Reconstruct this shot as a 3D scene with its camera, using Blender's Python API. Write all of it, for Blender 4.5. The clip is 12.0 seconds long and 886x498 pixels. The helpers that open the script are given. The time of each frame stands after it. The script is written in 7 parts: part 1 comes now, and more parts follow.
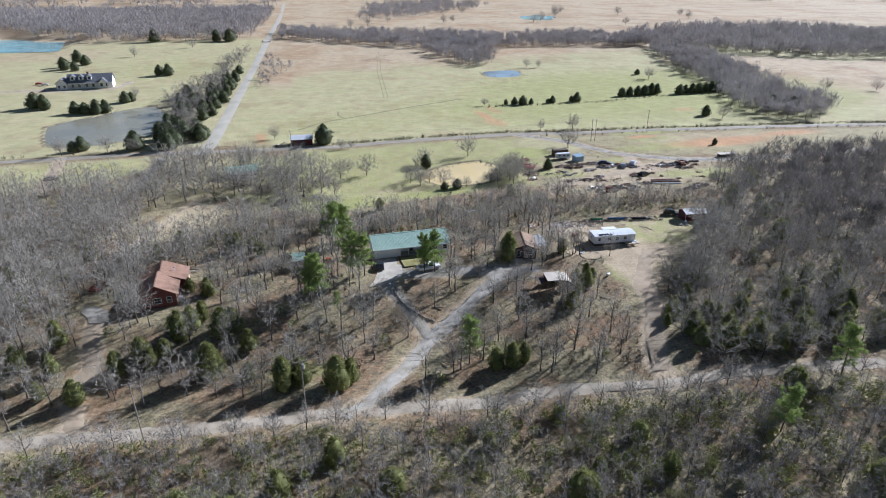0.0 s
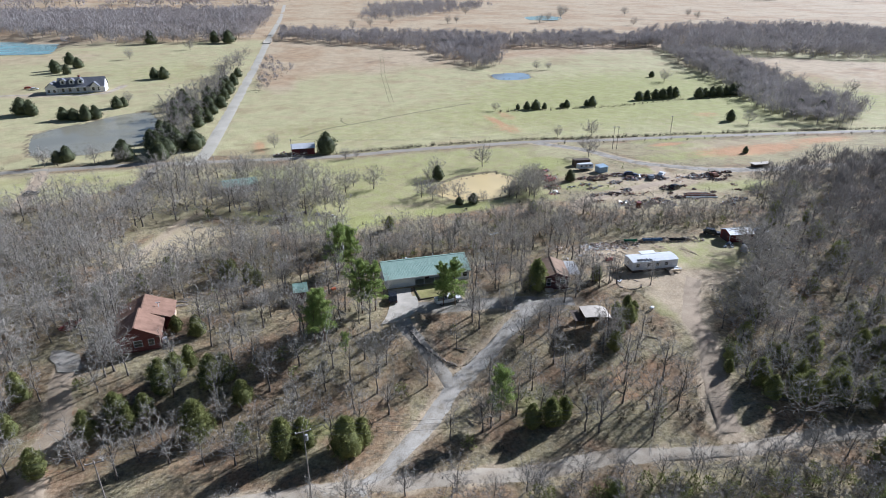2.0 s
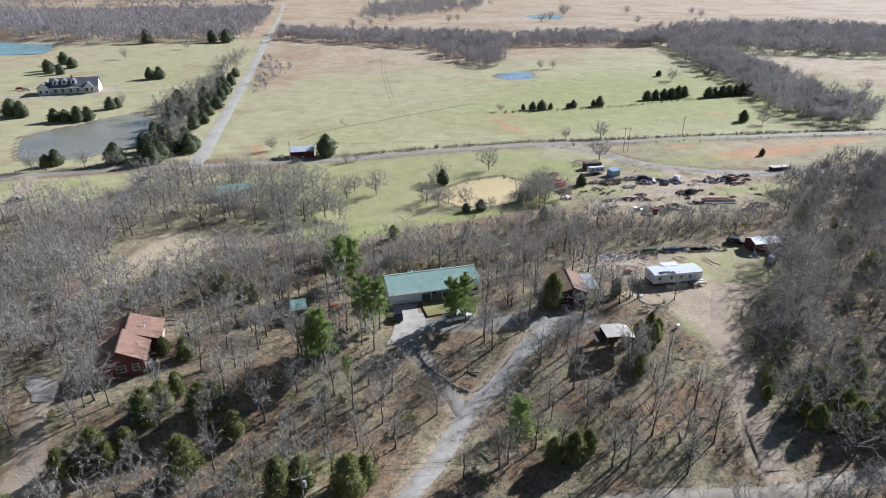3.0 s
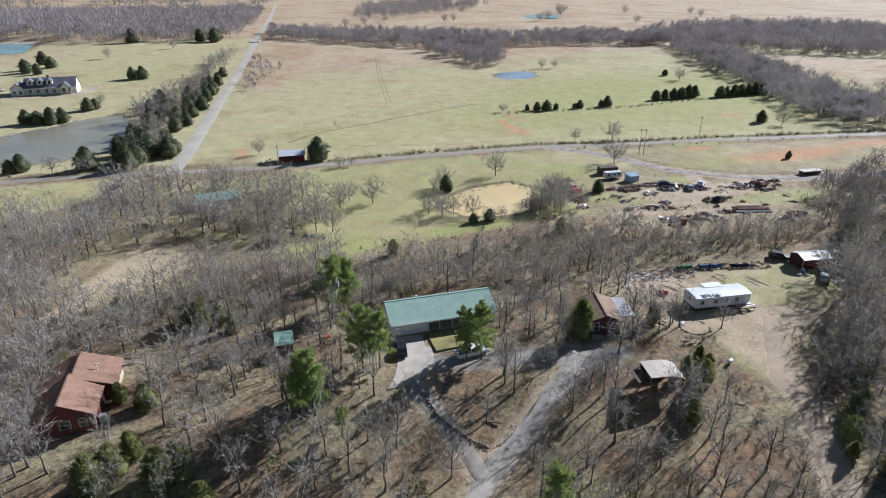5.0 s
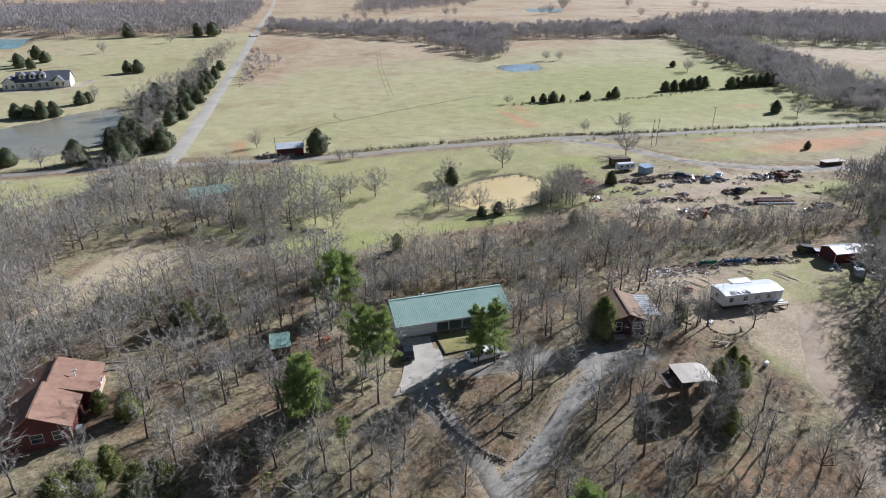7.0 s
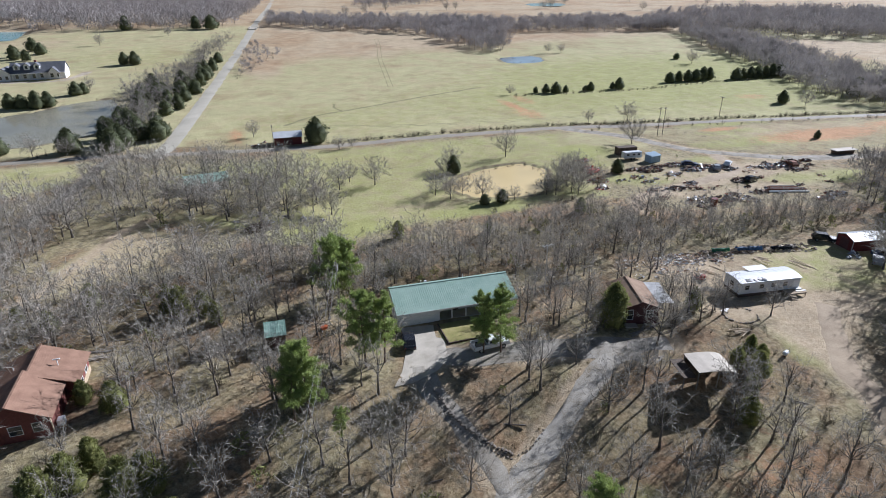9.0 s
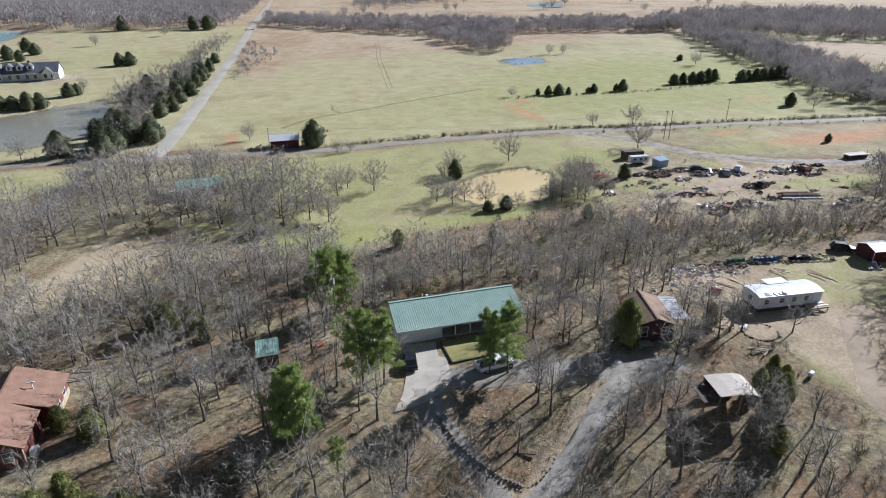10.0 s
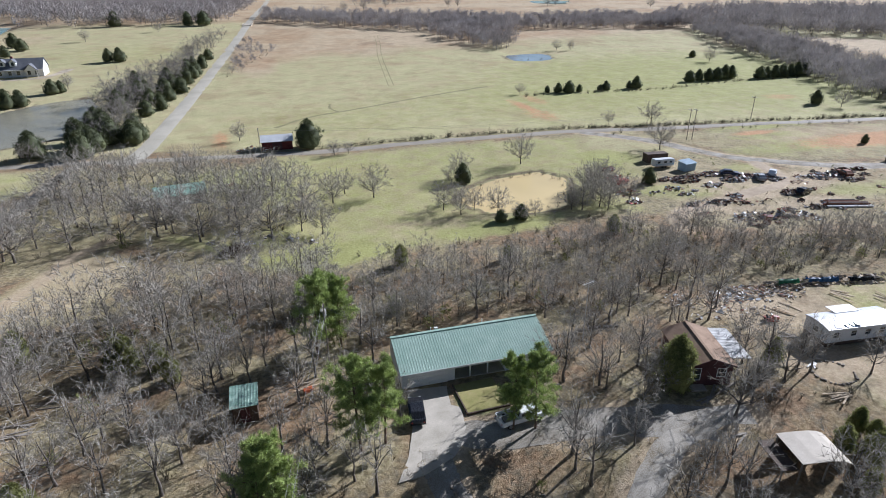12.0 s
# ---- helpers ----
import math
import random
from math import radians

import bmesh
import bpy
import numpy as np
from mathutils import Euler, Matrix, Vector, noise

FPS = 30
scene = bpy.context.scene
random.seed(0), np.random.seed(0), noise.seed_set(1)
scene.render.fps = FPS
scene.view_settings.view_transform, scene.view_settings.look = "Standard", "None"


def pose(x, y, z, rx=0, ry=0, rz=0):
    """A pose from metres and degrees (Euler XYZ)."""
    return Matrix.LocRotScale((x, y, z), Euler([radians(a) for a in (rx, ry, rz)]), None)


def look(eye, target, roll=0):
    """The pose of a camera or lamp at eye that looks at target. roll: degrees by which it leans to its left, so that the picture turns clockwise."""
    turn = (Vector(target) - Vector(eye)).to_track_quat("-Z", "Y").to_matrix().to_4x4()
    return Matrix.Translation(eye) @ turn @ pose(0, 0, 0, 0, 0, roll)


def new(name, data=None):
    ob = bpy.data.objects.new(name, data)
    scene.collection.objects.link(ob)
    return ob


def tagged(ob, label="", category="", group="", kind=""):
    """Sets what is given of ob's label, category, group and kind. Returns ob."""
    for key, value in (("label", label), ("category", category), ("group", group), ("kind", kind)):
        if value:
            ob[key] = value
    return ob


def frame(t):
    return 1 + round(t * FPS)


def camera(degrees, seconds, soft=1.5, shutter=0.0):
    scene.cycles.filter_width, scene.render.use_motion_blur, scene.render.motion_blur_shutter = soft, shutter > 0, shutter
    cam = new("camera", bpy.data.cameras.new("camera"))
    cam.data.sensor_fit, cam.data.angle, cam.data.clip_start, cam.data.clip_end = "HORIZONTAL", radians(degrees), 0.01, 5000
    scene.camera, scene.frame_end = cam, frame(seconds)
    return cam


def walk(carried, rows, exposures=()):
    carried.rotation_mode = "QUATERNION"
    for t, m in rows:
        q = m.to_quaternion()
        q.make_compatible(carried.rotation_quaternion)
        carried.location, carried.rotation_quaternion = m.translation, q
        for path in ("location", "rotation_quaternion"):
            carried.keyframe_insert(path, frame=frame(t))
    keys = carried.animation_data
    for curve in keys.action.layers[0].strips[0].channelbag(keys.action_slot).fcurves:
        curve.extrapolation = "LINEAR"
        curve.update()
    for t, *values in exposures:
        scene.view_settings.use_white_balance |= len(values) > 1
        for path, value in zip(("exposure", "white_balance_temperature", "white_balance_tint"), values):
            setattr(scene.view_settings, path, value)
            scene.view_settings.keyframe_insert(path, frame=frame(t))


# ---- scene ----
cam = camera(74.0, 12.0, soft=0.92)
PATH = [
    (0, (-12.135, -30.134, 62.448), (-11.595, -28.396, 61.618), 0.1),
    (0.5, (-12.008, -25.715, 62.371), (-11.468, -23.975, 61.545), 0.1),
    (1, (-11.752, -21.361, 62.123), (-11.213, -19.621, 61.299), 0.1),
    (1.5, (-11.433, -16.905, 61.675), (-10.895, -15.164, 60.85), 0.0),
    (2, (-11.01, -12.165, 61.134), (-10.472, -10.425, 60.307), -0.0),
    (2.5, (-10.527, -7.431, 60.573), (-9.989, -5.692, 59.745), -0.1),
    (3, (-9.991, -2.835, 59.99), (-9.453, -1.096, 59.161), -0.1),
    (5, (-7.592, 14.338, 55.992), (-7.034, 16.074, 55.169), -0.1),
    (5.5, (-7.208, 17.364, 55.116), (-6.649, 19.098, 54.29), -0.1),
    (6, (-6.899, 19.445, 54.151), (-6.342, 21.179, 53.325), -0.2),
    (6.5, (-6.752, 20.692, 53.18), (-6.196, 22.425, 52.352), -0.3),
    (7, (-6.683, 21.31, 52.29), (-6.13, 23.044, 51.459), -0.4),
    (9, (-6.199, 24.418, 48.65), (-5.647, 26.149, 47.812), -0.4),
    (9.5, (-5.701, 26.88, 48.484), (-5.145, 28.61, 47.647), -0.3),
    (10, (-5.077, 29.71, 48.072), (-4.522, 31.441, 47.237), -0.3),
    (10.5, (-4.444, 32.759, 47.339), (-3.889, 34.489, 46.502), -0.3),
    (11, (-3.727, 36.079, 46.534), (-3.172, 37.809, 45.697), -0.3),
    (11.5, (-2.983, 39.712, 45.797), (-2.429, 41.442, 44.96), -0.3),
    (12, (-2.183, 43.582, 45.225), (-1.63, 45.311, 44.386), -0.3),
]
walk(cam, [(t, look(eye, target, roll)) for t, eye, target, roll in PATH], [(0, 0.74, 5370, 13.3), (3.2, 0.69, 5450, 13.7), (4.8, 0.61, 5560, 13.8), (12, 0.60, 5560, 13.6)])

# ---- world, sun ----
SUN_EL, SUN_DIR = 27.5, (0.925, 0.38)
world = bpy.data.worlds.new("sky")
scene.world = world
world.use_nodes = True
wn = world.node_tree.nodes
sky = wn.new("ShaderNodeTexSky")
sky.sky_type, sky.sun_disc = "NISHITA", False
sky.sun_elevation, sky.sun_rotation = radians(SUN_EL), math.atan2(SUN_DIR[0], SUN_DIR[1])
sky.air_density, sky.dust_density = 1.0, 0.5
world.node_tree.links.new(sky.outputs[0], wn["Background"].inputs[0])
wn["Background"].inputs[1].default_value = 0.030
sun_data = bpy.data.lights.new("sun", "SUN")
sun_data.energy, sun_data.angle, sun_data.color = 5.0, radians(0.6), (1.0, 0.965, 0.92)
sun = new("sun", sun_data)
sd_h = math.tan(radians(SUN_EL))
sun.matrix_world = look((SUN_DIR[0] * 200, SUN_DIR[1] * 200, sd_h * 200), (0, 0, 0))

# ---- materials ----
def node_mat(name):
    m = bpy.data.materials.new(name)
    m.use_nodes = True
    return m, m.node_tree.nodes, m.node_tree.links, m.node_tree.nodes["Principled BSDF"]


def ramp_node(nd, stops):
    r = nd.new("ShaderNodeValToRGB")
    e = r.color_ramp.elements
    while len(e) < len(stops):
        e.new(0.5)
    for i, (p, c) in enumerate(stops):
        e[i].position, e[i].color = p, (*c, 1)
    return r


def material(name, stops, scale=1.0, rough=0.85, bump=0.3, bump_scale=8.0, metal=0.0, vary=0.0, island=False, stretch=(1, 1, 1), detail=6.0, spec=0.3, trans=0.0):
    """A procedural surface: colours mixed by coarse and fine noise, roughness variation, bump, and a brightness that differs from piece to piece."""
    m, nd, ln, b = node_mat(name)
    tc = nd.new("ShaderNodeTexCoord")
    mp = nd.new("ShaderNodeMapping")
    mp.inputs["Scale"].default_value = stretch
    ln.new(tc.outputs["Object"], mp.inputs[0])
    n1, n2 = nd.new("ShaderNodeTexNoise"), nd.new("ShaderNodeTexNoise")
    n1.inputs["Scale"].default_value, n1.inputs["Detail"].default_value = scale, detail
    n2.inputs["Scale"].default_value, n2.inputs["Detail"].default_value = bump_scale, 4
    for n in (n1, n2):
        ln.new(mp.outputs[0], n.inputs["Vector"])
    mx = nd.new("ShaderNodeMath")
    mx.operation, mx.inputs[1].default_value = "MULTIPLY_ADD", 0.45
    ln.new(n2.outputs["Fac"], mx.inputs[0])
    s = nd.new("ShaderNodeMath")
    s.operation, s.inputs[1].default_value = "MULTIPLY", 0.55
    ln.new(n1.outputs["Fac"], s.inputs[0])
    ln.new(s.outputs[0], mx.inputs[2])
    r = ramp_node(nd, stops)
    ln.new(mx.outputs[0], r.inputs[0])
    out = r.outputs[0]
    if vary:
        src = nd.new("ShaderNodeNewGeometry").outputs["Random Per Island"] if island else nd.new("ShaderNodeObjectInfo").outputs["Random"]
        v = nd.new("ShaderNodeMapRange")
        v.inputs["To Min"].default_value, v.inputs["To Max"].default_value = 1 - vary, 1 + vary
        ln.new(src, v.inputs[0])
        hs = nd.new("ShaderNodeHueSaturation")
        ln.new(v.outputs[0], hs.inputs["Value"])
        ln.new(out, hs.inputs["Color"])
        out = hs.outputs[0]
    ln.new(out, b.inputs["Base Color"])
    b.inputs["Roughness"].default_value, b.inputs["Metallic"].default_value = rough, metal
    b.inputs["Specular IOR Level"].default_value = spec
    rr = nd.new("ShaderNodeMapRange")
    rr.inputs["To Min"].default_value, rr.inputs["To Max"].default_value = max(0.05, rough - 0.12), min(1, rough + 0.1)
    ln.new(n2.outputs["Fac"], rr.inputs[0])
    ln.new(rr.outputs[0], b.inputs["Roughness"])
    if bump:
        bp = nd.new("ShaderNodeBump")
        bp.inputs["Strength"].default_value, bp.inputs["Distance"].default_value = bump, 0.05
        ln.new(n2.outputs["Fac"], bp.inputs["Height"])
        ln.new(bp.outputs[0], b.inputs["Normal"])
    if trans:
        t = nd.new("ShaderNodeBsdfTranslucent")
        ln.new(out, t.inputs[0])
        mix = nd.new("ShaderNodeMixShader")
        mix.inputs[0].default_value = trans
        ln.new(b.outputs[0], mix.inputs[1])
        ln.new(t.outputs[0], mix.inputs[2])
        ln.new(mix.outputs[0], nd["Material Output"].inputs[0])
    return m


M = {
    "bark": material("bark", [(0.3, (0.07, 0.06, 0.05)), (0.7, (0.21, 0.185, 0.16))], 3, 0.9, 0.6, 14, vary=0.35, island=True),
    "twig": material("twig", [(0.3, (0.235, 0.212, 0.177)), (0.7, (0.50, 0.462, 0.40))], 2, 0.85, 0, 9, vary=0.25, island=True, trans=0.12),
    "twig_dark": material("twig_dark", [(0.3, (0.165, 0.147, 0.13)), (0.7, (0.37, 0.34, 0.305))], 2, 0.85, 0, 9, vary=0.3, island=True, trans=0.12),
    # Far twigs: greyer than the near ones, with distance haze put into the colour.
    "twig_hazed": material("twig_hazed", [(0.36, (0.245, 0.222, 0.21)), (0.64, (0.49, 0.452, 0.43))], 0.06, 0.9, 0, 0.3, vary=0.14, island=True, trans=0.17),
    "pine_bark": material("pine_bark", [(0.3, (0.10, 0.07, 0.05)), (0.7, (0.22, 0.15, 0.11))], 3, 0.9, 0.7, 12),
    "needles": material("needles", [(0.35, (0.20, 0.265, 0.075)), (0.65, (0.46, 0.53, 0.175))], 0.5, 0.6, 0, 5, vary=0.4, island=True, trans=0.25),
    "cedar_leaf": material("cedar_leaf", [(0.35, (0.125, 0.142, 0.05)), (0.65, (0.35, 0.352, 0.125))], 0.45, 0.75, 0, 5, vary=0.3, island=True, trans=0.4),
    "cedar_dark": material("cedar_dark", [(0.35, (0.07, 0.083, 0.043)), (0.65, (0.165, 0.18, 0.088))], 0.4, 0.75, 0, 5, vary=0.2, island=True, trans=0.35),
    "brush": material("brush", [(0.3, (0.09, 0.078, 0.055)), (0.7, (0.22, 0.19, 0.135))], 0.3, 0.9, 0, 4, vary=0.4, island=True),
    "brush_green": material("brush_green", [(0.3, (0.13, 0.145, 0.045)), (0.7, (0.34, 0.34, 0.12))], 0.3, 0.85, 0, 4, vary=0.4, island=True, trans=0.15),
    "dry_grass": material("dry_grass", [(0.3, (0.22, 0.17, 0.09)), (0.7, (0.4, 0.33, 0.18))], 0.3, 0.9, 0, 4, vary=0.35, island=True),
    "lawn": material("lawn", [(0.3, (0.20, 0.20, 0.06)), (0.5, (0.30, 0.27, 0.10)), (0.7, (0.40, 0.33, 0.16))], 0.8, 0.95, 0.8, 9),
    "trail": material("trail", [(0.3, (0.19, 0.175, 0.085)), (0.7, (0.33, 0.30, 0.155))], 0.8, 0.95, 0.5, 9),
    "asphalt": material("asphalt", [(0.3, (0.25, 0.222, 0.175)), (0.7, (0.38, 0.342, 0.28))], 0.15, 0.85, 0.3, 12),
    "asphalt_pale": material("asphalt_pale", [(0.3, (0.355, 0.325, 0.26)), (0.7, (0.52, 0.48, 0.395))], 0.12, 0.85, 0.3, 12),
    "gravel": material("gravel", [(0.36, (0.22, 0.17, 0.105)), (0.46, (0.37, 0.31, 0.23)), (0.7, (0.56, 0.49, 0.385))], 0.35, 0.95, 0.6, 7),
    "gravel_pale": material("gravel_pale", [(0.34, (0.22, 0.175, 0.11)), (0.46, (0.37, 0.335, 0.275)), (0.7, (0.55, 0.505, 0.435))], 0.5, 0.95, 0.6, 7),
    "gravel_dark": material("gravel_dark", [(0.36, (0.17, 0.135, 0.09)), (0.47, (0.29, 0.26, 0.21)), (0.7, (0.47, 0.435, 0.375))], 0.35, 0.95, 0.6, 7),
    "dirt": material("dirt", [(0.3, (0.30, 0.225, 0.15)), (0.7, (0.50, 0.40, 0.28))], 0.4, 0.95, 0.6, 6),
    "concrete": material("concrete", [(0.3, (0.34, 0.305, 0.245)), (0.7, (0.58, 0.525, 0.44))], 0.6, 0.85, 0.25, 10),
    "green_metal": material("green_metal", [(0.3, (0.245, 0.37, 0.295)), (0.7, (0.40, 0.52, 0.435))], 0.6, 0.42, 0.05, 6, metal=0.0, spec=0.5),
    "green_metal_old": material("green_metal_old", [(0.3, (0.15, 0.29, 0.215)), (0.7, (0.40, 0.52, 0.44))], 1.2, 0.45, 0.05, 6, spec=0.5),
    "white_metal": material("white_metal", [(0.3, (0.60, 0.61, 0.62)), (0.7, (0.80, 0.81, 0.82))], 0.6, 0.4, 0.05, 6, spec=0.5),
    "grey_metal": material("grey_metal", [(0.3, (0.38, 0.37, 0.355)), (0.7, (0.58, 0.57, 0.55))], 0.7, 0.5, 0.1, 7, spec=0.5),
    "tan_roof": material("tan_roof", [(0.3, (0.42, 0.37, 0.30)), (0.7, (0.60, 0.54, 0.46))], 0.8, 0.8, 0.2, 9),
    "shingle_rose": material("shingle_rose", [(0.3, (0.185, 0.105, 0.072)), (0.7, (0.345, 0.215, 0.15))], 0.9, 0.9, 0.4, 14),
    "shingle_brown": material("shingle_brown", [(0.3, (0.20, 0.13, 0.085)), (0.7, (0.34, 0.235, 0.16))], 0.9, 0.9, 0.4, 14),
    "shingle_grey": material("shingle_grey", [(0.3, (0.10, 0.105, 0.12)), (0.7, (0.19, 0.195, 0.215))], 0.6, 0.9, 0.4, 10),
    "white_siding": material("white_siding", [(0.3, (0.68, 0.68, 0.67)), (0.7, (0.82, 0.82, 0.81))], 0.8, 0.6, 0.1, 9),
    "red_paint": material("red_paint", [(0.3, (0.11, 0.022, 0.022)), (0.7, (0.2, 0.045, 0.042))], 1.0, 0.7, 0.2, 9),
    "dark_red": material("dark_red", [(0.3, (0.068, 0.03, 0.033)), (0.7, (0.125, 0.056, 0.058))], 1.0, 0.7, 0.2, 9),
    "red_brick": material("red_brick", [(0.3, (0.14, 0.05, 0.042)), (0.7, (0.25, 0.095, 0.078))], 3.0, 0.9, 0.4, 20),
    "dark_wood": material("dark_wood", [(0.3, (0.06, 0.045, 0.035)), (0.7, (0.14, 0.1, 0.075))], 1.5, 0.85, 0.3, 12, stretch=(1, 1, 0.2)),
    "grey_wood": material("grey_wood", [(0.3, (0.2, 0.175, 0.145)), (0.7, (0.38, 0.34, 0.29))], 1.5, 0.9, 0.3, 12, vary=0.2),
    "pale_wood": material("pale_wood", [(0.3, (0.38, 0.29, 0.19)), (0.7, (0.58, 0.47, 0.33))], 1.5, 0.85, 0.3, 12, vary=0.2),
    "stone": material("stone", [(0.3, (0.16, 0.135, 0.11)), (0.7, (0.34, 0.30, 0.25))], 1.5, 0.95, 0.7, 8, vary=0.3),
    "white_trim": material("white_trim", [(0.3, (0.7, 0.7, 0.69)), (0.7, (0.82, 0.82, 0.81))], 1.0, 0.5, 0, 9),
    "rust": material("rust", [(0.3, (0.10, 0.045, 0.03)), (0.55, (0.24, 0.10, 0.06)), (0.75, (0.3, 0.22, 0.17))], 1.2, 0.85, 0.4, 9, vary=0.3, island=True),
    "scrap": material("scrap", [(0.3, (0.05, 0.045, 0.045)), (0.6, (0.22, 0.19, 0.17)), (0.75, (0.45, 0.43, 0.42))], 0.9, 0.7, 0.3, 5, vary=0.6, island=True),
    "rubbish": material("rubbish", [(0.3, (0.3, 0.26, 0.22)), (0.55, (0.5, 0.47, 0.43)), (0.7, (0.75, 0.75, 0.74))], 0.6, 0.8, 0.2, 4, vary=0.5, island=True),
    "blue_metal": material("blue_metal", [(0.3, (0.30, 0.42, 0.52)), (0.7, (0.44, 0.57, 0.68))], 0.8, 0.5, 0.1, 6, spec=0.5),
    "tyre": material("tyre", [(0.3, (0.018, 0.018, 0.018)), (0.7, (0.04, 0.04, 0.04))], 3, 0.9, 0.2, 20),
    "chrome": material("chrome", [(0.3, (0.5, 0.5, 0.5)), (0.7, (0.65, 0.65, 0.65))], 3, 0.3, 0, 20, metal=0.9),
    "car_white": material("car_white", [(0.3, (0.72, 0.72, 0.72)), (0.7, (0.8, 0.8, 0.8))], 1, 0.3, 0, 9, spec=0.6),
    "car_black": material("car_black", [(0.3, (0.012, 0.013, 0.016)), (0.7, (0.03, 0.03, 0.034))], 1, 0.28, 0, 9, spec=0.6),
    "car_blue": material("car_blue", [(0.3, (0.02, 0.035, 0.08)), (0.7, (0.04, 0.06, 0.12))], 1, 0.3, 0, 9, spec=0.6),
    "car_grey": material("car_grey", [(0.3, (0.25, 0.26, 0.27)), (0.7, (0.4, 0.41, 0.42))], 1, 0.35, 0, 9, spec=0.6),
    "car_red": material("car_red", [(0.3, (0.35, 0.04, 0.025)), (0.7, (0.5, 0.07, 0.045))], 1, 0.35, 0, 9, spec=0.6),
    "orange": material("orange", [(0.3, (0.55, 0.12, 0.04)), (0.7, (0.68, 0.2, 0.08))], 1, 0.6, 0, 9),
    "tarp_blue": material("tarp_blue", [(0.3, (0.06, 0.14, 0.28)), (0.7, (0.12, 0.24, 0.42))], 1, 0.5, 0.2, 9),
    "tarp_green": material("tarp_green", [(0.3, (0.04, 0.18, 0.09)), (0.7, (0.08, 0.30, 0.16))], 1, 0.5, 0.2, 9),
    "wire": material("wire", [(0.3, (0.12, 0.12, 0.12)), (0.7, (0.25, 0.25, 0.25))], 1, 0.5, 0, 9),
    "pole_wood": material("pole_wood", [(0.3, (0.22, 0.19, 0.16)), (0.7, (0.36, 0.32, 0.28))], 2, 0.9, 0.3, 12, stretch=(1, 1, 0.15)),
}


def glass_mat(name, tint):
    m, nd, ln, b = node_mat(name)
    b.inputs["Base Color"].default_value = (*tint, 1)
    b.inputs["Roughness"].default_value, b.inputs["Specular IOR Level"].default_value = 0.06, 0.8
    return m


M["glass"] = glass_mat("window_glass", (0.03, 0.037, 0.045))


def water_mat(name, tint, rough, ripple=0.0):
    """Water in a given tint, murky in the brown ponds; with ripple, patches that the wind roughens and that show more
    of the high sky.
    """
    m, nd, ln, b = node_mat(name)
    b.inputs["IOR"].default_value, b.inputs["Specular IOR Level"].default_value = 1.33, 0.75
    tc, n, n0 = nd.new("ShaderNodeTexCoord"), nd.new("ShaderNodeTexNoise"), nd.new("ShaderNodeTexNoise")
    n.inputs["Scale"].default_value, n.inputs["Detail"].default_value = 1.3, 4
    n0.inputs["Scale"].default_value = 0.035
    for one in (n, n0):
        ln.new(tc.outputs["Object"], one.inputs["Vector"])
    r = ramp_node(nd, [(0.35, tint), (0.65, tuple(c * 1.3 for c in tint))])
    ln.new(n0.outputs["Fac"], r.inputs[0])
    ln.new(r.outputs[0], b.inputs["Base Color"])
    b.inputs["Roughness"].default_value = rough
    bp, k = nd.new("ShaderNodeBump"), nd.new("ShaderNodeMapRange")
    k.inputs["From Min"].default_value, k.inputs["From Max"].default_value = 0.42, 0.55
    k.inputs["To Min"].default_value, k.inputs["To Max"].default_value = 0.03, 0.03 + ripple
    ln.new(n0.outputs["Fac"], k.inputs[0])
    ln.new(k.outputs[0], bp.inputs["Strength"])
    bp.inputs["Distance"].default_value = 0.16
    ln.new(n.outputs["Fac"], bp.inputs["Height"])
    ln.new(bp.outputs[0], b.inputs["Normal"])
    return m


M["pond_water"] = water_mat("pond_water", (0.26, 0.245, 0.185), 0.08, 1.0)
# Blue base colour stands in for the sky reflected in the field pond.
M["sky_blue_water"] = water_mat("sky_blue_water", (0.27, 0.34, 0.39), 0.05)
M["mud_water"] = water_mat("mud_water", (0.60, 0.465, 0.23), 0.06)
M["lake_water"] = water_mat("lake_water", (0.24, 0.46, 0.48), 0.12)

# ---- plan: terrain, ponds, roads ----
def sstep(a, b, v):
    u = np.clip((v - a) / (b - a), 0, 1)
    return u * u * (3 - 2 * u)


def sdist(poly, X, Y):
    """Signed distance to a polygon, negative inside."""
    X, Y = np.asarray(X, float), np.asarray(Y, float)
    d2, inside = np.full(X.shape, 1e18), np.zeros(X.shape, bool)
    for (ax, ay), (bx, by) in zip(poly, poly[1:] + poly[:1]):
        ex, ey = bx - ax, by - ay
        t = np.clip(((X - ax) * ex + (Y - ay) * ey) / (ex * ex + ey * ey), 0, 1)
        d2 = np.minimum(d2, (X - ax - t * ex) ** 2 + (Y - ay - t * ey) ** 2)
        if ay != by:
            inside ^= ((ay > Y) != (by > Y)) & (X < (bx - ax) * (Y - ay) / (by - ay) + ax)
    d = np.sqrt(d2)
    return np.where(inside, -d, d)


def ldist(line, X, Y):
    """Distance to a polyline."""
    d2 = np.full(np.shape(X), 1e18)
    for (ax, ay), (bx, by) in zip(line, line[1:]):
        ex, ey = bx - ax, by - ay
        t = np.clip(((X - ax) * ex + (Y - ay) * ey) / (ex * ex + ey * ey), 0, 1)
        d2 = np.minimum(d2, (X - ax - t * ex) ** 2 + (Y - ay - t * ey) ** 2)
    return np.sqrt(d2)


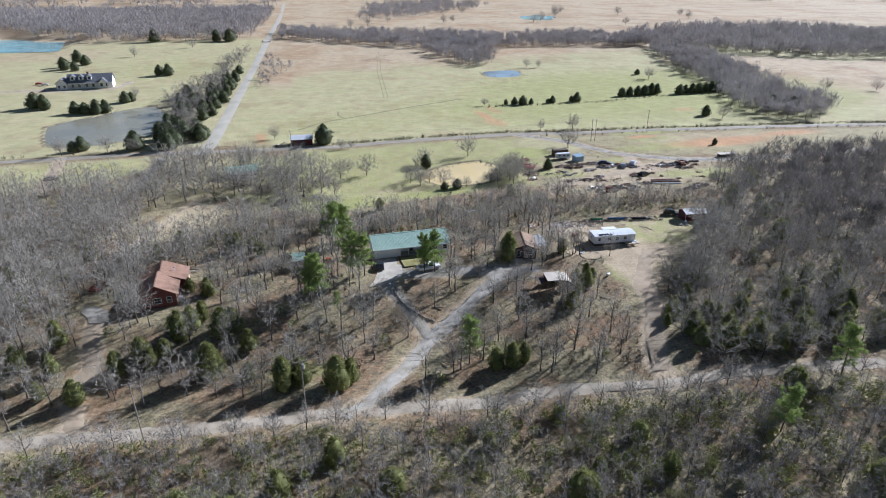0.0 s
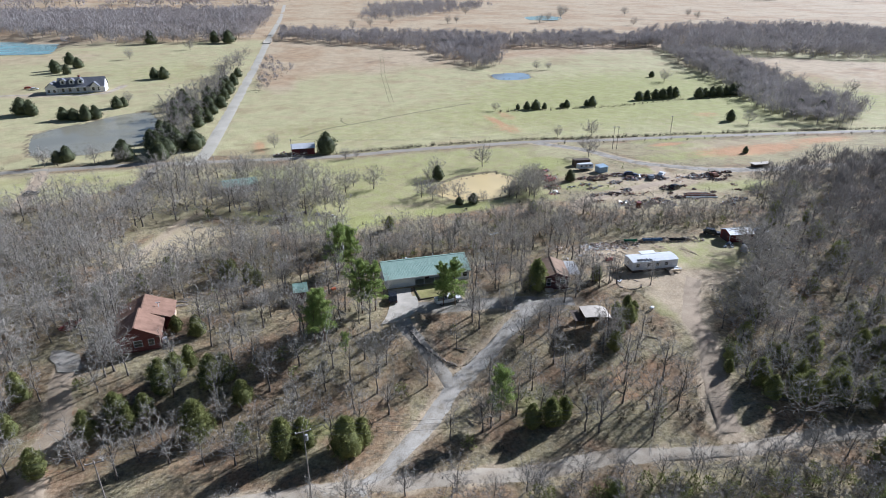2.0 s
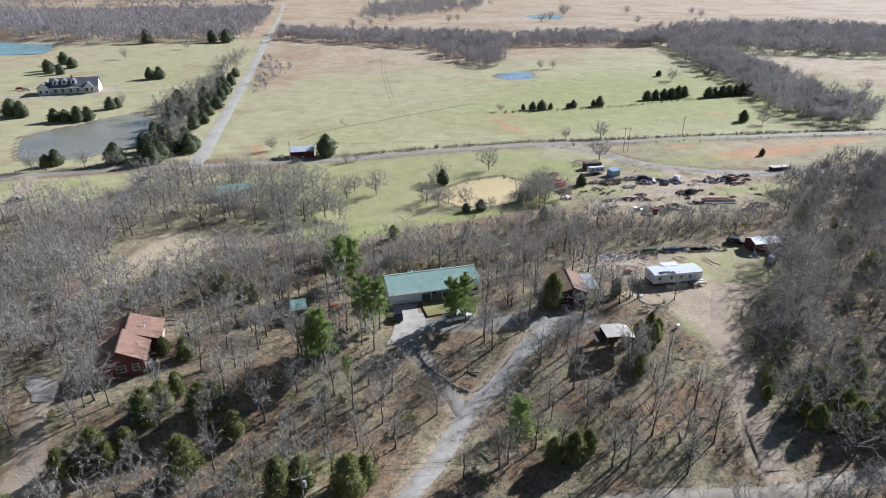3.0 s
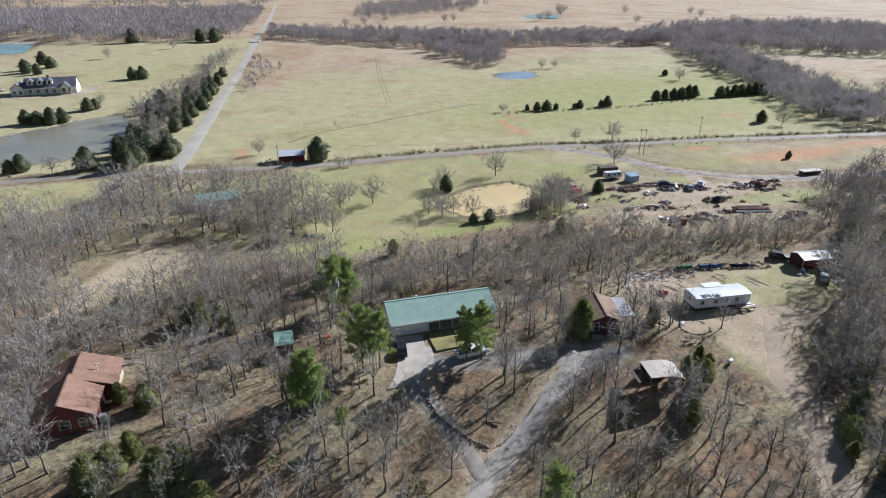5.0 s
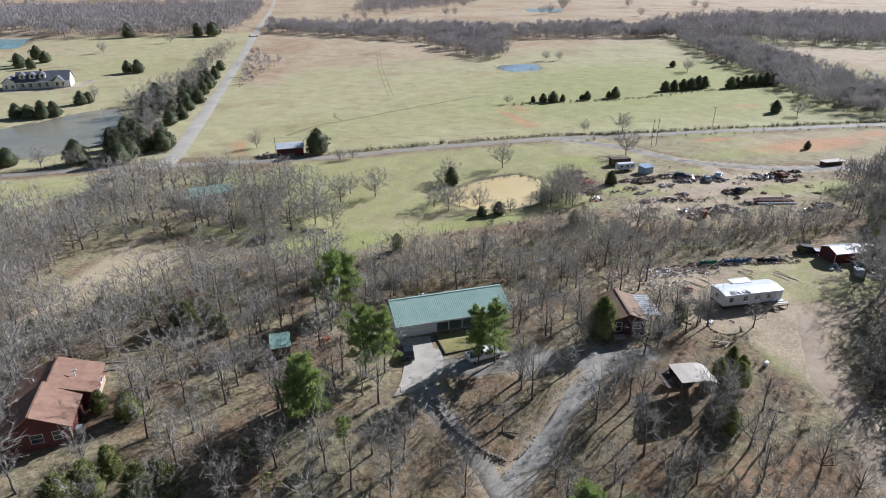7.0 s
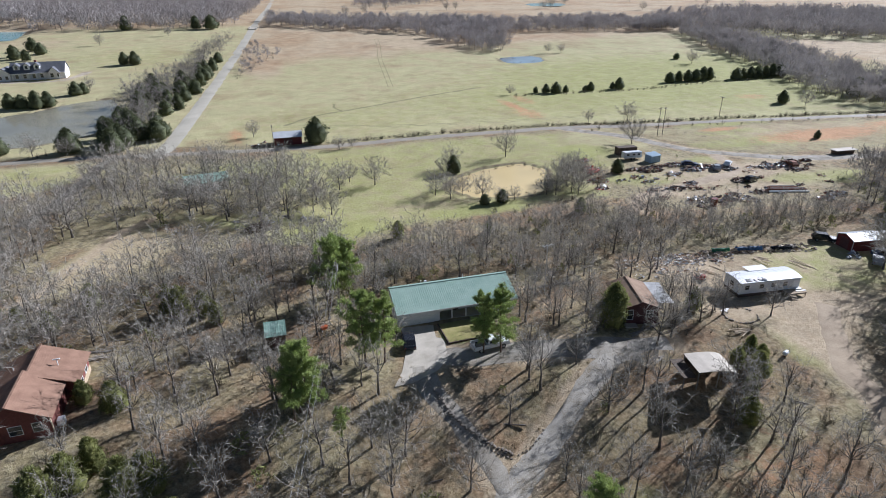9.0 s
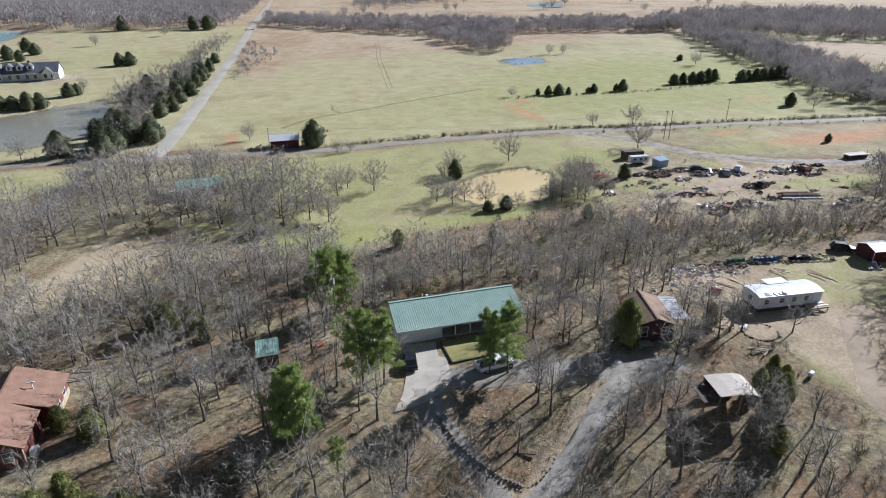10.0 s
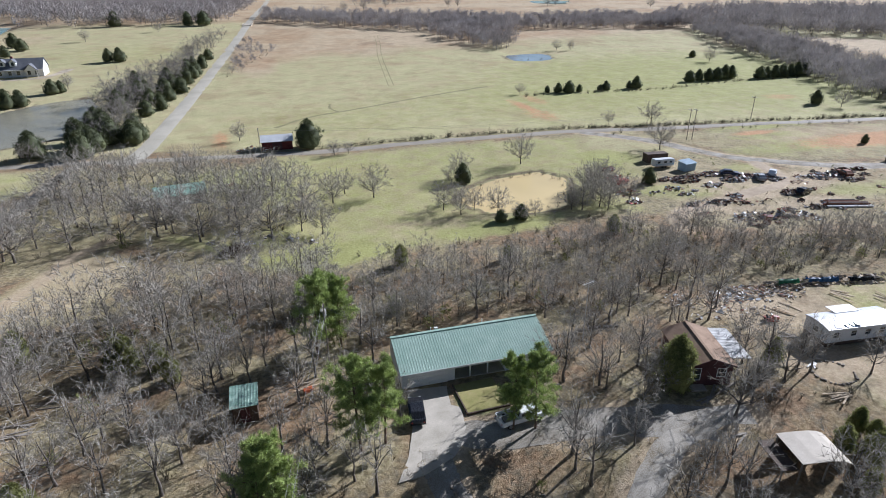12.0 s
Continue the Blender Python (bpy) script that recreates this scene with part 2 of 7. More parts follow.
POND_HOUSE = [(-103, 262), (-108, 285), (-101, 297), (-91, 304), (-82, 318), (-66, 326), (-59, 303), (-57, 271), (-60, 254), (-67, 247), (-77, 242), (-90, 241), (-98, 246)]
POND_MUD = [(38, 160), (44, 168), (53, 173), (65, 175), (70, 167), (61, 150), (53, 148), (43, 151)]
POND_FIELD = [(139, 372), (147, 383), (160, 387), (173, 385), (172, 370), (160, 358), (146, 358)]
POND_FAR = [(340, 740), (362, 800), (420, 850), (400, 770), (371, 725)]
LAKE = [(-330, 545), (-193, 537), (-164, 537), (-166, 570), (-178, 640), (-235, 668), (-340, 690)]
PONDS = [("pond_house", POND_HOUSE, 0.0, "pond_water"), ("pond_mud", POND_MUD, -0.25, "mud_water"), ("pond_field", POND_FIELD, 2.2, "sky_blue_water"),
         ("pond_far", POND_FAR, 16.2, "lake_water"), ("lake", LAKE, 10.2, "lake_water")]


def terrain(X, Y):
    X, Y = np.asarray(X, float), np.asarray(Y, float)
    z = 16 * sstep(250, 750, Y) + 14 * sstep(700, 1800, Y)
    z = z + 0.10 * np.sin(X * 0.11 + 1.3) * np.cos(Y * 0.09) + 0.05 * np.sin(X * 0.37 + Y * 0.21) + 0.03 * np.sin(X * 0.83 - Y * 0.71)
    z = z - 5.5 * sstep(88, 66, Y) * (1 - 0.75 * sstep(18, 66, X))
    for _, poly, level, _ in PONDS:
        d = sdist(poly, X, Y)
        w = sstep(14, 0.5, d)
        z = z * (1 - w) + (level + 0.12) * w - 0.7 * sstep(0.6, -4, d)
    return z


def H(x, y):
    return float(terrain(np.array([x]), np.array([y]))[0])


def smooth_line(pts, step=1.0):
    """Points along a Catmull-Rom curve through pts."""
    p = [Vector((*a, 0)) for a in pts]
    p = [2 * p[0] - p[1]] + p + [2 * p[-1] - p[-2]]
    out = []
    for i in range(1, len(p) - 2):
        n = max(2, int((p[i + 1] - p[i]).length / step))
        for k in range(n):
            t = k / n
            a, b, c, d = p[i - 1], p[i], p[i + 1], p[i + 2]
            q = 0.5 * (2 * b + (c - a) * t + (2 * a - 5 * b + 4 * c - d) * t * t + (3 * b - a - 3 * c + d) * t ** 3)
            out.append((q.x, q.y))
    out.append((p[-2].x, p[-2].y))
    return out


ROADS = {
    "road_main": ([(-37, 214), (-33, 232), (-29, 275), (-19, 372), (-8, 470), (6, 603), (23, 770), (58, 1220)], 5.6, "asphalt_pale"),
    "road_cross": ([(-320, 236), (-200, 229), (-83, 223), (-63, 222), (-41, 219), (-4, 213), (16, 211), (38, 212), (65, 211), (94, 210), (119, 204), (147, 201), (181, 195), (217, 189), (260, 180), (420, 140)], 4.0, "asphalt"),
    "road_gravel": ([(-200, 74), (-116, 68), (-58.3, 60.2), (-37, 56.6), (-17.5, 53.6), (-5.3, 52.2), (14.1, 48.5), (21, 47), (34, 45), (44, 41.2), (54, 38.4), (72, 35.9), (91, 31.8), (152, 18), (260, -5)], 2.8, "gravel"),
    "drive_fork": ([(-4.5, 51.4), (0.5, 54), (8.3, 60.9), (14.1, 67.3), (20.5, 72), (25.5, 75.6), (30.4, 79), (37.5, 83.3), (43, 84.3), (47.5, 83.5)], 3.1, "gravel_pale"),
    "drive_house": ([(15.6, 69.3), (15.2, 72.5), (13.6, 78), (11.1, 85), (11.2, 89)], 2.7, "gravel_dark"),
    "drive_parking": ([(14, 91), (20, 89), (28, 88), (36.1, 85.7), (42.2, 83.4)], 4.2, "gravel_dark"),
    "drive_trailer": ([(52.2, 42.5), (53.4, 46), (57, 52), (61, 58), (66, 64.8), (67.2, 70.8), (71.5, 76.5), (75, 81), (78.5, 84.6)], 3.4, "dirt"),
    "drive_brick": ([(-47, 57.8), (-49.9, 70.2), (-48, 74.8), (-48.1, 79.6), (-48.9, 83.1), (-48, 88)], 3.0, "dirt"),
    "drive_yard": ([(97, 208), (104, 200), (112, 190), (117, 178), (123, 168), (137, 156), (158, 149), (182, 146), (260, 142)], 4.2, "gravel_dark"),
    "drive_scrap": ([(124, 164), (118, 148), (105, 144), (92, 141), (80, 138), (76, 131)], 3.0, "dirt"),
    "drive_woods": ([(-46, 220), (-50, 212), (-52, 192), (-55, 176), (-58, 165)], 3.2, "gravel_dark"),
    "drive_west": ([(-88, 224), (-86, 214), (-84, 190), (-83, 180)], 3.4, "dirt"),
    "drive_mansion": ([(-88, 398), (-96, 377), (-118, 376), (-150, 382), (-230, 378)], 4.0, "gravel"),
}
LINES = {k: smooth_line(v[0], 1.2 if abs(v[0][0][1]) < 230 else 3.0) for k, v in ROADS.items()}
COARSE = {k: smooth_line(v[0], 6.0) for k, v in ROADS.items()}

# ---- mesh helpers ----
def part(name, bm, mat, parent=None, label="", smooth=False):
    """Links a bmesh as one mesh object under a thing or a part."""
    me = bpy.data.meshes.new(name)
    bm.to_mesh(me)
    bm.free()
    me.materials.append(M[mat] if isinstance(mat, str) else mat)
    if smooth:
        me.polygons.foreach_set("use_smooth", [True] * len(me.polygons))
    ob = new(name, me)
    if parent:
        ob.parent = parent
    return tagged(ob, label)


def part_mesh(name, me, parent, label=""):
    ob = new(name, me)
    ob.parent = parent
    return tagged(ob, label)


def thing(name, m, label, category, group="", kind=""):
    e = new(name)
    e.matrix_world = m
    e.empty_display_size = 0.3
    return tagged(e, label, category, group, kind)


def tri_mesh(name, v, f, mat, idx=None):
    """A mesh of triangles from arrays."""
    v, f = np.asarray(v, np.float32), np.asarray(f, np.int32)
    me = bpy.data.meshes.new(name)
    me.vertices.add(len(v))
    me.vertices.foreach_set("co", v.ravel())
    me.loops.add(f.size)
    me.loops.foreach_set("vertex_index", f.ravel())
    me.polygons.add(len(f))
    me.polygons.foreach_set("loop_start", np.arange(0, f.size, 3, dtype=np.int32))
    me.polygons.foreach_set("loop_total", np.full(len(f), 3, np.int32))
    for one in (mat if isinstance(mat, (list, tuple)) else [mat]):
        me.materials.append(M[one])
    if idx is not None:
        me.polygons.foreach_set("material_index", np.asarray(idx, np.int32))
    me.update(calc_edges=True)
    return me


def box(bm, x0, x1, y0, y1, z0, z1, m=None):
    vs = [bm.verts.new(p if m is None else m @ Vector(p)) for p in ((x0, y0, z0), (x1, y0, z0), (x1, y1, z0), (x0, y1, z0), (x0, y0, z1), (x1, y0, z1), (x1, y1, z1), (x0, y1, z1))]
    for a in ((3, 2, 1, 0), (4, 5, 6, 7), (0, 1, 5, 4), (1, 2, 6, 5), (2, 3, 7, 6), (3, 0, 4, 7)):
        bm.faces.new([vs[i] for i in a])
    return bm


def boxes(*bs):
    bm = bmesh.new()
    for b in bs:
        box(bm, *b)
    return bm


def prism(bm, pts, z0, z1, axis="y"):
    """A polygon of (a, b) drawn out between two values of the axis."""
    def p3(a, b, c):
        return {"y": (a, c, b), "x": (c, a, b), "z": (a, b, c)}[axis]
    n = len(pts)
    A, B = [bm.verts.new(p3(a, b, z0)) for a, b in pts], [bm.verts.new(p3(a, b, z1)) for a, b in pts]
    bm.faces.new(A)
    bm.faces.new(B[::-1])
    for i in range(n):
        bm.faces.new((A[i], B[i], B[(i + 1) % n], A[(i + 1) % n]))
    bmesh.ops.recalc_face_normals(bm, faces=bm.faces)
    return bm


def pris(pts, z0, z1, axis="y"):
    return prism(bmesh.new(), pts, z0, z1, axis)


def rod(bm, a, b, r0, r1=None, n=6):
    """A round bar from a to b."""
    a, b = Vector(a), Vector(b)
    q = (b - a).to_track_quat("Z", "Y").to_matrix()
    r1 = r0 if r1 is None else r1
    A = [bm.verts.new(a + q @ Vector((math.cos(t) * r0, math.sin(t) * r0, 0))) for t in [2 * math.pi * i / n for i in range(n)]]
    B = [bm.verts.new(b + q @ Vector((math.cos(t) * r1, math.sin(t) * r1, 0))) for t in [2 * math.pi * i / n for i in range(n)]]
    bm.faces.new(A[::-1])
    bm.faces.new(B)
    for i in range(n):
        bm.faces.new((A[i], A[(i + 1) % n], B[(i + 1) % n], B[i]))
    return bm


def rods(*rs, n=6):
    bm = bmesh.new()
    for a, b, r in rs:
        rod(bm, a, b, r, n=n)
    return bm


# ---- ground ----
def axis_steps(a, b, step, lo, hi):
    mid = list(np.arange(a, b + 0.1, step))
    left, right, s, p = [], [], step, a
    while p > lo:
        s *= 1.09
        p -= s
        left.append(p)
    s, p = step, mid[-1]
    while p < hi:
        s *= 1.09
        p += s
        right.append(p)
    return np.array(left[::-1] + mid + right)


gx, gy = axis_steps(-120, 190, 1.9, -2600, 3200), axis_steps(0, 250, 1.9, -900, 4200)
GX, GY = np.meshgrid(gx, gy)
GZ = terrain(GX, GY)
rg = np.random.RandomState(5)
GZ += rg.normal(0, 0.008, GZ.shape) * (GY < 260)
nx_, ny_ = len(gx), len(gy)
ii = (np.arange(ny_ - 1)[:, None] * nx_ + np.arange(nx_ - 1)[None, :]).ravel()
quads = np.stack([ii, ii + 1, ii + nx_ + 1, ii + nx_], 1)
gme = bpy.data.meshes.new("ground")
gme.from_pydata(np.stack([GX.ravel(), GY.ravel(), GZ.ravel()], 1).tolist(), [], quads.tolist())
gme.polygons.foreach_set("use_smooth", [True] * len(gme.polygons))


def blob(cx, cy, rx, ry, soft=0.5):
    return sstep(1 + soft, 1 - soft, np.sqrt(((GX - cx) / rx) ** 2 + ((GY - cy) / ry) ** 2))


def inside(poly, soft):
    return sstep(soft, -soft, sdist(poly, GX, GY))


FIELD_N = [(-29, 226), (16, 214), (110, 212), (249, 183), (420, 150), (1500, 100), (2600, 3500), (-2600, 3500), (-2600, 240), (-330, 242), (-100, 228)]
MEADOW = [(-30, 160), (-6, 140), (8, 134), (20, 137), (32, 138), (50, 140), (64, 142), (76, 139), (78, 160), (85, 175), (96, 205), (60, 208), (20, 208), (-2, 211), (-2, 190), (6, 172), (-4, 160)]
GLADE = [(-48, 124), (-40, 128), (-33, 131), (-27, 136), (-24, 143), (-26, 151), (-31, 155), (-36, 155), (-41, 148), (-46, 138)]
SCRAPYARD = [(84, 170), (90, 180), (100, 175), (112, 172), (124, 160), (150, 152), (150, 140), (132, 126), (112, 120), (90, 124), (76, 130), (80, 146)]
TRAILER_YARD = [(63, 87), (62, 97), (66, 109), (80, 108), (100, 104), (108, 100), (99, 86), (84, 78), (72, 72), (67, 66), (64, 70), (68, 80)]
EASTFIELD = [(100, 205), (119, 200), (147, 197), (181, 191), (217, 185), (260, 176), (300, 165), (300, 148), (180, 150), (150, 155), (128, 168), (116, 188)]
LAWN_W = [(-330, 218), (-88, 218), (-60, 216), (-42, 212), (-48, 200), (-62, 190), (-90, 180), (-140, 190), (-330, 190)]
pasture = np.maximum.reduce([inside(FIELD_N, 4), 0.62 * inside(MEADOW, 5), 0.75 * inside(GLADE, 4), 0.42 * inside(SCRAPYARD, 4), 0.5 * inside([(-50, 140), (-42, 156), (-6, 150), (10, 172), (4, 205), (-44, 212), (-54, 185)], 6), 0.35 * inside(TRAILER_YARD, 3), 0.9 * blob(91, 94, 9, 8), 0.48 * inside(EASTFIELD, 5), inside(LAWN_W, 6), 0.6 * blob(102, 190, 18, 20, 0.5)])
dirt_mask = np.maximum.reduce([0.75 * blob(131, 149, 13, 5, 0.6), 0.7 * blob(108, 141, 10, 2.2, 0.7), 0.7 * sstep(2.6, 0.8, ldist([(-49, 124), (-45, 131), (-42.7, 137.8), (-39.9, 144.5), (-36.3, 154.5), (-31, 161)], GX, GY)), 0.36 * inside(SCRAPYARD, 5), 0.46 * inside(TRAILER_YARD, 4), 0.75 * blob(66, 104, 9, 4), 0.8 * blob(77, 84, 12, 5, 0.6), 0.75 * blob(69, 77, 6, 9, 0.6), 0.7 * blob(64, 88, 7, 4, 0.6), 0.6 * blob(70, 99, 12, 5, 0.6), 0.6 * blob(104, 150, 14, 6), 0.7 * blob(122, 146, 9, 6, 0.6), 0.65 * blob(112, 135, 14, 4, 0.7), 0.6 * blob(96, 136, 12, 3, 0.7)] + [
    (0.85 if k not in ("road_main", "road_cross") else 0.45) * sstep(v[1] / 2 + (1.0 if k == "road_gravel" else 2.0), v[1] / 2 - 0.3, ldist(COARSE[k], GX, GY)) for k, v in ROADS.items()])
FIELD_E = [(296, 225), (330, 300), (372, 420), (470, 358), (900, 320), (900, 120), (420, 160)]
dry = np.maximum.reduce([0.9 * sstep(365, 480, GY - 0.2 * (GX - 150)) * (GY > 200) * sstep(-28, -4, GX - 0.1 * (GY - 400)), 0.9 * inside(FIELD_E, 12), 0.8 * sstep(575, 600, GY), 0.6 * inside(GLADE, 4), 0.5 * blob(170, 178, 34, 14), 0.55 * blob(30, 150, 16, 8), 0.4 * blob(62, 192, 16, 9, 0.8), 0.8 * blob(2, 420, 14, 70),
                         0.5 * blob(-160, 520, 60, 40)])
red = np.maximum.reduce([0.85 * blob(176, 172, 26, 7, 0.9), 0.7 * blob(215, 176, 20, 5, 0.9), 0.8 * blob(148, 189, 9, 2.5, 0.6), 0.7 * blob(97, 250, 3, 16, 0.7), 0.55 * blob(97, 235, 6, 10, 0.7), 0.6 * blob(-13, 235, 3, 12, 0.6), 0.5 * blob(205, 235, 9, 6, 0.6),
                         0.5 * blob(107, 262, 4, 12, 0.6), 0.3 * blob(6, 415, 6, 34, 0.8), 0.4 * blob(46, 60, 10, 7, 0.7), 0.45 * blob(-47, 72, 6, 9, 0.7)])
green = np.maximum.reduce([0.5 * inside(MEADOW, 5), 0.42 * inside(LAWN_W, 6), 0.22 * inside([(-50, 140), (-42, 156), (-6, 150), (10, 172), (4, 205), (-44, 212), (-54, 185)], 6), 0.9 * blob(6, 141, 14, 6, 0.7), 0.8 * blob(40, 143, 16, 4, 0.7), 0.7 * blob(0, 180, 9, 14, 0.8), 0.7 * blob(86, 152, 9, 4, 0.6), 1.0 * blob(91, 95, 13, 9, 0.6), 0.8 * blob(86, 100, 8, 4, 0.6), 0.7 * blob(118, 160, 9, 4, 0.7), 0.75 * blob(99, 150, 9, 4, 0.7), 0.7 * blob(140, 136, 12, 6, 0.7), 0.75 * blob(92, 148, 10, 3.5, 0.8), 0.7 * blob(104, 148, 8, 2.5, 0.8), 0.7 * blob(128, 138, 12, 5, 0.8), 0.6 * blob(88, 166, 7, 6, 0.8), 0.4 * blob(-70, 440, 50, 60, 0.8), 0.7 * blob(-10, 190, 20, 14, 0.8), 0.5 * blob(150, 185, 20, 6, 0.7), 0.45 * blob(-8, 66, 12, 4, 0.8), 0.4 * blob(26, 62, 8, 6, 0.8), 0.8 * blob(66, 76, 4, 5, 0.7),
                           0.9 * blob(19, 95.5, 3, 3, 0.5), 0.5 * blob(40, 200, 30, 6, 0.8), 0.6 * blob(165, 265, 130, 60, 0.8), 0.62 * blob(225, 285, 150, 95, 0.6), 0.55 * blob(150, 172, 40, 9, 0.8), 0.8 * blob(88, 178, 10, 10, 0.6), 0.6 * blob(160, 196, 30, 5, 0.7),
                           0.42 * blob(30, 250, 60, 40, 0.8), 0.5 * blob(-70, 208, 16, 6), 0.6 * blob(300, 250, 60, 40)])
# Dark brown ground: wet pond banks, and small brown patches in the pasture.
dark_brown = np.maximum.reduce([np.exp(-((sdist(p, GX, GY) - 0.6) / (1.5 if n != "lake" else 6)) ** 2) * 0.7 for n, p, _, _ in PONDS] + [0.62 * blob(268, 450, 11, 7, 0.8), 0.55 * blob(250, 375, 9, 3, 0.8), 0.55 * blob(244, 391, 6, 3, 0.8), 0.5 * blob(252, 457, 5, 3, 0.8), 0.45 * blob(222, 430, 6, 3, 0.8)])
for nm, data in (("cover", (pasture, dirt_mask, dry)), ("tint", (red, green, dark_brown))):
    at = gme.attributes.new(nm, "FLOAT_COLOR", "POINT")
    at.data.foreach_set("color", np.stack([d.ravel() for d in data] + [np.ones(GX.size)], 1).astype(np.float32).ravel())


def ground_material():
    m, nd, ln, b = node_mat("ground_cover")
    tc = nd.new("ShaderNodeTexCoord")

    def noise_tex(scale, detail=5, rough=0.6):
        n = nd.new("ShaderNodeTexNoise")
        n.inputs["Scale"].default_value, n.inputs["Detail"].default_value, n.inputs["Roughness"].default_value = scale, detail, rough
        ln.new(tc.outputs["Object"], n.inputs["Vector"])
        return n.outputs["Fac"]

    def ramp(fac, stops):
        r = ramp_node(nd, stops)
        ln.new(fac, r.inputs[0])
        return r.outputs[0]

    def mix(fac, a, c):
        x = nd.new("ShaderNodeMix")
        x.data_type = "RGBA"
        ln.new(fac, x.inputs[0])
        ln.new(a, x.inputs[6])
        ln.new(c, x.inputs[7])
        return x.outputs[2]

    def edge(mask, n, k=0.7):
        """The mask with its border broken up by noise."""
        a = nd.new("ShaderNodeMath")
        a.operation, a.inputs[1].default_value, a.inputs[2].default_value = "MULTIPLY_ADD", k, -k / 2
        ln.new(n, a.inputs[0])
        s = nd.new("ShaderNodeMath")
        ln.new(a.outputs[0], s.inputs[0])
        ln.new(mask, s.inputs[1])
        r = nd.new("ShaderNodeMapRange")
        r.interpolation_type = "SMOOTHSTEP"
        r.inputs["From Min"].default_value, r.inputs["From Max"].default_value = 0.22, 0.75
        ln.new(s.outputs[0], r.inputs[0])
        return r.outputs[0]

    big, mid, fine, tiny = noise_tex(0.035, 6), noise_tex(0.25, 6, 0.65), noise_tex(1.6, 6, 0.7), noise_tex(7, 3)
    sep = []
    for nm in ("cover", "tint"):
        a, s = nd.new("ShaderNodeAttribute"), nd.new("ShaderNodeSeparateColor")
        a.attribute_name = nm
        ln.new(a.outputs["Color"], s.inputs[0])
        sep.append(s.outputs)
    patch, shred = noise_tex(0.085, 5, 0.55), noise_tex(0.55, 6, 0.7)
    rust = ramp(fine, [(0.32, (0.15, 0.096, 0.055)), (0.5, (0.275, 0.185, 0.108)), (0.68, (0.42, 0.30, 0.185))])
    tan = ramp(fine, [(0.32, (0.185, 0.152, 0.083)), (0.5, (0.325, 0.273, 0.155)), (0.68, (0.485, 0.42, 0.265))])
    # Dark litter patches: leaf mould, painted darker for the shade under the trees.
    mould_shade = ramp(fine, [(0.3, (0.085, 0.073, 0.05)), (0.5, (0.165, 0.14, 0.096)), (0.7, (0.28, 0.24, 0.17))])
    litter = mix(ramp(patch, [(0.40, (0, 0, 0)), (0.58, (1, 1, 1))]), rust, tan)
    litter = mix(ramp(shred, [(0.47, (0, 0, 0)), (0.63, (0.9, 0.9, 0.9))]), litter, mould_shade)
    grass = mix(shred, ramp(fine, [(0.3, (0.345, 0.32, 0.15)), (0.7, (0.46, 0.43, 0.23))]), ramp(fine, [(0.3, (0.43, 0.385, 0.21)), (0.7, (0.56, 0.505, 0.305))]))
    grass = mix(ramp(patch, [(0.45, (0, 0, 0)), (0.7, (0.75, 0.75, 0.75))]), grass, ramp(fine, [(0.3, (0.37, 0.285, 0.16)), (0.7, (0.49, 0.40, 0.25))]))
    grass = mix(ramp(noise_tex(0.03, 8, 0.7), [(0.52, (0, 0, 0)), (0.68, (0.8, 0.8, 0.8))]), grass, ramp(fine, [(0.3, (0.27, 0.205, 0.11)), (0.7, (0.40, 0.315, 0.18))]))
    lush = ramp(fine, [(0.3, (0.285, 0.285, 0.10)), (0.7, (0.415, 0.405, 0.17))])
    straw = mix(mid, ramp(fine, [(0.3, (0.40, 0.305, 0.20)), (0.7, (0.54, 0.43, 0.295))]), ramp(fine, [(0.3, (0.42, 0.33, 0.205)), (0.7, (0.55, 0.445, 0.29))]))
    straw = mix(ramp(noise_tex(0.016, 9, 0.72), [(0.46, (0, 0, 0)), (0.62, (0.9, 0.9, 0.9))]), straw, ramp(mid, [(0.3, (0.30, 0.195, 0.11)), (0.7, (0.46, 0.32, 0.19))]))
    straw = mix(ramp(noise_tex(0.05, 8, 0.7), [(0.56, (0, 0, 0)), (0.68, (0.85, 0.85, 0.85))]), straw, ramp(fine, [(0.3, (0.17, 0.125, 0.085)), (0.7, (0.28, 0.215, 0.15))]))
    soil = mix(shred, ramp(fine, [(0.3, (0.43, 0.32, 0.20)), (0.7, (0.62, 0.49, 0.335))]), ramp(fine, [(0.3, (0.33, 0.262, 0.175)), (0.7, (0.48, 0.40, 0.28))]))
    clay = ramp(fine, [(0.3, (0.42, 0.225, 0.105)), (0.7, (0.58, 0.36, 0.205))])
    c = mix(edge(sep[0][0], mid), litter, grass)
    c = mix(edge(sep[0][2], big), c, straw)
    c = mix(edge(sep[1][1], mid, 1.0), c, lush)
    c = mix(edge(sep[0][1], mid, 1.0), c, soil)
    c = mix(edge(sep[1][0], shred, 1.5), c, clay)
    c = mix(edge(sep[1][2], mid, 0.8), c, ramp(fine, [(0.3, (0.10, 0.075, 0.05)), (0.7, (0.2, 0.155, 0.105))]))
    sp = nd.new("ShaderNodeMapRange")
    sp.inputs["From Min"].default_value, sp.inputs["From Max"].default_value = 0.25, 0.75
    sp.inputs["To Min"].default_value, sp.inputs["To Max"].default_value = 0.72, 1.28
    ln.new(noise_tex(5.0, 5, 0.75), sp.inputs[0])
    wide = nd.new("ShaderNodeMapRange")
    wide.inputs["From Min"].default_value, wide.inputs["From Max"].default_value = 0.3, 0.7
    wide.inputs["To Min"].default_value, wide.inputs["To Max"].default_value = 0.84, 1.15
    ln.new(noise_tex(0.14, 9, 0.72), wide.inputs[0])
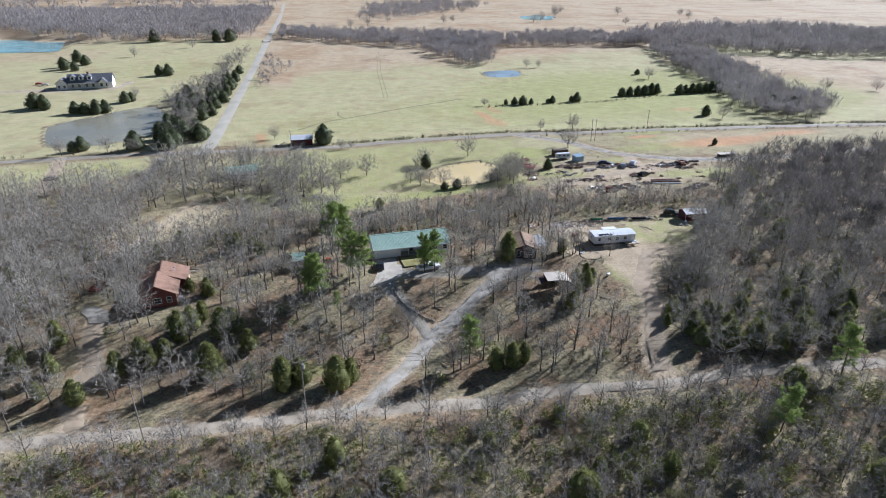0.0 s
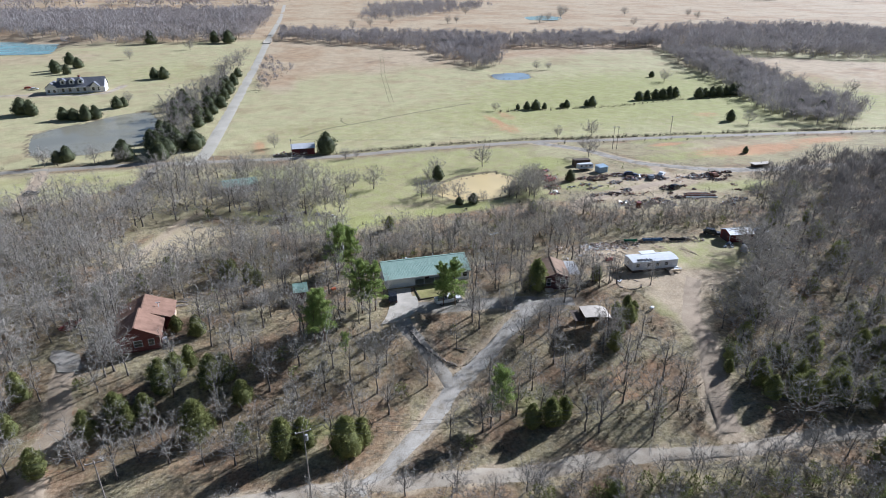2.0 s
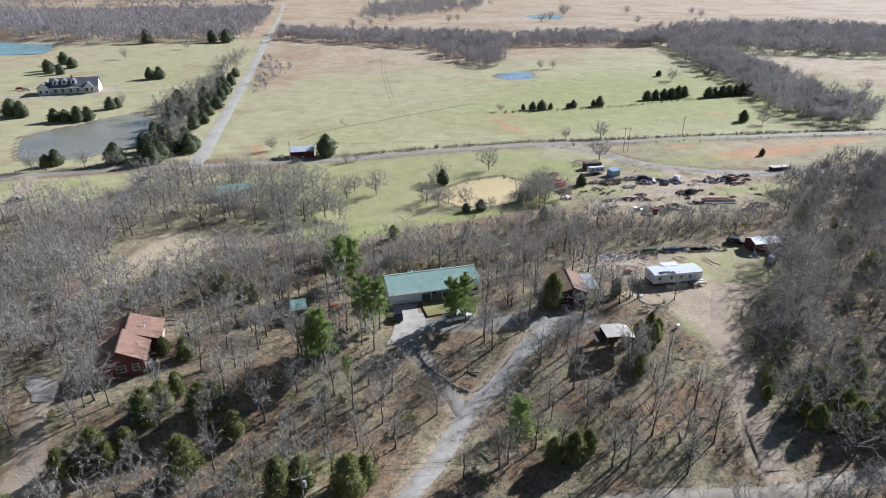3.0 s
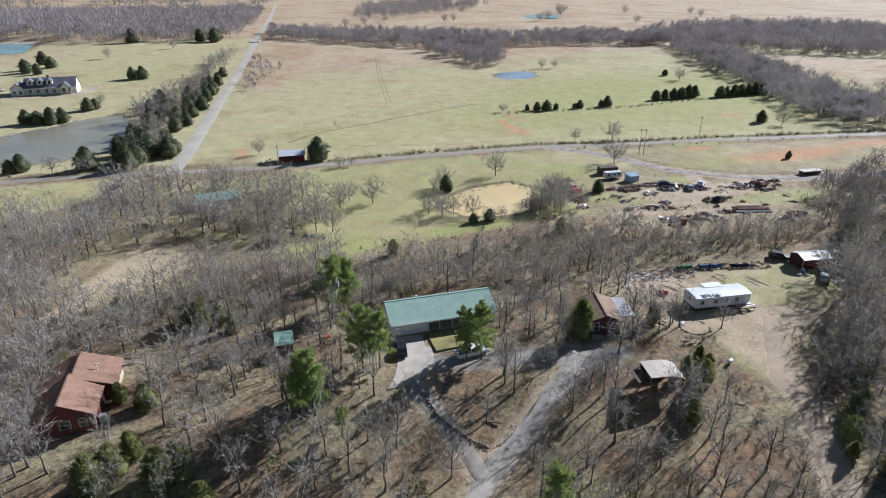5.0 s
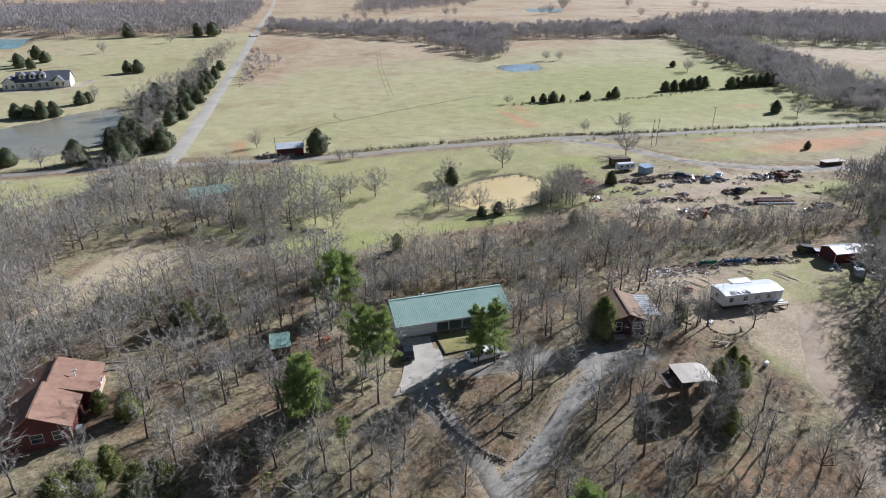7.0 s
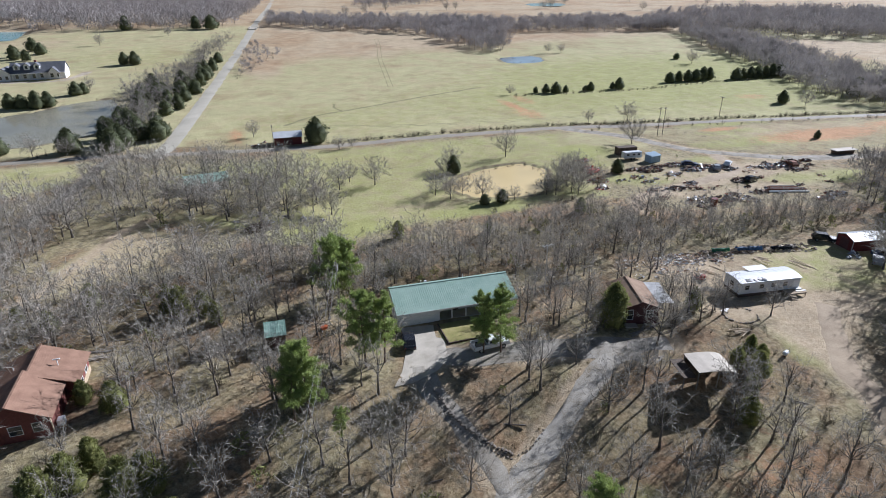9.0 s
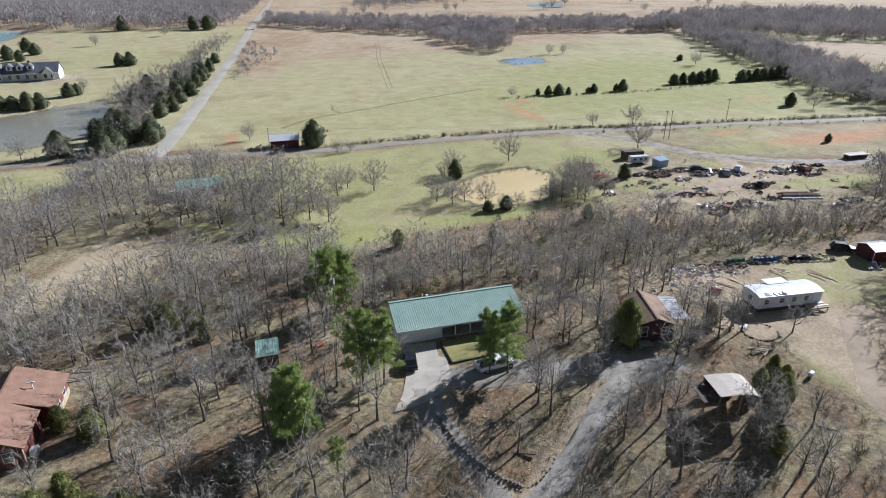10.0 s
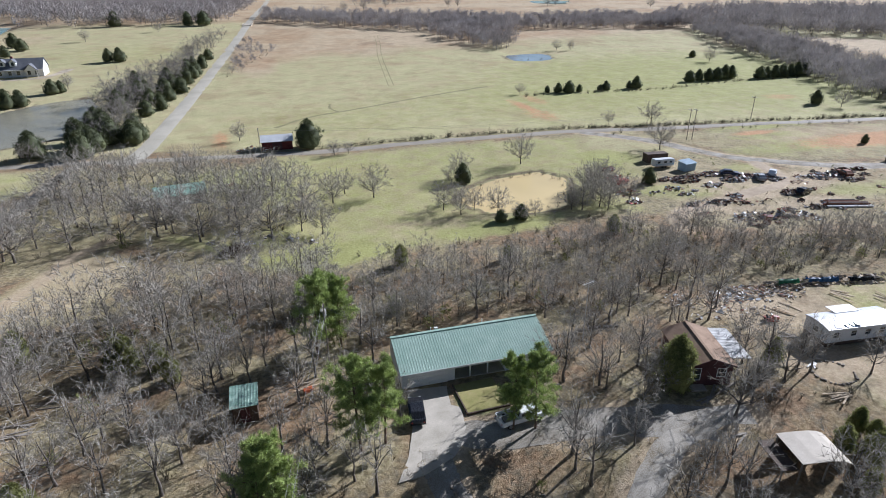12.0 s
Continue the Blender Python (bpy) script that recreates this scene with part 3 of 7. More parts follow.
    both = nd.new("ShaderNodeMath")
    both.operation = "MULTIPLY"
    ln.new(sp.outputs[0], both.inputs[0])
    ln.new(wide.outputs[0], both.inputs[1])
    hv = nd.new("ShaderNodeHueSaturation")
    ln.new(both.outputs[0], hv.inputs["Value"])
    ln.new(c, hv.inputs["Color"])
    ln.new(hv.outputs[0], b.inputs["Base Color"])
    b.inputs["Roughness"].default_value, b.inputs["Specular IOR Level"].default_value = 0.95, 0.15
    add = nd.new("ShaderNodeMath")
    ln.new(fine, add.inputs[0])
    ln.new(tiny, add.inputs[1])
    bp = nd.new("ShaderNodeBump")
    bp.inputs["Strength"].default_value, bp.inputs["Distance"].default_value = 0.7, 0.15
    ln.new(add.outputs[0], bp.inputs["Height"])
    ln.new(bp.outputs[0], b.inputs["Normal"])
    return m


M["ground"] = ground_material()
gme.materials.append(M["ground"])
ground = tagged(new("ground", gme), "rolling ground of leaf litter, winter pasture and bare dirt", "ground", kind="structure")

# ---- ponds and roads ----
for nm, poly, level, mt in PONDS:
    cx, cy = sum(p[0] for p in poly) / len(poly), sum(p[1] for p in poly) / len(poly)
    sm = smooth_line(poly + poly[:1], 4)[:-1]
    rp = random.Random(len(poly))
    ring = [(x + (x - cx) / math.hypot(x - cx, y - cy) * 1.0 + rp.uniform(-0.3, 0.3), y + (y - cy) / math.hypot(x - cx, y - cy) * 1.0 + rp.uniform(-0.3, 0.3)) for x, y in sm]
    bm = bmesh.new()
    bm.faces.new([bm.verts.new((x, y, level)) for x, y in ring])
    bmesh.ops.triangulate(bm, faces=bm.faces)
    bmesh.ops.recalc_face_normals(bm, faces=bm.faces)
    for f in bm.faces:
        if f.normal.z < 0:
            f.normal_flip()
    label = {"sky_blue_water": "small farm pond with still water, the sky's blue put into its colour", "pond_water": "brown farm pond with still, sky-reflecting water", "mud_water": "muddy tan pond with shallow still water", "lake_water": "pale blue-green open lake water"}[mt]
    tagged(part(nm, bm, mt), label, "pond", kind="structure")


def ribbon(nm):
    pts, width, mt = ROADS[nm]
    line = LINES[nm]
    rr = random.Random(nm)
    n, k = len(line), 7
    P = np.array(line)
    T = np.gradient(P, axis=0)
    T /= np.linalg.norm(T, axis=1)[:, None]
    N = np.stack([-T[:, 1], T[:, 0]], 1)
    rough = 0.12 if "asphalt" in mt else 0.38
    def wander():
        w = [rr.uniform(-1, 1) for _ in range(n + 8)]
        return [rough * (sum(w[i:i + 8]) / 3.0 + 0.35 * w[i]) for i in range(n)]

    jl, jr = wander(), wander()
    V, F = [], []
    for j in range(k):
        u = j / (k - 1) * 2 - 1
        off = u * width / 2 + np.array([jl[i] if j == 0 else jr[i] if j == k - 1 else 0 for i in range(n)])
        Q = P + N * off[:, None]
        crown = (0.07 if "asphalt" in mt else 0.05) * (1 - u * u) + (0.045 if abs(u) < 0.99 else 0.004)
        if mt in ("gravel", "dirt", "gravel_dark", "gravel_pale"):
            crown -= 0.035 * math.exp(-((abs(u) - 0.5) / 0.16) ** 2)
        V.append(np.column_stack([Q, terrain(Q[:, 0], Q[:, 1]) + crown]))
    V = np.concatenate(V)
    for j in range(k - 1):
        for i in range(n - 1):
            a = j * n + i
            F.append((a, a + 1, a + n + 1, a + n))
    me = bpy.data.meshes.new(nm)
    me.from_pydata(V.tolist(), [], F)
    me.polygons.foreach_set("use_smooth", [True] * len(me.polygons))
    me.materials.append(M[mt])
    me.flip_normals()
    names = {"asphalt": "weathered grey chip-seal country road", "asphalt_pale": "straight pale chip-seal country road", "gravel": "pale gravel lane with worn wheel tracks", "gravel_pale": "pale grey gravel driveway through the yard", "gravel_dark": "grey gravel driveway through bare woods", "dirt": "rutted tan dirt track"}
    return tagged(new(nm, me), names[mt], "road", kind="structure")


for nm in ROADS:
    ribbon(nm)

# ---- trees ----
class Tris:
    """Collects triangles."""
    def __init__(self):
        self.v, self.f, self.n = [], [], 0

    def add(self, v, f):
        self.v.append(np.asarray(v, float))
        self.f.append(np.asarray(f, int) + self.n)
        self.n += len(v)

    def arrays(self):
        return np.concatenate(self.v), np.concatenate(self.f)


def unit(a):
    return a / max(1e-9, np.linalg.norm(a))


def frame_of(d):
    s = unit(np.cross(d, (0.31, 0.2, 0.93) if abs(d[2]) < 0.9 else (1, 0, 0)))
    return s, np.cross(d, s)


def tube(T, pts, radii, n=5):
    """A tapered tube along points, ending in a tip."""
    pts = [np.asarray(p, float) for p in pts]
    V, F = [], []
    for i, p in enumerate(pts[:-1]):
        s, u = frame_of(unit(pts[i + 1] - p))
        for k in range(n):
            a = 2 * math.pi * k / n
            V.append(p + (s * math.cos(a) + u * math.sin(a)) * radii[i])
    V.append(pts[-1])
    m = len(pts) - 1
    for i in range(m - 1):
        for k in range(n):
            a, b = i * n + k, i * n + (k + 1) % n
            F += [(a, b, b + n), (a, b + n, a + n)]
    for k in range(n):
        F.append(((m - 1) * n + k, (m - 1) * n + (k + 1) % n, m * n))
    T.add(V, F)


def blade(T, p, d, length, width, rng):
    s = unit(np.cross(d, rng.normal(size=3)))
    T.add([p - s * width / 2, p + s * width / 2, p + d * length], [(0, 1, 2)])


def bare_tree(seed, h=9.0, spread=0.34, limbs=12, subs=6, twigs=9, tw=0.045, low=0.28, mid=0.64, sides=3, limb_bark=True, stem=1.0):
    """Trunk and rounded leafless crown of a winter tree."""
    g = np.random.RandomState(seed)
    TT, CT = Tris(), Tris()
    lean, r0 = g.normal(0, 0.04, 2), (0.0135 * h + 0.04) * stem
    n = 6
    tp = []
    for i in range(n + 1):
        u = i / n
        tp.append(np.array([lean[0] * h * u + g.normal(0, 0.06) * (i > 0), lean[1] * h * u + g.normal(0, 0.06) * (i > 0), h * 0.86 * u - 0.15 * (i == 0)]))
    tube(TT, tp, [r0 * (1.35 if i == 0 else 1) * (1 - 0.88 * i / n) for i in range(n + 1)], 6)
    rx, rz, cz = spread * h, (1 - mid) * h, mid * h
    lobes = g.uniform(0.75, 1.15, 8)
    for i in range(limbs):
        az = i * 2.4 + g.uniform(-0.4, 0.4)
        ph = math.asin(np.clip(-0.45 + 1.42 * (i + 0.5) / limbs + g.normal(0, 0.08), -0.6, 0.98))
        rl = lobes[int(az * 8 / 6.2832) % 8]
        e = np.array([tp[3][0] + math.cos(az) * math.cos(ph) * rx * rl, tp[3][1] + math.sin(az) * math.cos(ph) * rx * rl, cz + math.sin(ph) * rz * g.uniform(0.85, 1.05)])
        u = np.clip((e[2] / h - 0.30) * 0.85 + g.uniform(-0.04, 0.04), low, 0.97)
        k = min(n - 1, int(u * n))
        p = tp[k] + (tp[k + 1] - tp[k]) * (u * n - k)
        L = np.linalg.norm(e - p)
        bow = np.array([0, 0, -0.10 * L])
        lp = [p + (e - p) * q + bow * math.sin(math.pi * q) + g.normal(0, 0.045 * L, 3) * (0 < q < 1) for q in (0, 0.35, 0.7, 1)]
        lr = max(0.02, r0 * (1 - 0.75 * u) * 0.5)
        tube(TT if limb_bark else CT, lp, [lr, lr * 0.75, lr * 0.45, 0], sides)
        for j in range(subs):
            w = 0.25 + 0.75 * (j + g.uniform(0, 0.9)) / subs
            kk = min(2, int(w * 3))
            q0 = lp[kk] + (lp[kk + 1] - lp[kk]) * (w * 3 - kk)
            sdv = unit(unit(lp[kk + 1] - lp[kk]) + g.normal(0, 0.75, 3) + np.array([0, 0, 0.05]))
            sl = L * g.uniform(0.28, 0.46)
            q1 = q0 + sdv * sl
            s, uu = frame_of(sdv)
            rb = max(0.017, lr * 0.42)
            CT.add([q0 + s * rb, q0 - s * rb * 0.5 + uu * rb * 0.86, q0 - s * rb * 0.5 - uu * rb * 0.86, q1], [(0, 1, 3), (1, 2, 3), (2, 0, 3)])
            x = g.uniform(0.15, 1.0, twigs)[:, None]
            td = sdv + g.normal(0, 0.72, (twigs, 3)) + np.array([0, 0, 0.06])
            td /= np.linalg.norm(td, axis=1)[:, None]
            sv = np.cross(td, g.normal(size=(twigs, 3)))
            sv /= np.linalg.norm(sv, axis=1)[:, None]
            b0 = q0 + (q1 - q0) * x
            ln_ = (sl * g.uniform(0.4, 0.85, twigs))[:, None]
            CT.add(np.stack([b0 - sv * tw / 2, b0 + sv * tw / 2, b0 + td * ln_], 1).reshape(-1, 3), np.arange(twigs * 3).reshape(-1, 3))
    return TT.arrays(), CT.arrays()


def far_tree(seed, h=9.0, spread=0.36, blades=70, tw=0.3, mid=0.6):
    """A bare tree for the distance: a trunk, and a rounded crown of forked sprays."""
    g = np.random.RandomState(seed)
    TT, CT = Tris(), Tris()
    tube(TT, [np.array([0, 0, -0.2]), np.array([g.normal(0, 0.1), g.normal(0, 0.1), h * 0.4]), np.array([0, 0, h * 0.75])], [0.11, 0.08, 0], 3)
    puffs = [(g.normal(0, 0.42 * spread * h, 2), mid * h + g.uniform(-0.45, 0.5) * (1 - mid) * h, g.uniform(0.42, 0.7)) for _ in range(6)] + [(np.zeros(2), mid * h, 0.85)]
    for i in range(blades):
        c2, cz, k = puffs[i % 7]
        o = unit(g.normal(size=3) + np.array([0, 0, 0.3]))
        r = k * g.uniform(0.45, 1.0)
        e = np.array([c2[0] + o[0] * spread * h * r, c2[1] + o[1] * spread * h * r, cz + o[2] * (1 - mid) * h * r])
        d = unit(0.7 * o + g.normal(0, 0.4, 3) + np.array([0, 0, 0.55]))
        L, w = h * g.uniform(0.12, 0.24), tw * g.uniform(0.4, 0.8)
        s = unit(np.cross(d, g.normal(size=3)))
        CT.add([e - s * w - d * L * 0.5, e + s * w - d * L * 0.5, e + d * L * 0.5], [(0, 1, 2)])
    return TT.arrays(), CT.arrays()


def needle_burst(T, p, size, count, g, wide=0.3, up=0.3):
    d = g.normal(size=(count, 3)) + np.array([0, 0, up])
    d /= np.linalg.norm(d, axis=1)[:, None]
    s = np.cross(d, g.normal(size=(count, 3)))
    s /= np.linalg.norm(s, axis=1)[:, None]
    L = size * g.uniform(0.6, 1.2, count)[:, None]
    b = p + d * L * 0.15 + g.normal(0, size * 0.22, (count, 3))
    V = np.stack([b - s * L * wide / 2, b + s * L * wide / 2, b + d * L], 1).reshape(-1, 3)
    T.add(V, np.arange(count * 3).reshape(-1, 3))


def pine_tree(seed, h=14.0, low=0.4, width=0.25, branches=30):
    """A pine whose needle tufts gather in flat sprays along uneven boughs, with gaps between them."""
    g = np.random.RandomState(seed)
    TT, CT = Tris(), Tris()
    lean = g.normal(0, 0.025, 2)
    tp = [np.array([lean[0] * h * u, lean[1] * h * u, h * u * 0.97 - 0.2 * (u == 0)]) for u in np.linspace(0, 1, 7)]
    r0 = 0.012 * h + 0.05
    tube(TT, tp, [r0 * (1 - 0.9 * u) for u in np.linspace(0, 1, 7)], 7)
    for i in range(branches):
        v = (i + g.uniform(0, 0.8)) / branches
        if g.uniform() < 0.12 and v < 0.8:
            continue
        u = low + (0.96 - low) * v
        p = np.array([lean[0] * h * u, lean[1] * h * u, h * u])
        az, el = i * 2.4 + g.uniform(-0.6, 0.6), radians(-12 + 62 * v + g.uniform(-12, 12))
        L = h * width * max(0.34, math.sin(math.pi * min(1, 0.28 + 0.62 * v)) ** 0.7) * g.uniform(0.55, 1.25)
        d = np.array([math.cos(az) * math.cos(el), math.sin(az) * math.cos(el), math.sin(el)])
        side = unit(np.cross(d, (0, 0, 1)))
        mid = p + d * L * 0.5 + np.array([0, 0, -0.06 * L])
        tube(TT, [p, mid, p + d * L], [r0 * 0.25, r0 * 0.15, 0], 3)
        for j in range(12):
            w = 0.26 + 0.76 * (j + g.uniform(0, 1)) / 12
            c = p + d * L * w + side * g.normal(0, 0.24) * L * (1.15 - 0.5 * w) + np.array([0, 0, g.uniform(-0.05, 0.18)])
            needle_burst(CT, c, 0.5 * g.uniform(0.75, 1.3), 52, g, 0.16, 0.5)
    for k in range(4):
        needle_burst(CT, tp[-1] + g.normal(0, 0.3, 3) - np.array([0, 0, 0.2 * k]), 0.55, 40, g, 0.2, 0.5)
    return TT.arrays(), CT.arrays()


def cedar_tree(seed, h=6.0, width=0.3, clumps=210, base=0.06, size=0.075):
    g = np.random.RandomState(seed)
    TT, CT = Tris(), Tris()
    tube(TT, [np.array([0, 0, -0.2]), np.array([0.03, 0, h * 0.45]), np.array([0, 0.03, h * 0.93])], [0.02 * h, 0.012 * h, 0], 6)
    lobes = g.uniform(0.72, 1.15, (9, 4))
    rows, V, F = 6, [], []
    for q in range(rows):
        u = 0.04 + 0.9 * q / (rows - 1)
        for k in range(9):
            R = 0.84 * h * width * (1 - u ** 2.4) ** 0.75 * min(1, 0.8 + 1.2 * u) * lobes[k][min(3, int(u * 4))] * g.uniform(0.85, 1.1)
            V.append((math.cos(k * 0.698 + 0.35) * R, math.sin(k * 0.698 + 0.35) * R, h * (base + (0.93 - base) * u)))
    for q in range(rows - 1):
        for k in range(9):
            a, b = q * 9 + k, q * 9 + (k + 1) % 9
            F += [(a, b, b + 9), (a, b + 9, a + 9)]
    CT.add(V, F)
    for i in range(clumps):
        u = g.uniform(0, 1) ** 0.9
        az = g.uniform(0, 2 * math.pi)
        prof = (1 - u ** 2.4) ** 0.75 * min(1, 0.8 + 1.2 * u)
        R = h * width * prof * lobes[int(az / (2 * math.pi) * 9) % 9][min(3, int(u * 4))] * math.sqrt(g.uniform(0.35, 1.05))
        p = np.array([math.cos(az) * R, math.sin(az) * R, h * (base + (0.97 - base) * u)])
        needle_burst(CT, p, size * h * g.uniform(0.65, 1.2), 13, g, 0.3, 0.5)
    return TT.arrays(), CT.arrays()


def shrub(seed, h=1.8, stems=20, twigs=3, tw=0.04):
    g = np.random.RandomState(seed)
    T = Tris()
    for i in range(stems):
        az, el = g.uniform(0, 6.28), radians(g.uniform(35, 85))
        d = np.array([math.cos(az) * math.cos(el), math.sin(az) * math.cos(el), math.sin(el)])
        p, L = np.array([g.normal(0, 0.2), g.normal(0, 0.2), -0.05]), h * g.uniform(0.5, 1.05)
        blade(T, p, d, L, tw * 1.4, g)
        for _ in range(twigs):
            blade(T, p + d * L * g.uniform(0.3, 0.9), unit(d + g.normal(0, 0.6, 3)), L * g.uniform(0.25, 0.5), tw, g)
    return T.arrays()


def leafy_shrub(seed, h=1.6, clumps=22):
    g = np.random.RandomState(seed)
    T = Tris()
    for i in range(clumps):
        a, r, z = g.uniform(0, 6.28), h * 0.55 * math.sqrt(g.uniform(0, 1)), g.uniform(0.1, 1)
        needle_burst(T, np.array([math.cos(a) * r * (1.1 - 0.6 * z), math.sin(a) * r * (1.1 - 0.6 * z), h * z * 0.8]), 0.3 * h * 0.6, 7, g, 0.4, 0.6)
    return T.arrays()


def scatter(poly, spacing, rng, keep=1.0, avoid=True):
    """Jittered places inside a polygon, off the roads, ponds, houses and clearings."""
    xs, ys = [p[0] for p in poly], [p[1] for p in poly]
    ax, ay = np.meshgrid(np.arange(min(xs), max(xs), spacing), np.arange(min(ys), max(ys), spacing))
    ax = ax.ravel() + rng.uniform(-0.48, 0.48, ax.size) * spacing
    ay = ay.ravel() + rng.uniform(-0.48, 0.48, ay.size) * spacing
    ok = (sdist(poly, ax, ay) < 0) & (rng.uniform(0, 1, ax.size) < keep)
    ax, ay = ax[ok], ay[ok]
    if avoid and len(ax):
        ok = np.ones(len(ax), bool)
        for k, v in ROADS.items():
            ok &= ldist(COARSE[k], ax, ay) > v[1] / 2 + 0.9
        for q in OPEN_AREAS:
            ok &= sdist(q, ax, ay) > 0
        for _, q, _, _ in PONDS:
            ok &= sdist(q, ax, ay) > 1.0
        ax, ay = ax[ok], ay[ok]
    return list(zip(ax.tolist(), ay.tolist()))


def rect(cx, cy, w, d, rz=0.0, m=0.0):
    c, s = math.cos(radians(rz)), math.sin(radians(rz))
    return [(cx + a * c - b * s, cy + a * s + b * c) for a, b in ((-w / 2 - m, -d / 2 - m), (w / 2 + m, -d / 2 - m), (w / 2 + m, d / 2 + m), (-w / 2 - m, d / 2 + m))]


OPEN_AREAS = [
    rect(20.2, 104.2, 20, 11, -2, 1.5), [(7.5, 84), (17, 84), (28, 86.5), (27, 100), (10, 101)],
    rect(-36.3, 96, 10, 15, 0, 1.0), [(-55, 97), (-43, 93), (-42, 84), (-50, 84)],
    rect(-7.5, 101, 3.4, 3.4, 0, 0.8), rect(46.6, 93.2, 8.5, 10, -11, 0.6), rect(47.8, 76.2, 6.5, 5, -11, 0.6),
    rect(55, 77.5, 9, 8, -11), rect(-8.5, 145.5, 11, 9), TRAILER_YARD, SCRAPYARD, rect(102.6, 98.6, 8, 6, -7, 1), rect(3.2, 220.5, 10, 8, 0, 1), rect(-20, 180, 12, 8, 10, 1),
    [(-8, 138), (8, 134), (64, 142), (78, 150), (80, 178), (96, 205), (14, 207), (16, 172)], GLADE,
]


def gather(protos, places, rng, smin, smax, sink=0.0):
    """Joins copies of prototypes, turned and scaled, standing on the ground."""
    V, F, I, n = [], [], [], 0
    P = np.array(places)
    Z = terrain(P[:, 0], P[:, 1])
    for (x, y), z in zip(places, Z):
        v, f, idx = protos[rng.randint(len(protos))]
        s, a = rng.uniform(smin, smax), rng.uniform(0, 2 * math.pi)
        c, sn = math.cos(a) * s, math.sin(a) * s
        sz = s * rng.uniform(0.9, 1.15)
        V.append(np.stack([v[:, 0] * c - v[:, 1] * sn + x, v[:, 0] * sn + v[:, 1] * c + y, v[:, 2] * sz + z - sink], 1))
        F.append(f + n)
        I.append(idx)
        n += len(v)
    return np.concatenate(V), np.concatenate(F), np.concatenate(I)


def joined(a):
    """Trunk and crown of one tree as one set of arrays, the trunk's faces marked."""
    (v0, f0), (v1, f1) = a
    return np.concatenate([v0, v1]), np.concatenate([f0, f1 + len(v0)]), np.concatenate([np.ones(len(f0), int), np.zeros(len(f1), int)])


def whole(a):
    return a[0], a[1], np.zeros(len(a[1]), int)


def stuff(name, protos, places, rng, smin, smax, mat, label, category):
    if not places:
        return
    v, f, idx = gather(protos, places, rng, smin, smax)
    tagged(new(name, tri_mesh(name, v, f, [mat, "bark"], idx)), label, category, kind="stuff")


def tree_proto(name, gen, bark, leaf, label, category, group):
    """The first tree of a kind, waiting to be copied: its meshes and tags."""
    (tv, tf), (cv, cf) = gen
    return name, tri_mesh("trunk", tv, tf, bark), tri_mesh("crown", cv, cf, leaf), label, category, group


def plant(pr, x, y, scale, rz):
    name, t, c, label, category, group = pr
    m = Matrix.Translation((x, y, H(x, y))) @ pose(0, 0, 0, 0, 0, rz)
    e = thing(name, m, label, category, group)
    e.scale = (scale, scale, scale)
    part_mesh("trunk", t, e)
    part_mesh("crown", c, e)
    return e


OAKS = [tree_proto("bare_tree", bare_tree(10 + i, 8.6, 0.33 + 0.03 * (i % 3), 13, 6, 8, 0.05, 0.26, 0.62), "bark", "twig", "leafless grey-brown hardwood tree standing in leaf litter", "tree", "bare trees of the yard woods") for i in range(7)]
SLIM = [tree_proto("bare_tree", bare_tree(40 + i, 9.0, 0.19 + 0.02 * i, 10, 5, 7, 0.045, 0.4, 0.68), "bark", "twig", "slender leafless tree casting a long shadow", "tree", "bare trees of the yard woods") for i in range(5)]
SPREAD = [tree_proto("bare_tree", bare_tree(60 + i, 8.0, 0.46, 17, 8, 10, 0.06, 0.22, 0.58), "bark", "twig", "broad leafless oak with a spreading crown", "tree", "spreading oaks") for i in range(3)]
PINES = [tree_proto("pine_tree", pine_tree(80 + i, 14, 0.29 + 0.04 * (i % 3)), "pine_bark", "needles", "tall green pine with a tufted crown", "pine tree", "green pines") for i in range(4)]
CEDARS = [tree_proto("cedar_tree", cedar_tree(90 + i, 6.0, 0.32 + 0.035 * i, 330, 0.05, 0.07), "pine_bark", "cedar_leaf", "olive-green juniper with a dense crown down to the ground", "juniper", "olive junipers") for i in range(4)]
DARKS = [tree_proto("cedar_tree", cedar_tree(100 + i, 5.4, 0.5 + 0.06 * i, 240, 0.03, 0.075), "pine_bark", "cedar_dark", "dark green rounded juniper in the open", "juniper", "dark junipers of the fields") for i in range(3)]

rt = np.random.RandomState(77)
# pines: place, height factor
for i, (x, y, s) in enumerate([(1.6, 109.5, 0.88), (5, 111, 0.74), (3.9, 91.2, 0.84), (6.6, 91.6, 0.74), (-6.4, 83.7, 0.72), (-4.5, 84, 0.76), (20.4, 89.2, 0.66), (22.8, 88.6, 0.72), (21.6, 90.8, 0.5),
                               (21, 59.1, 0.70), (-1.3, 79.9, 0.34), (-5.6, 85, 0.66), (59.6, 22.8, 0.62), (81, 30.9, 0.7), (3.2, 111.5, 0.66)]):
    plant(PINES[i % 4], x, y, s, rt.uniform(0, 360))
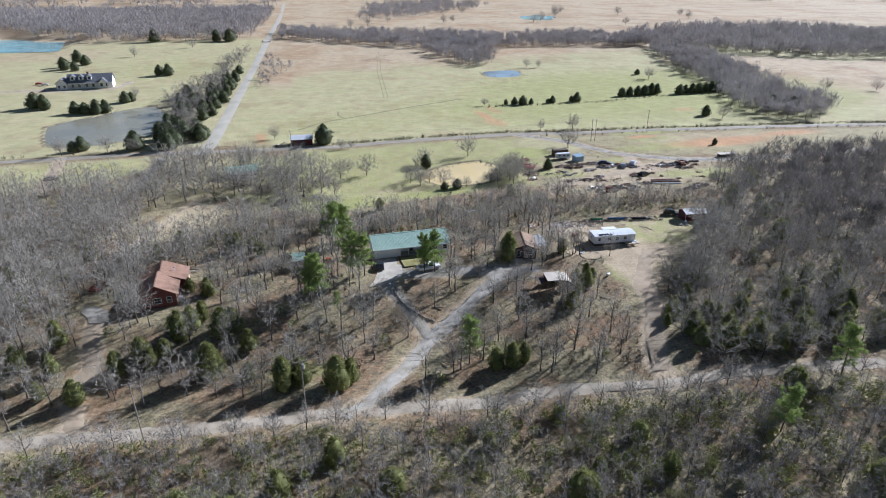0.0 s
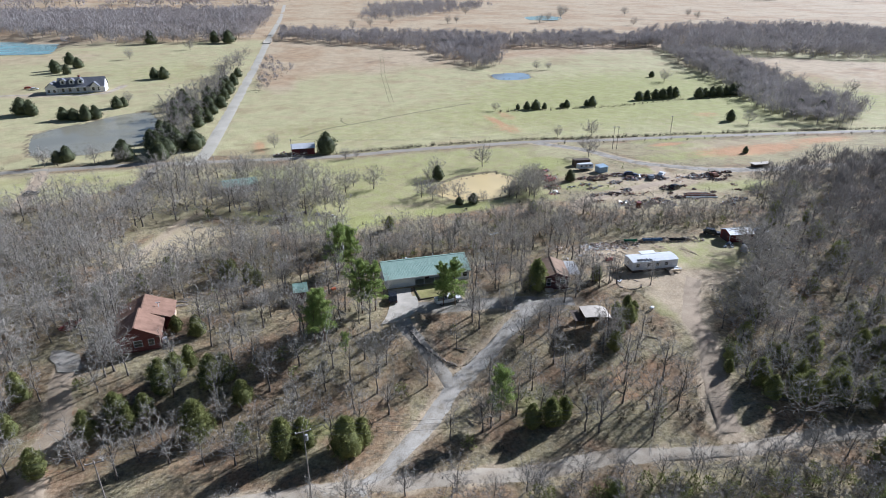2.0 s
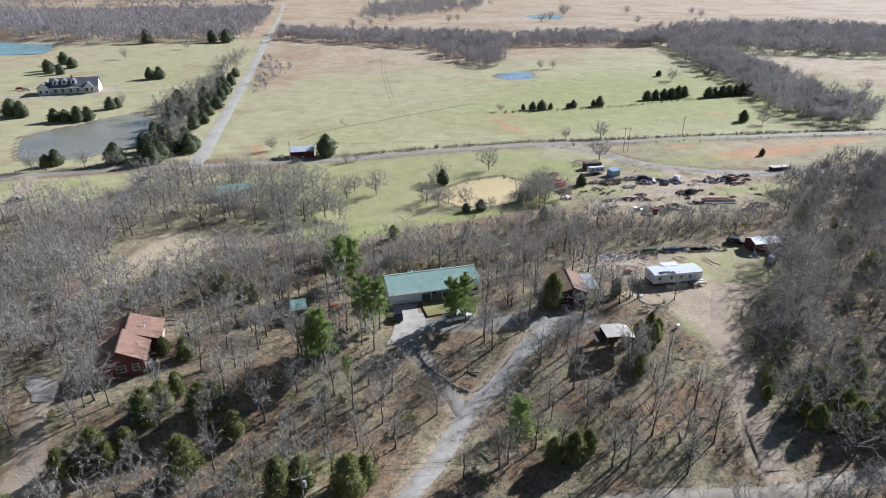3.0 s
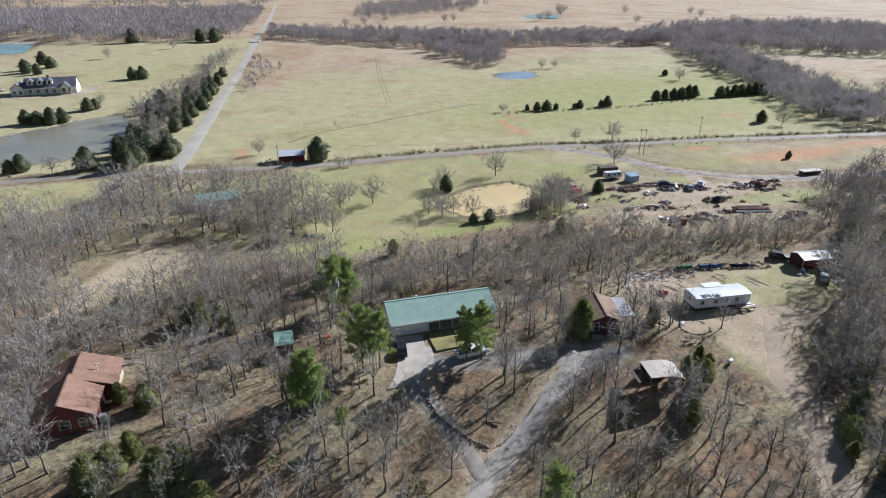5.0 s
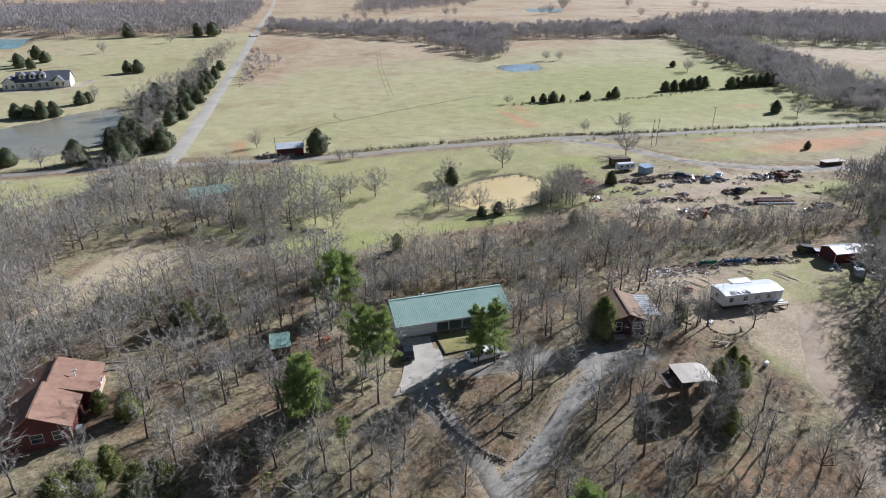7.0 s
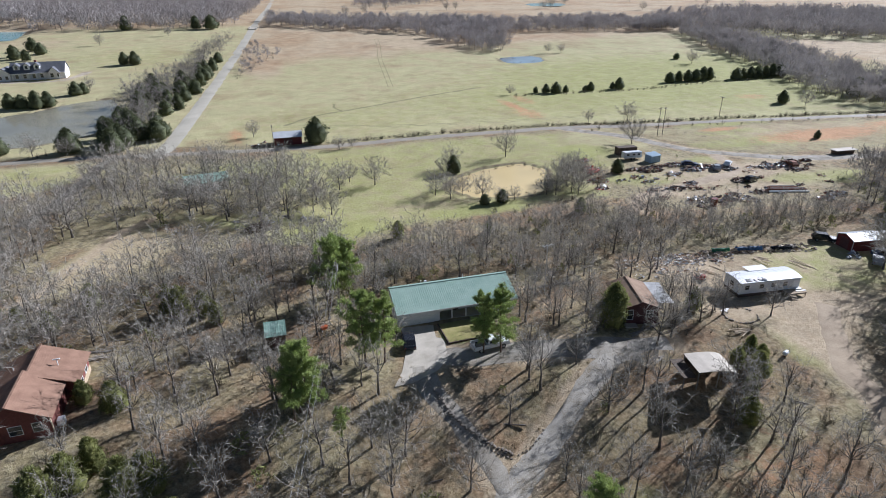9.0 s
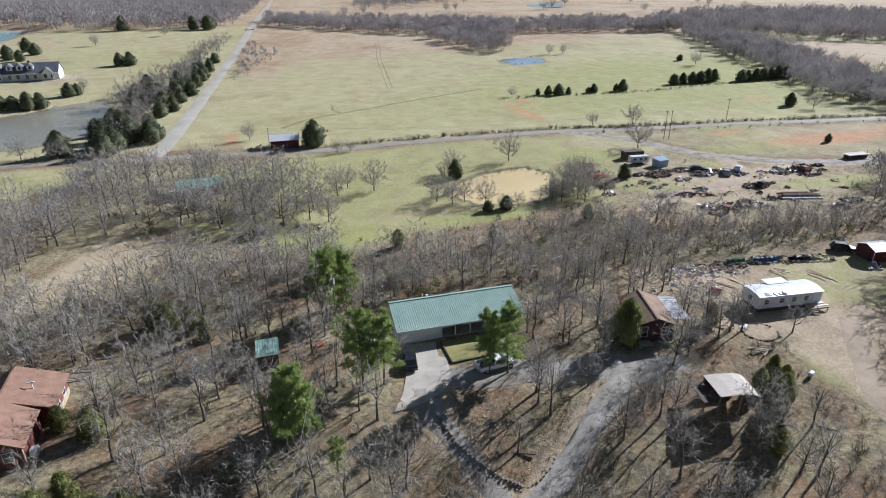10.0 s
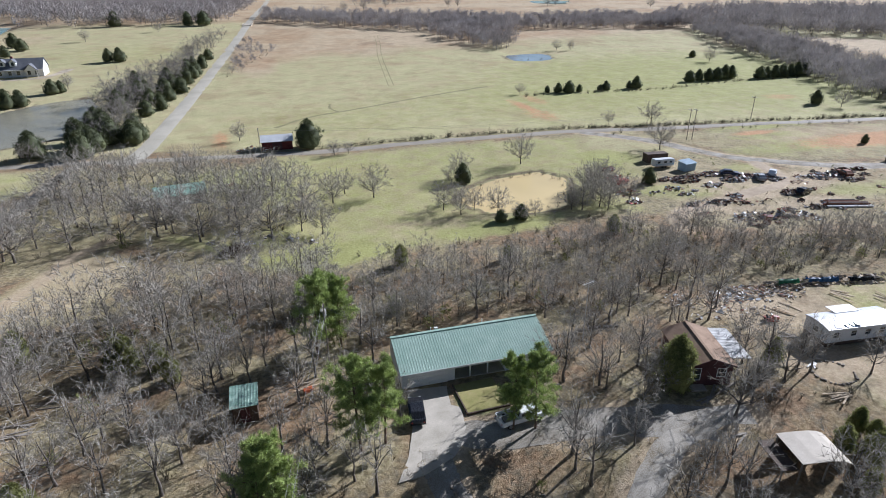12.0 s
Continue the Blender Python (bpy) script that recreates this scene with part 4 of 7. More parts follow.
# olive junipers of the near woods
for i, (x, y, s) in enumerate([(-43, 73, 0.95), (-38.9, 74.8, 1.05), (-26.8, 69.5, 1.3), (-19.7, 74.4, 0.8), (-20, 66.5, 0.7), (-13.9, 61.7, 1.25), (-10.8, 62.6, 1.0), (-4.5, 59.5, 1.2), (-1.8, 60.6, 0.9), (-32.4, 78.9, 1.2), (-24.5, 78.3, 1.15), (-22.3, 79.3, 0.9), (-54, 81.7, 1.0), (-37.1, 73.5, 0.8), (-49.1, 68, 0.9), (48, 68.3, 0.7), (56.7, 77.9, 0.6), (-35, 120, 0.9), (-31.4, 95, 0.6), (-23, 115.6, 0.8), (-48, 112, 0.7), (-64, 96, 0.8), (-56, 120, 0.8), (-70, 110, 0.8), (28.2, 55, 1.0), (31.1, 55.9, 0.8), (25.4, 56, 0.8), (-30.4, 81, 0.95),
                               (-28.2, 83.1, 0.8), (-22.8, 80.3, 0.8), (71.3, 48.3, 1.0), (64.2, 46.8, 0.9), (67.7, 52.4, 0.8), (76.4, 45.3, 1.1), (80, 48.3, 0.9), (73.9, 54.5, 0.8), (62.1, 54.5, 0.6), (42, 90, 1.3), (57.4, 76.4, 0.5), (55, 74.3, 0.7), (-21.4, 114, 0.95), (-18, 113, 0.8), (18.7, 132.7, 0.7), (61.5, 133.8, 0.75),
                               (56.5, 89.8, 0.72), (-16, 110, 0.7), (-40, 115, 0.7), (-27.5, 92.5, 0.75), (-54.2, 75.5, 0.8), (-60, 77.6, 0.9), (86.1, 59.6, 0.9), (92.3, 51.4, 1.2), (98.4, 61.6, 0.9), (82, 67.7, 0.8), (64.7, 50.4, 1.1), (68.8, 44.7, 1.2), (72.8, 42.2, 1.3), (76.9, 40.7, 1.2), (82, 41.2, 1.35), (86.1, 44.2, 1.2), (90.2, 39.1, 1.3), (95.3, 43.2, 1.25), (100.5, 47.3, 1.3), (79, 53.4, 1.1), (88.2, 51.4, 1.2), (106.6, 55.5, 1.3), (71.8, 61.6, 0.9), (102.5, 39.1, 1.2), (-55.3, 70.2, 0.7), (37, 129, 0.5), (-34.8, 75.1, 0.8), (14, 118, 0.5), (51.2, 71.6, 0.6), (53.3, 76.5, 0.6)]):
    plant(CEDARS[i % 4], x, y, s * (0.8 if x > 58 else 0.95), rt.uniform(0, 360))
# dark junipers of the fields and the pond shore
for i, (x, y, s) in enumerate([(118.6, 274, 0.45), (123.2, 272.8, 0.62), (127.6, 271.4, 0.78), (133, 272, 0.5), (146, 272, 0.62), (143.5, 272.5, 0.4), (158, 272.5, 0.5), (161, 271.5, 0.8), (195, 278.7, 0.8), (201, 279.6, 0.8), (206, 279, 0.85), (211, 279, 0.9), (216, 279.8, 1.0), (220, 280, 0.9),
                               (232.7, 275, 0.9), (237, 275.4, 0.8), (242, 275.3, 0.9), (247, 275.6, 0.95), (252, 276, 0.9), (257, 276.5, 1.0), (263, 277, 1.0), (-73.4, 417.4, 1.1), (-67.6, 416, 1.15), (-137.5, 452.5, 1.2), (-130, 446, 1.0), (-136.3, 484.9, 1.3), (-128, 470, 1.1), (-141, 462, 1.1),
                               (-62, 230, 1.2), (-44, 240, 1.3), (-46.5, 246, 1.4), (-49, 225.5, 1.2), (-124, 331, 1.3), (-119, 327, 1.2), (-101.6, 313, 0.95), (-97, 312, 0.9), (-91.5, 311, 1.15), (-88, 314, 1.0), (-81.8, 335, 0.95), (-79, 337, 0.8), (-51, 236, 1.35), (-47.5, 232, 1.2), (-54, 245, 1.2), (-37.7, 238, 1.15), (-36.5, 243, 0.9), (-52, 255, 1.1), (-40, 300, 1.0), (-36, 318, 1.1),
                               (-34, 330, 1.0), (-37, 341, 1.2), (-33, 352, 0.8), (-31, 374, 1.0), (-25, 401, 0.7), (-50, 262, 1.1), (-54, 272, 0.9), (-49, 287, 1.3), (-45, 312, 1.2), (-53, 322, 1.0), (-50, 340, 1.1), (-41, 262, 0.8), (-47, 300, 0.9), (-43, 315, 1.1), (-39, 280, 0.9), (-35, 290, 1.0), (-33.5, 306, 0.9), (-30, 322, 1.0), (-29, 342, 1.1), (-27, 356, 1.0), (-26, 366, 0.9), (-24, 382, 1.0), (-29, 390, 0.8), (-22, 412, 0.9), (169, 168.5, 0.42), (206, 219, 0.8), (250, 345, 0.6), (86, 157, 0.6), (12.2, 217.2, 1.25), (-30, 574, 1.7), (-42, 577, 1.6), (-95, 583, 1.7), (250, 222, 1.2), (256, 214, 1.2), (-82, 234, 0.9), (-85, 233, 0.7), (44, 172, 0.75), (47.5, 146, 0.5), (43, 146, 0.4)]):
    plant(DARKS[i % 3], x, y, s * (1.2 if x < -30 else 1.22), rt.uniform(0, 360))
# spreading oaks of the meadow, and shade trees round the mud pond
for i, (x, y, s) in enumerate([(-7.5, 137, 1.1), (21.3, 168.3, 0.95), (64, 182, 1.0), (107.8, 182.1, 1.05), (33.9, 155.8, 0.8), (12, 167.5, 0.9), (-5.5, 162.8, 0.95), (3.9, 153.4, 0.95), (7.6, 150.7, 0.85), (-28, 168.7, 1.05), (44.4, 151, 0.75), (40.2, 154, 0.6), (46.9, 145.3, 0.5), (64.1, 150, 0.95), (66.5, 147, 0.8),
                               (68, 152, 0.9), (62, 146.5, 0.7), (44.5, 176, 0.8), (41, 172, 0.6), (70, 158, 0.85), (110.8, 214, 0.6), (125.5, 211, 0.9), (209.7, 211, 0.8), (-7.2, 231.6, 0.7), (106, 274.3, 0.55), (185, 392, 0.8), (193, 389, 0.75), (247.8, 328, 1.0), (-29.8, 458, 0.9), (-78, 345, 0.8),
                               (18, 206.5, 0.55), (22, 206.8, 0.45), (-88, 228, 0.9), (-62, 226, 0.7), (-72, 229, 0.8), (60, 147.5, 0.6), (51, 146.6, 0.45), (15.5, 173, 0.7), (72, 154, 0.95), (71, 150, 0.8), (73.5, 159, 0.85), (67, 144.5, 0.7), (74, 147, 0.75), (38, 160, 0.6), (36.5, 152, 0.7), (75, 128, 0.9), (-14, 172, 0.9), (-20, 160, 1.0)]):
    plant(SPREAD[i % 3], x, y, s, rt.uniform(0, 360))

for i, (x, y, s) in enumerate([(98, 86.5, 1.5), (91.5, 77.9, 1.45), (83.8, 71.1, 1.4), (104, 94, 1.2), (76.9, 64.2, 1.3)]):
    plant(SPREAD[i % 3], x, y, s, rt.uniform(0, 360))

# single leafless trees: the yard woods between lane and houses
YARD = [(-66.6, 64.3), (-42.6, 61), (-16.5, 57.8), (-1.2, 59.9), (22.8, 51.2), (51.4, 43.2), (54.4, 61.6), (59.1, 73.4), (52.2, 82.3), (36, 100), (44, 104), (62, 108), (58, 116), (5, 118), (-26, 112), (-28, 86.2), (-42.2, 84.6), (-62.1, 86.2)]
yard_places = [p for p in scatter(YARD, 5.1, rt, 0.86)]
for i, (x, y) in enumerate(yard_places):
    slim = rt.uniform() < 0.62
    plant(SLIM[i % 5] if slim else OAKS[i % 7], x, y, rt.uniform(0.68, 1.08), rt.uniform(0, 360))
for i, (x, y) in enumerate(scatter([(38, 97), (50, 85), (61, 81.5), (64, 88), (61, 97), (64, 110), (44, 107)], 4.6, rt, 0.8)):
    plant(SLIM[i % 5] if i % 3 else OAKS[i % 7], x, y, rt.uniform(0.6, 1.0), rt.uniform(0, 360))
# named single trees by the trailer yard and the left woods
for i, (x, y, s) in enumerate([(45.2, 83.5, 1.0), (55.4, 86.6, 0.85), (96.2, 84.2, 1.15), (89, 77.9, 1.1), (81.6, 72.5, 1.0), (99, 91, 1.0), (36.5, 100.5, 0.95), (-1.5, 101.5, 0.95), (-40.6, 85, 1.1), (-25.5, 96, 0.9), (-19, 100, 0.95), (-14, 96, 0.8), (57, 91, 0.75), (67.1, 84.6, 0.7), (-12, 104.5, 0.8), (39.4, 92.2, 0.75), (40.6, 95.2, 0.8), (38.4, 96.4, 0.75), (40.2, 89.6, 0.6), (-42.6, 88.5, 0.95), (-41.5, 91.5, 0.7), (35.5, 87.4, 0.7), (29.5, 96.8, 0.9), (33.5, 93, 0.95), (24.5, 82.7, 0.9), (48.6, 84.7, 0.9), (32.5, 75.6, 0.9)]):
    plant(OAKS[i % 7], x, y, s, rt.uniform(0, 360))

# thin leafless trees leaning over the lane from its south side
lane = smooth_line([p for p in ROADS["road_gravel"][0] if -60 < p[0] < 95], 5.4)
for i, (x, y) in enumerate(lane):
    plant(OAKS[i % 7] if i % 3 else SPREAD[i % 3], x + rt.uniform(-1.5, 1.5), y - rt.uniform(2.4, 4.2), rt.uniform(0.45, 0.72), rt.uniform(0, 360))

LOD_A = [joined(bare_tree(120 + i, 8.4, 0.43, 10, 5, 11, 0.06, 0.25, 0.58, limb_bark=False, stem=0.8)) for i in range(6)]
LOD_O = [joined(bare_tree(125 + i, 7.6, 0.56, 14, 6, 9, 0.055, 0.22, 0.58, stem=1.15)) for i in range(5)]
LOD_S = [joined(bare_tree(130 + i, 7.2, 0.26 + 0.02 * i, 7, 5, 11, 0.058, 0.26, 0.56, limb_bark=False, stem=0.55)) for i in range(5)]
LOD_B = [joined(far_tree(140 + i, 8.6, 0.46, 270, 0.13, 0.53)) for i in range(5)]
LOD_C = [joined(far_tree(150 + i, 9.0, 0.5, 190, 0.24, 0.5)) for i in range(5)]
CEDAR_LO = [joined(cedar_tree(160 + i, 5.4, 0.42 + 0.06 * i, 110, 0.04, 0.09)) for i in range(4)]
SHRUBS = [whole(shrub(170 + i)) for i in range(5)]
LEAFY = [whole(leafy_shrub(180 + i)) for i in range(4)]

W_LEFT = [(-95.9, 71.8), (-66.4, 68.4), (-60.1, 86.2), (-42.1, 86.2), (-28, 112), (4, 119), (6, 134), (-12, 134), (-30, 128), (-46, 126), (-50, 140), (-128, 160)]
W_LEFT2 = [(-128, 160), (-50, 140), (-48, 150), (-54, 185), (-62, 186), (-138, 182)]
W_LEFT3 = [(-50, 140), (-42, 156), (-28, 156), (-20, 146), (-6, 150), (2, 152), (10, 170), (2, 186), (-12, 194), (-42, 206), (-52, 200), (-54, 185)]
W_BELT = [(4, 113), (30, 112), (40, 108), (60, 113), (80, 109), (104, 108), (122, 112), (118, 120), (100, 122), (76, 127), (64, 135), (50, 132), (34, 129.5), (18, 131), (6, 128)]
W_RIGHT = [(58.5, 41.2), (62.1, 51.4), (66.2, 59.1), (71.8, 68.2), (76.5, 72.5), (88.8, 78.8), (101.1, 86), (111, 96), (122, 112), (134, 126), (150, 128), (127, 53.4), (108.6, 24.8), (94.3, 34)]
W_RIGHT_FAR = [(134, 126), (152, 138), (172, 147), (235, 146), (124, 52), (150, 128)]
W_FRONT = [(-108, 61.6), (-48.1, 54.5), (-8.8, 48), (23.9, 42.5), (56.5, 33.5), (92.3, 26.9), (102.5, 20.7), (90.2, -5.9), (61.6, 0.3), (6.4, 18.5), (-64.4, 38.1), (-97.1, 51.2), (-118.9, 59.9)]
stuff("bare_woods_west", LOD_A, scatter(W_LEFT, 3.9, rt, 0.92), rt, 0.72, 1.15, "twig", "dense grey-brown leafless woodland", "woodland")
stuff("bare_woods_road", LOD_A, scatter(W_LEFT2, 4.6, rt, 0.9), rt, 0.75, 1.15, "twig", "grey-brown leafless woodland", "woodland")
stuff("open_oak_wood", LOD_O, scatter(W_LEFT3, 6.2, rt, 0.85), rt, 0.85, 1.3, "twig", "open wood of spreading leafless oaks", "woodland")
stuff("bare_thicket_belt", LOD_S, scatter(W_BELT, 2.5, rt, 0.92), rt, 0.42, 0.85, "twig", "belt of thin leafless saplings", "woodland")
stuff("bare_woods_east", LOD_A, scatter(W_RIGHT, 7.4, rt, 0.95), rt, 0.8, 1.2, "twig_dark", "dense grey-brown leafless woodland", "woodland")
stuff("pale_woods_east", LOD_A, scatter(W_RIGHT, 7.4, rt, 0.95), rt, 0.7, 1.15, "twig", "pale leafless trees standing in the darker wood", "woodland")
stuff("bare_woods_ridge", LOD_B, scatter(W_RIGHT_FAR, 5.0, rt, 0.95), rt, 0.8, 1.2, "twig_dark", "dense grey-brown leafless woodland", "woodland")
stuff("bare_woods_front", LOD_S, scatter(W_FRONT, 3.4, rt, 0.92), rt, 0.55, 0.95, "twig_dark", "thick leafless scrub wood beside the lane", "woodland")
for i, (poly, sp, kp, gr) in enumerate([(W_LEFT, 3.4, 0.6, 0.12), (W_LEFT2, 3.4, 0.7, 0.05), (W_LEFT3, 4.2, 0.55, 0.08), (W_BELT, 2.4, 0.8, 0.1), (W_RIGHT, 3.2, 0.8, 0.3), (W_FRONT, 1.8, 0.97, 0.5), (YARD, 3.6, 0.5, 0.12)]):
    pl = scatter(poly, sp, rt, kp)
    cut = int(len(pl) * gr)
    rt.shuffle(pl)
    pl = [tuple(q) for q in pl]
    stuff("leafy_undergrowth", LEAFY, pl[:cut], rt, 0.7, 1.75, "brush_green", "olive evergreen undergrowth", "undergrowth")
    stuff("bare_undergrowth", SHRUBS, pl[cut:], rt, 0.5, 1.3, "brush", "leafless brown undergrowth", "undergrowth")
# evergreens inside the dense woods
stuff("junipers_in_woods", CEDAR_LO, scatter(W_RIGHT, 9.0, rt, 0.62) + scatter(W_FRONT, 9, rt, 0.5) + scatter(W_LEFT, 22, rt, 0.4), rt, 0.45, 0.95, "cedar_leaf", "olive junipers among leafless trees", "undergrowth")

# far woods
for x, y, sc in [(215, 700, 1.3), (230, 712, 1.1), (330, 690, 1.2), (345, 700, 1.5), (395, 760, 1.6), (440, 850, 1.6), (455, 860, 1.4), (300, 880, 1.4), (520, 800, 1.5), (600, 760, 1.3), (120, 690, 1.1), (95, 660, 1.2), (150, 720, 1.0), (430, 640, 1.2), (560, 690, 1.4), (-100, 500, 1.0), (-60, 540, 1.0), (330, 260, 1.0), (360, 250, 0.9)]:
    plant(SPREAD[int(x) % 3], x, y, sc, x)
FOREST_NW = [(-420, 690), (-237, 690), (-191, 620), (-126, 582), (-78, 576), (-31, 573), (-10, 600), (4, 730), (30, 1000), (-480, 1000)]
CREEK = [(14, 580), (72, 536), (131, 492), (196, 487), (254, 484), (305, 474), (350, 466), (356, 520), (297, 556), (229, 545), (164, 580), (86, 600), (22, 650)]
CLUMP = [(124, 472), (134, 438), (148, 397), (170, 420), (190, 470), (200, 530), (162, 530)]
FOREST_E = [(305, 474), (346, 466), (374, 428), (420, 402), (477, 365), (700, 330), (800, 460), (650, 500), (590, 555), (488, 570), (380, 540)]
BELT_E = [(340, 470), (294, 362), (267, 292), (237, 234), (232, 202), (250, 190), (284, 214), (292, 245), (318, 296), (350, 371), (364, 430)]
SHORE = [(-52, 226), (-38, 236), (-36, 299), (-27, 388), (-13, 495), (-18, 500), (-37, 389), (-46, 355), (-57, 330), (-57, 306), (-52, 262)]
FAR_MID = [(124, 770), (185, 785), (413, 1062), (341, 1190), (186, 1062)]
FAR_BACK = [(-700, 1010), (30, 1010), (40, 1240), (120, 1420), (400, 1500), (900, 1300), (1500, 1050), (2200, 1500), (1500, 1900), (-1200, 1900)]
stuff("forest_northwest", LOD_C, scatter(FOREST_NW, 10.5, rt, 0.92), rt, 0.9, 1.7, "twig_hazed", "far grey leafless forest", "woodland")
stuff("creek_trees", LOD_B, scatter(CREEK, 5.6, rt, 0.88), rt, 0.7, 1.3, "twig_hazed", "leafless trees along a creek", "woodland")
stuff("field_clump", LOD_B, scatter(CLUMP, 5.5, rt, 0.85), rt, 0.7, 1.2, "twig_hazed", "clump of leafless trees in the pasture", "woodland")
stuff("forest_east", LOD_C, scatter(FOREST_E, 9.0, rt, 0.94), rt, 1.1, 1.65, "twig_hazed", "far grey leafless forest", "woodland")
stuff("belt_east", LOD_B, scatter(BELT_E, 5.2, rt, 0.92), rt, 0.75, 1.35, "twig_hazed", "belt of leafless trees beside the pasture", "woodland")
stuff("roadside_trees", LOD_A, scatter(SHORE, 5.6, rt, 0.66), rt, 0.7, 1.3, "twig_dark", "leafless trees between pond and road", "woodland")
stuff("far_woods", LOD_C, scatter(FAR_MID, 14, rt, 0.8), rt, 1.0, 1.6, "twig_hazed", "far grey leafless trees", "woodland")
stuff("distant_forest", LOD_C, scatter(FAR_BACK, 60, rt, 0.9), rt, 3.2, 4.4, "twig_hazed", "distant grey forest", "woodland")

# ---- buildings ----
def slope(y0, z0, y1, z1):
    """A frame on a roof plane: x along, y up the slope from the eave, z off the plane; and the slope's length."""
    d = Vector((0, y1 - y0, z1 - z0))
    u = d.normalized()
    x = Vector((1, 0, 0))
    n = x.cross(u)
    if n.z < 0:
        n = -n
    m = Matrix(((x.x, u.x, n.x, 0), (x.y, u.y, n.y, y0), (x.z, u.z, n.z, z0), (0, 0, 0, 1)))
    return m, d.length


def ribbed(x0, x1, y0, z0, y1, z1, pitch=0.32, thick=0.05, m=None):
    """A sheet-metal roof plane folded into standing ribs, in one piece."""
    mm, L = slope(y0, z0, y1, z1)
    mm = mm if m is None else m @ mm
    k = int((x1 - x0) / pitch)
    top = [(x0, thick)]
    for i in range(k):
        x = x0 + 0.06 + i * (x1 - x0 - 0.12) / (k - 1)
        top += [(x - 0.045, thick), (x - 0.025, thick + 0.02), (x + 0.025, thick + 0.02), (x + 0.045, thick)]
    top.append((x1, thick))
    bm = bmesh.new()
    rows = []
    for u in (0, L):
        rows.append(([bm.verts.new(mm @ Vector((x, u, n))) for x, n in top], [bm.verts.new(mm @ Vector((x, u, 0))) for x, n in top]))
    (ta, ba), (tb, bb) = rows
    for i in range(len(top) - 1):
        bm.faces.new((ta[i], ta[i + 1], tb[i + 1], tb[i]))
        bm.faces.new((ba[i + 1], ba[i], bb[i], bb[i + 1]))
        bm.faces.new((ba[i], ba[i + 1], ta[i + 1], ta[i]))
        bm.faces.new((bb[i + 1], bb[i], tb[i], tb[i + 1]))
    bm.faces.new((ba[0], ta[0], tb[0], bb[0]))
    bm.faces.new((ta[-1], ba[-1], bb[-1], tb[-1]))
    bmesh.ops.recalc_face_normals(bm, faces=bm.faces)
    return bm


def plain_roof(x0, x1, y0, z0, y1, z1, thick=0.09, courses=0.0):
    """A roof plane; with courses, laid in overlapping rows."""
    m, L = slope(y0, z0, y1, z1)
    bm = box(bmesh.new(), x0, x1, 0, L, 0, thick, m)
    if courses:
        k = int(L / courses)
        for i in range(k):
            a = i * L / k
            vs = [bm.verts.new(m @ Vector(p)) for p in ((x0, a, thick + 0.035), (x1, a, thick + 0.035), (x1, a + L / k, thick + 0.006), (x0, a + L / k, thick + 0.006), (x0, a, thick), (x1, a, thick))]
            bm.faces.new(vs[:4])
            bm.faces.new((vs[4], vs[5], vs[1], vs[0]))
    return bm


def siding(x0, x1, y, z0, z1, face=-1, step=0.2, axis="x"):
    """Lapped boards on a wall face, as one mesh."""
    bm = bmesh.new()
    k = max(1, int((z1 - z0) / step))
    for i in range(k):
        a, b = z0 + i * (z1 - z0) / k, z0 + (i + 1) * (z1 - z0) / k
        o = y + face * 0.035
        pts = [(x0, o, a), (x1, o, a), (x1, y + face * 0.008, b), (x0, y + face * 0.008, b)]
        low = [(x0, y, a), (x1, y, a)]
        if axis == "y":
            pts, low = [(q[1], q[0], q[2]) for q in pts], [(q[1], q[0], q[2]) for q in low]
        vs = [bm.verts.new(q) for q in pts + low]
        bm.faces.new(vs[:4])
        bm.faces.new((vs[4], vs[5], vs[1], vs[0]))
    bmesh.ops.recalc_face_normals(bm, faces=bm.faces)
    return bm


def add_window(parent, m, w=1.0, h=1.2, frame_mat="white_trim", bars=1):
    """A framed window set on a wall; m: its sill's middle, facing -y."""
    t = 0.07
    bm = bmesh.new()
    for b in ((-w / 2 - t, w / 2 + t, -0.05, 0.02, -t, 0), (-w / 2 - t, w / 2 + t, -0.05, 0.02, h, h + t), (-w / 2 - t, -w / 2, -0.05, 0.02, 0, h), (w / 2, w / 2 + t, -0.05, 0.02, 0, h)):
        box(bm, *b, m)
    for i in range(bars):
        z = h * (i + 1) / (bars + 1)
        box(bm, -w / 2, w / 2, -0.04, 0.0, z - 0.025, z + 0.025, m)
    wn_ = part("window", bm, frame_mat, parent, "white-framed window")
    part("pane", box(bmesh.new(), -w / 2, w / 2, -0.025, 0.015, 0, h, m), "glass", wn_, "dark reflecting glass")
    return wn_


# green-roofed ranch house, ridge along x
hs = thing("ranch_house", pose(20.25, 104.5, H(20, 104), 0, 0, -2), "long white ranch house with a ribbed green metal roof and porch", "house")
X0, X1, YF, YB, YP = -9.5, 9.5, -5.0, 2.3, -2.6
ZE, ZR = 2.62, 4.25
part("wall", boxes((X0, X0 + 6.6, YF, YF + 0.2, 0, 2.75), (X0, X0 + 0.2, YF + 0.2, YB, 0, 2.75), (X0 + 6.4, X0 + 6.6, YF + 0.2, YP, 0, 2.75), (X0 + 6.6, X0 + 13.2, YP, YP + 0.2, 0, 2.75), (X0 + 13.2, X0 + 13.4, YF + 0.2, YP + 0.2, 0, 2.75),
                   (X0 + 13.2, X1, YF, YF + 0.2, 0, 2.75), (X1 - 0.2, X1, YF + 0.2, YB, 0, 2.75), (X0 + 0.2, X1 - 0.2, YB - 0.2, YB, 0, 2.75)), "white_siding", hs)
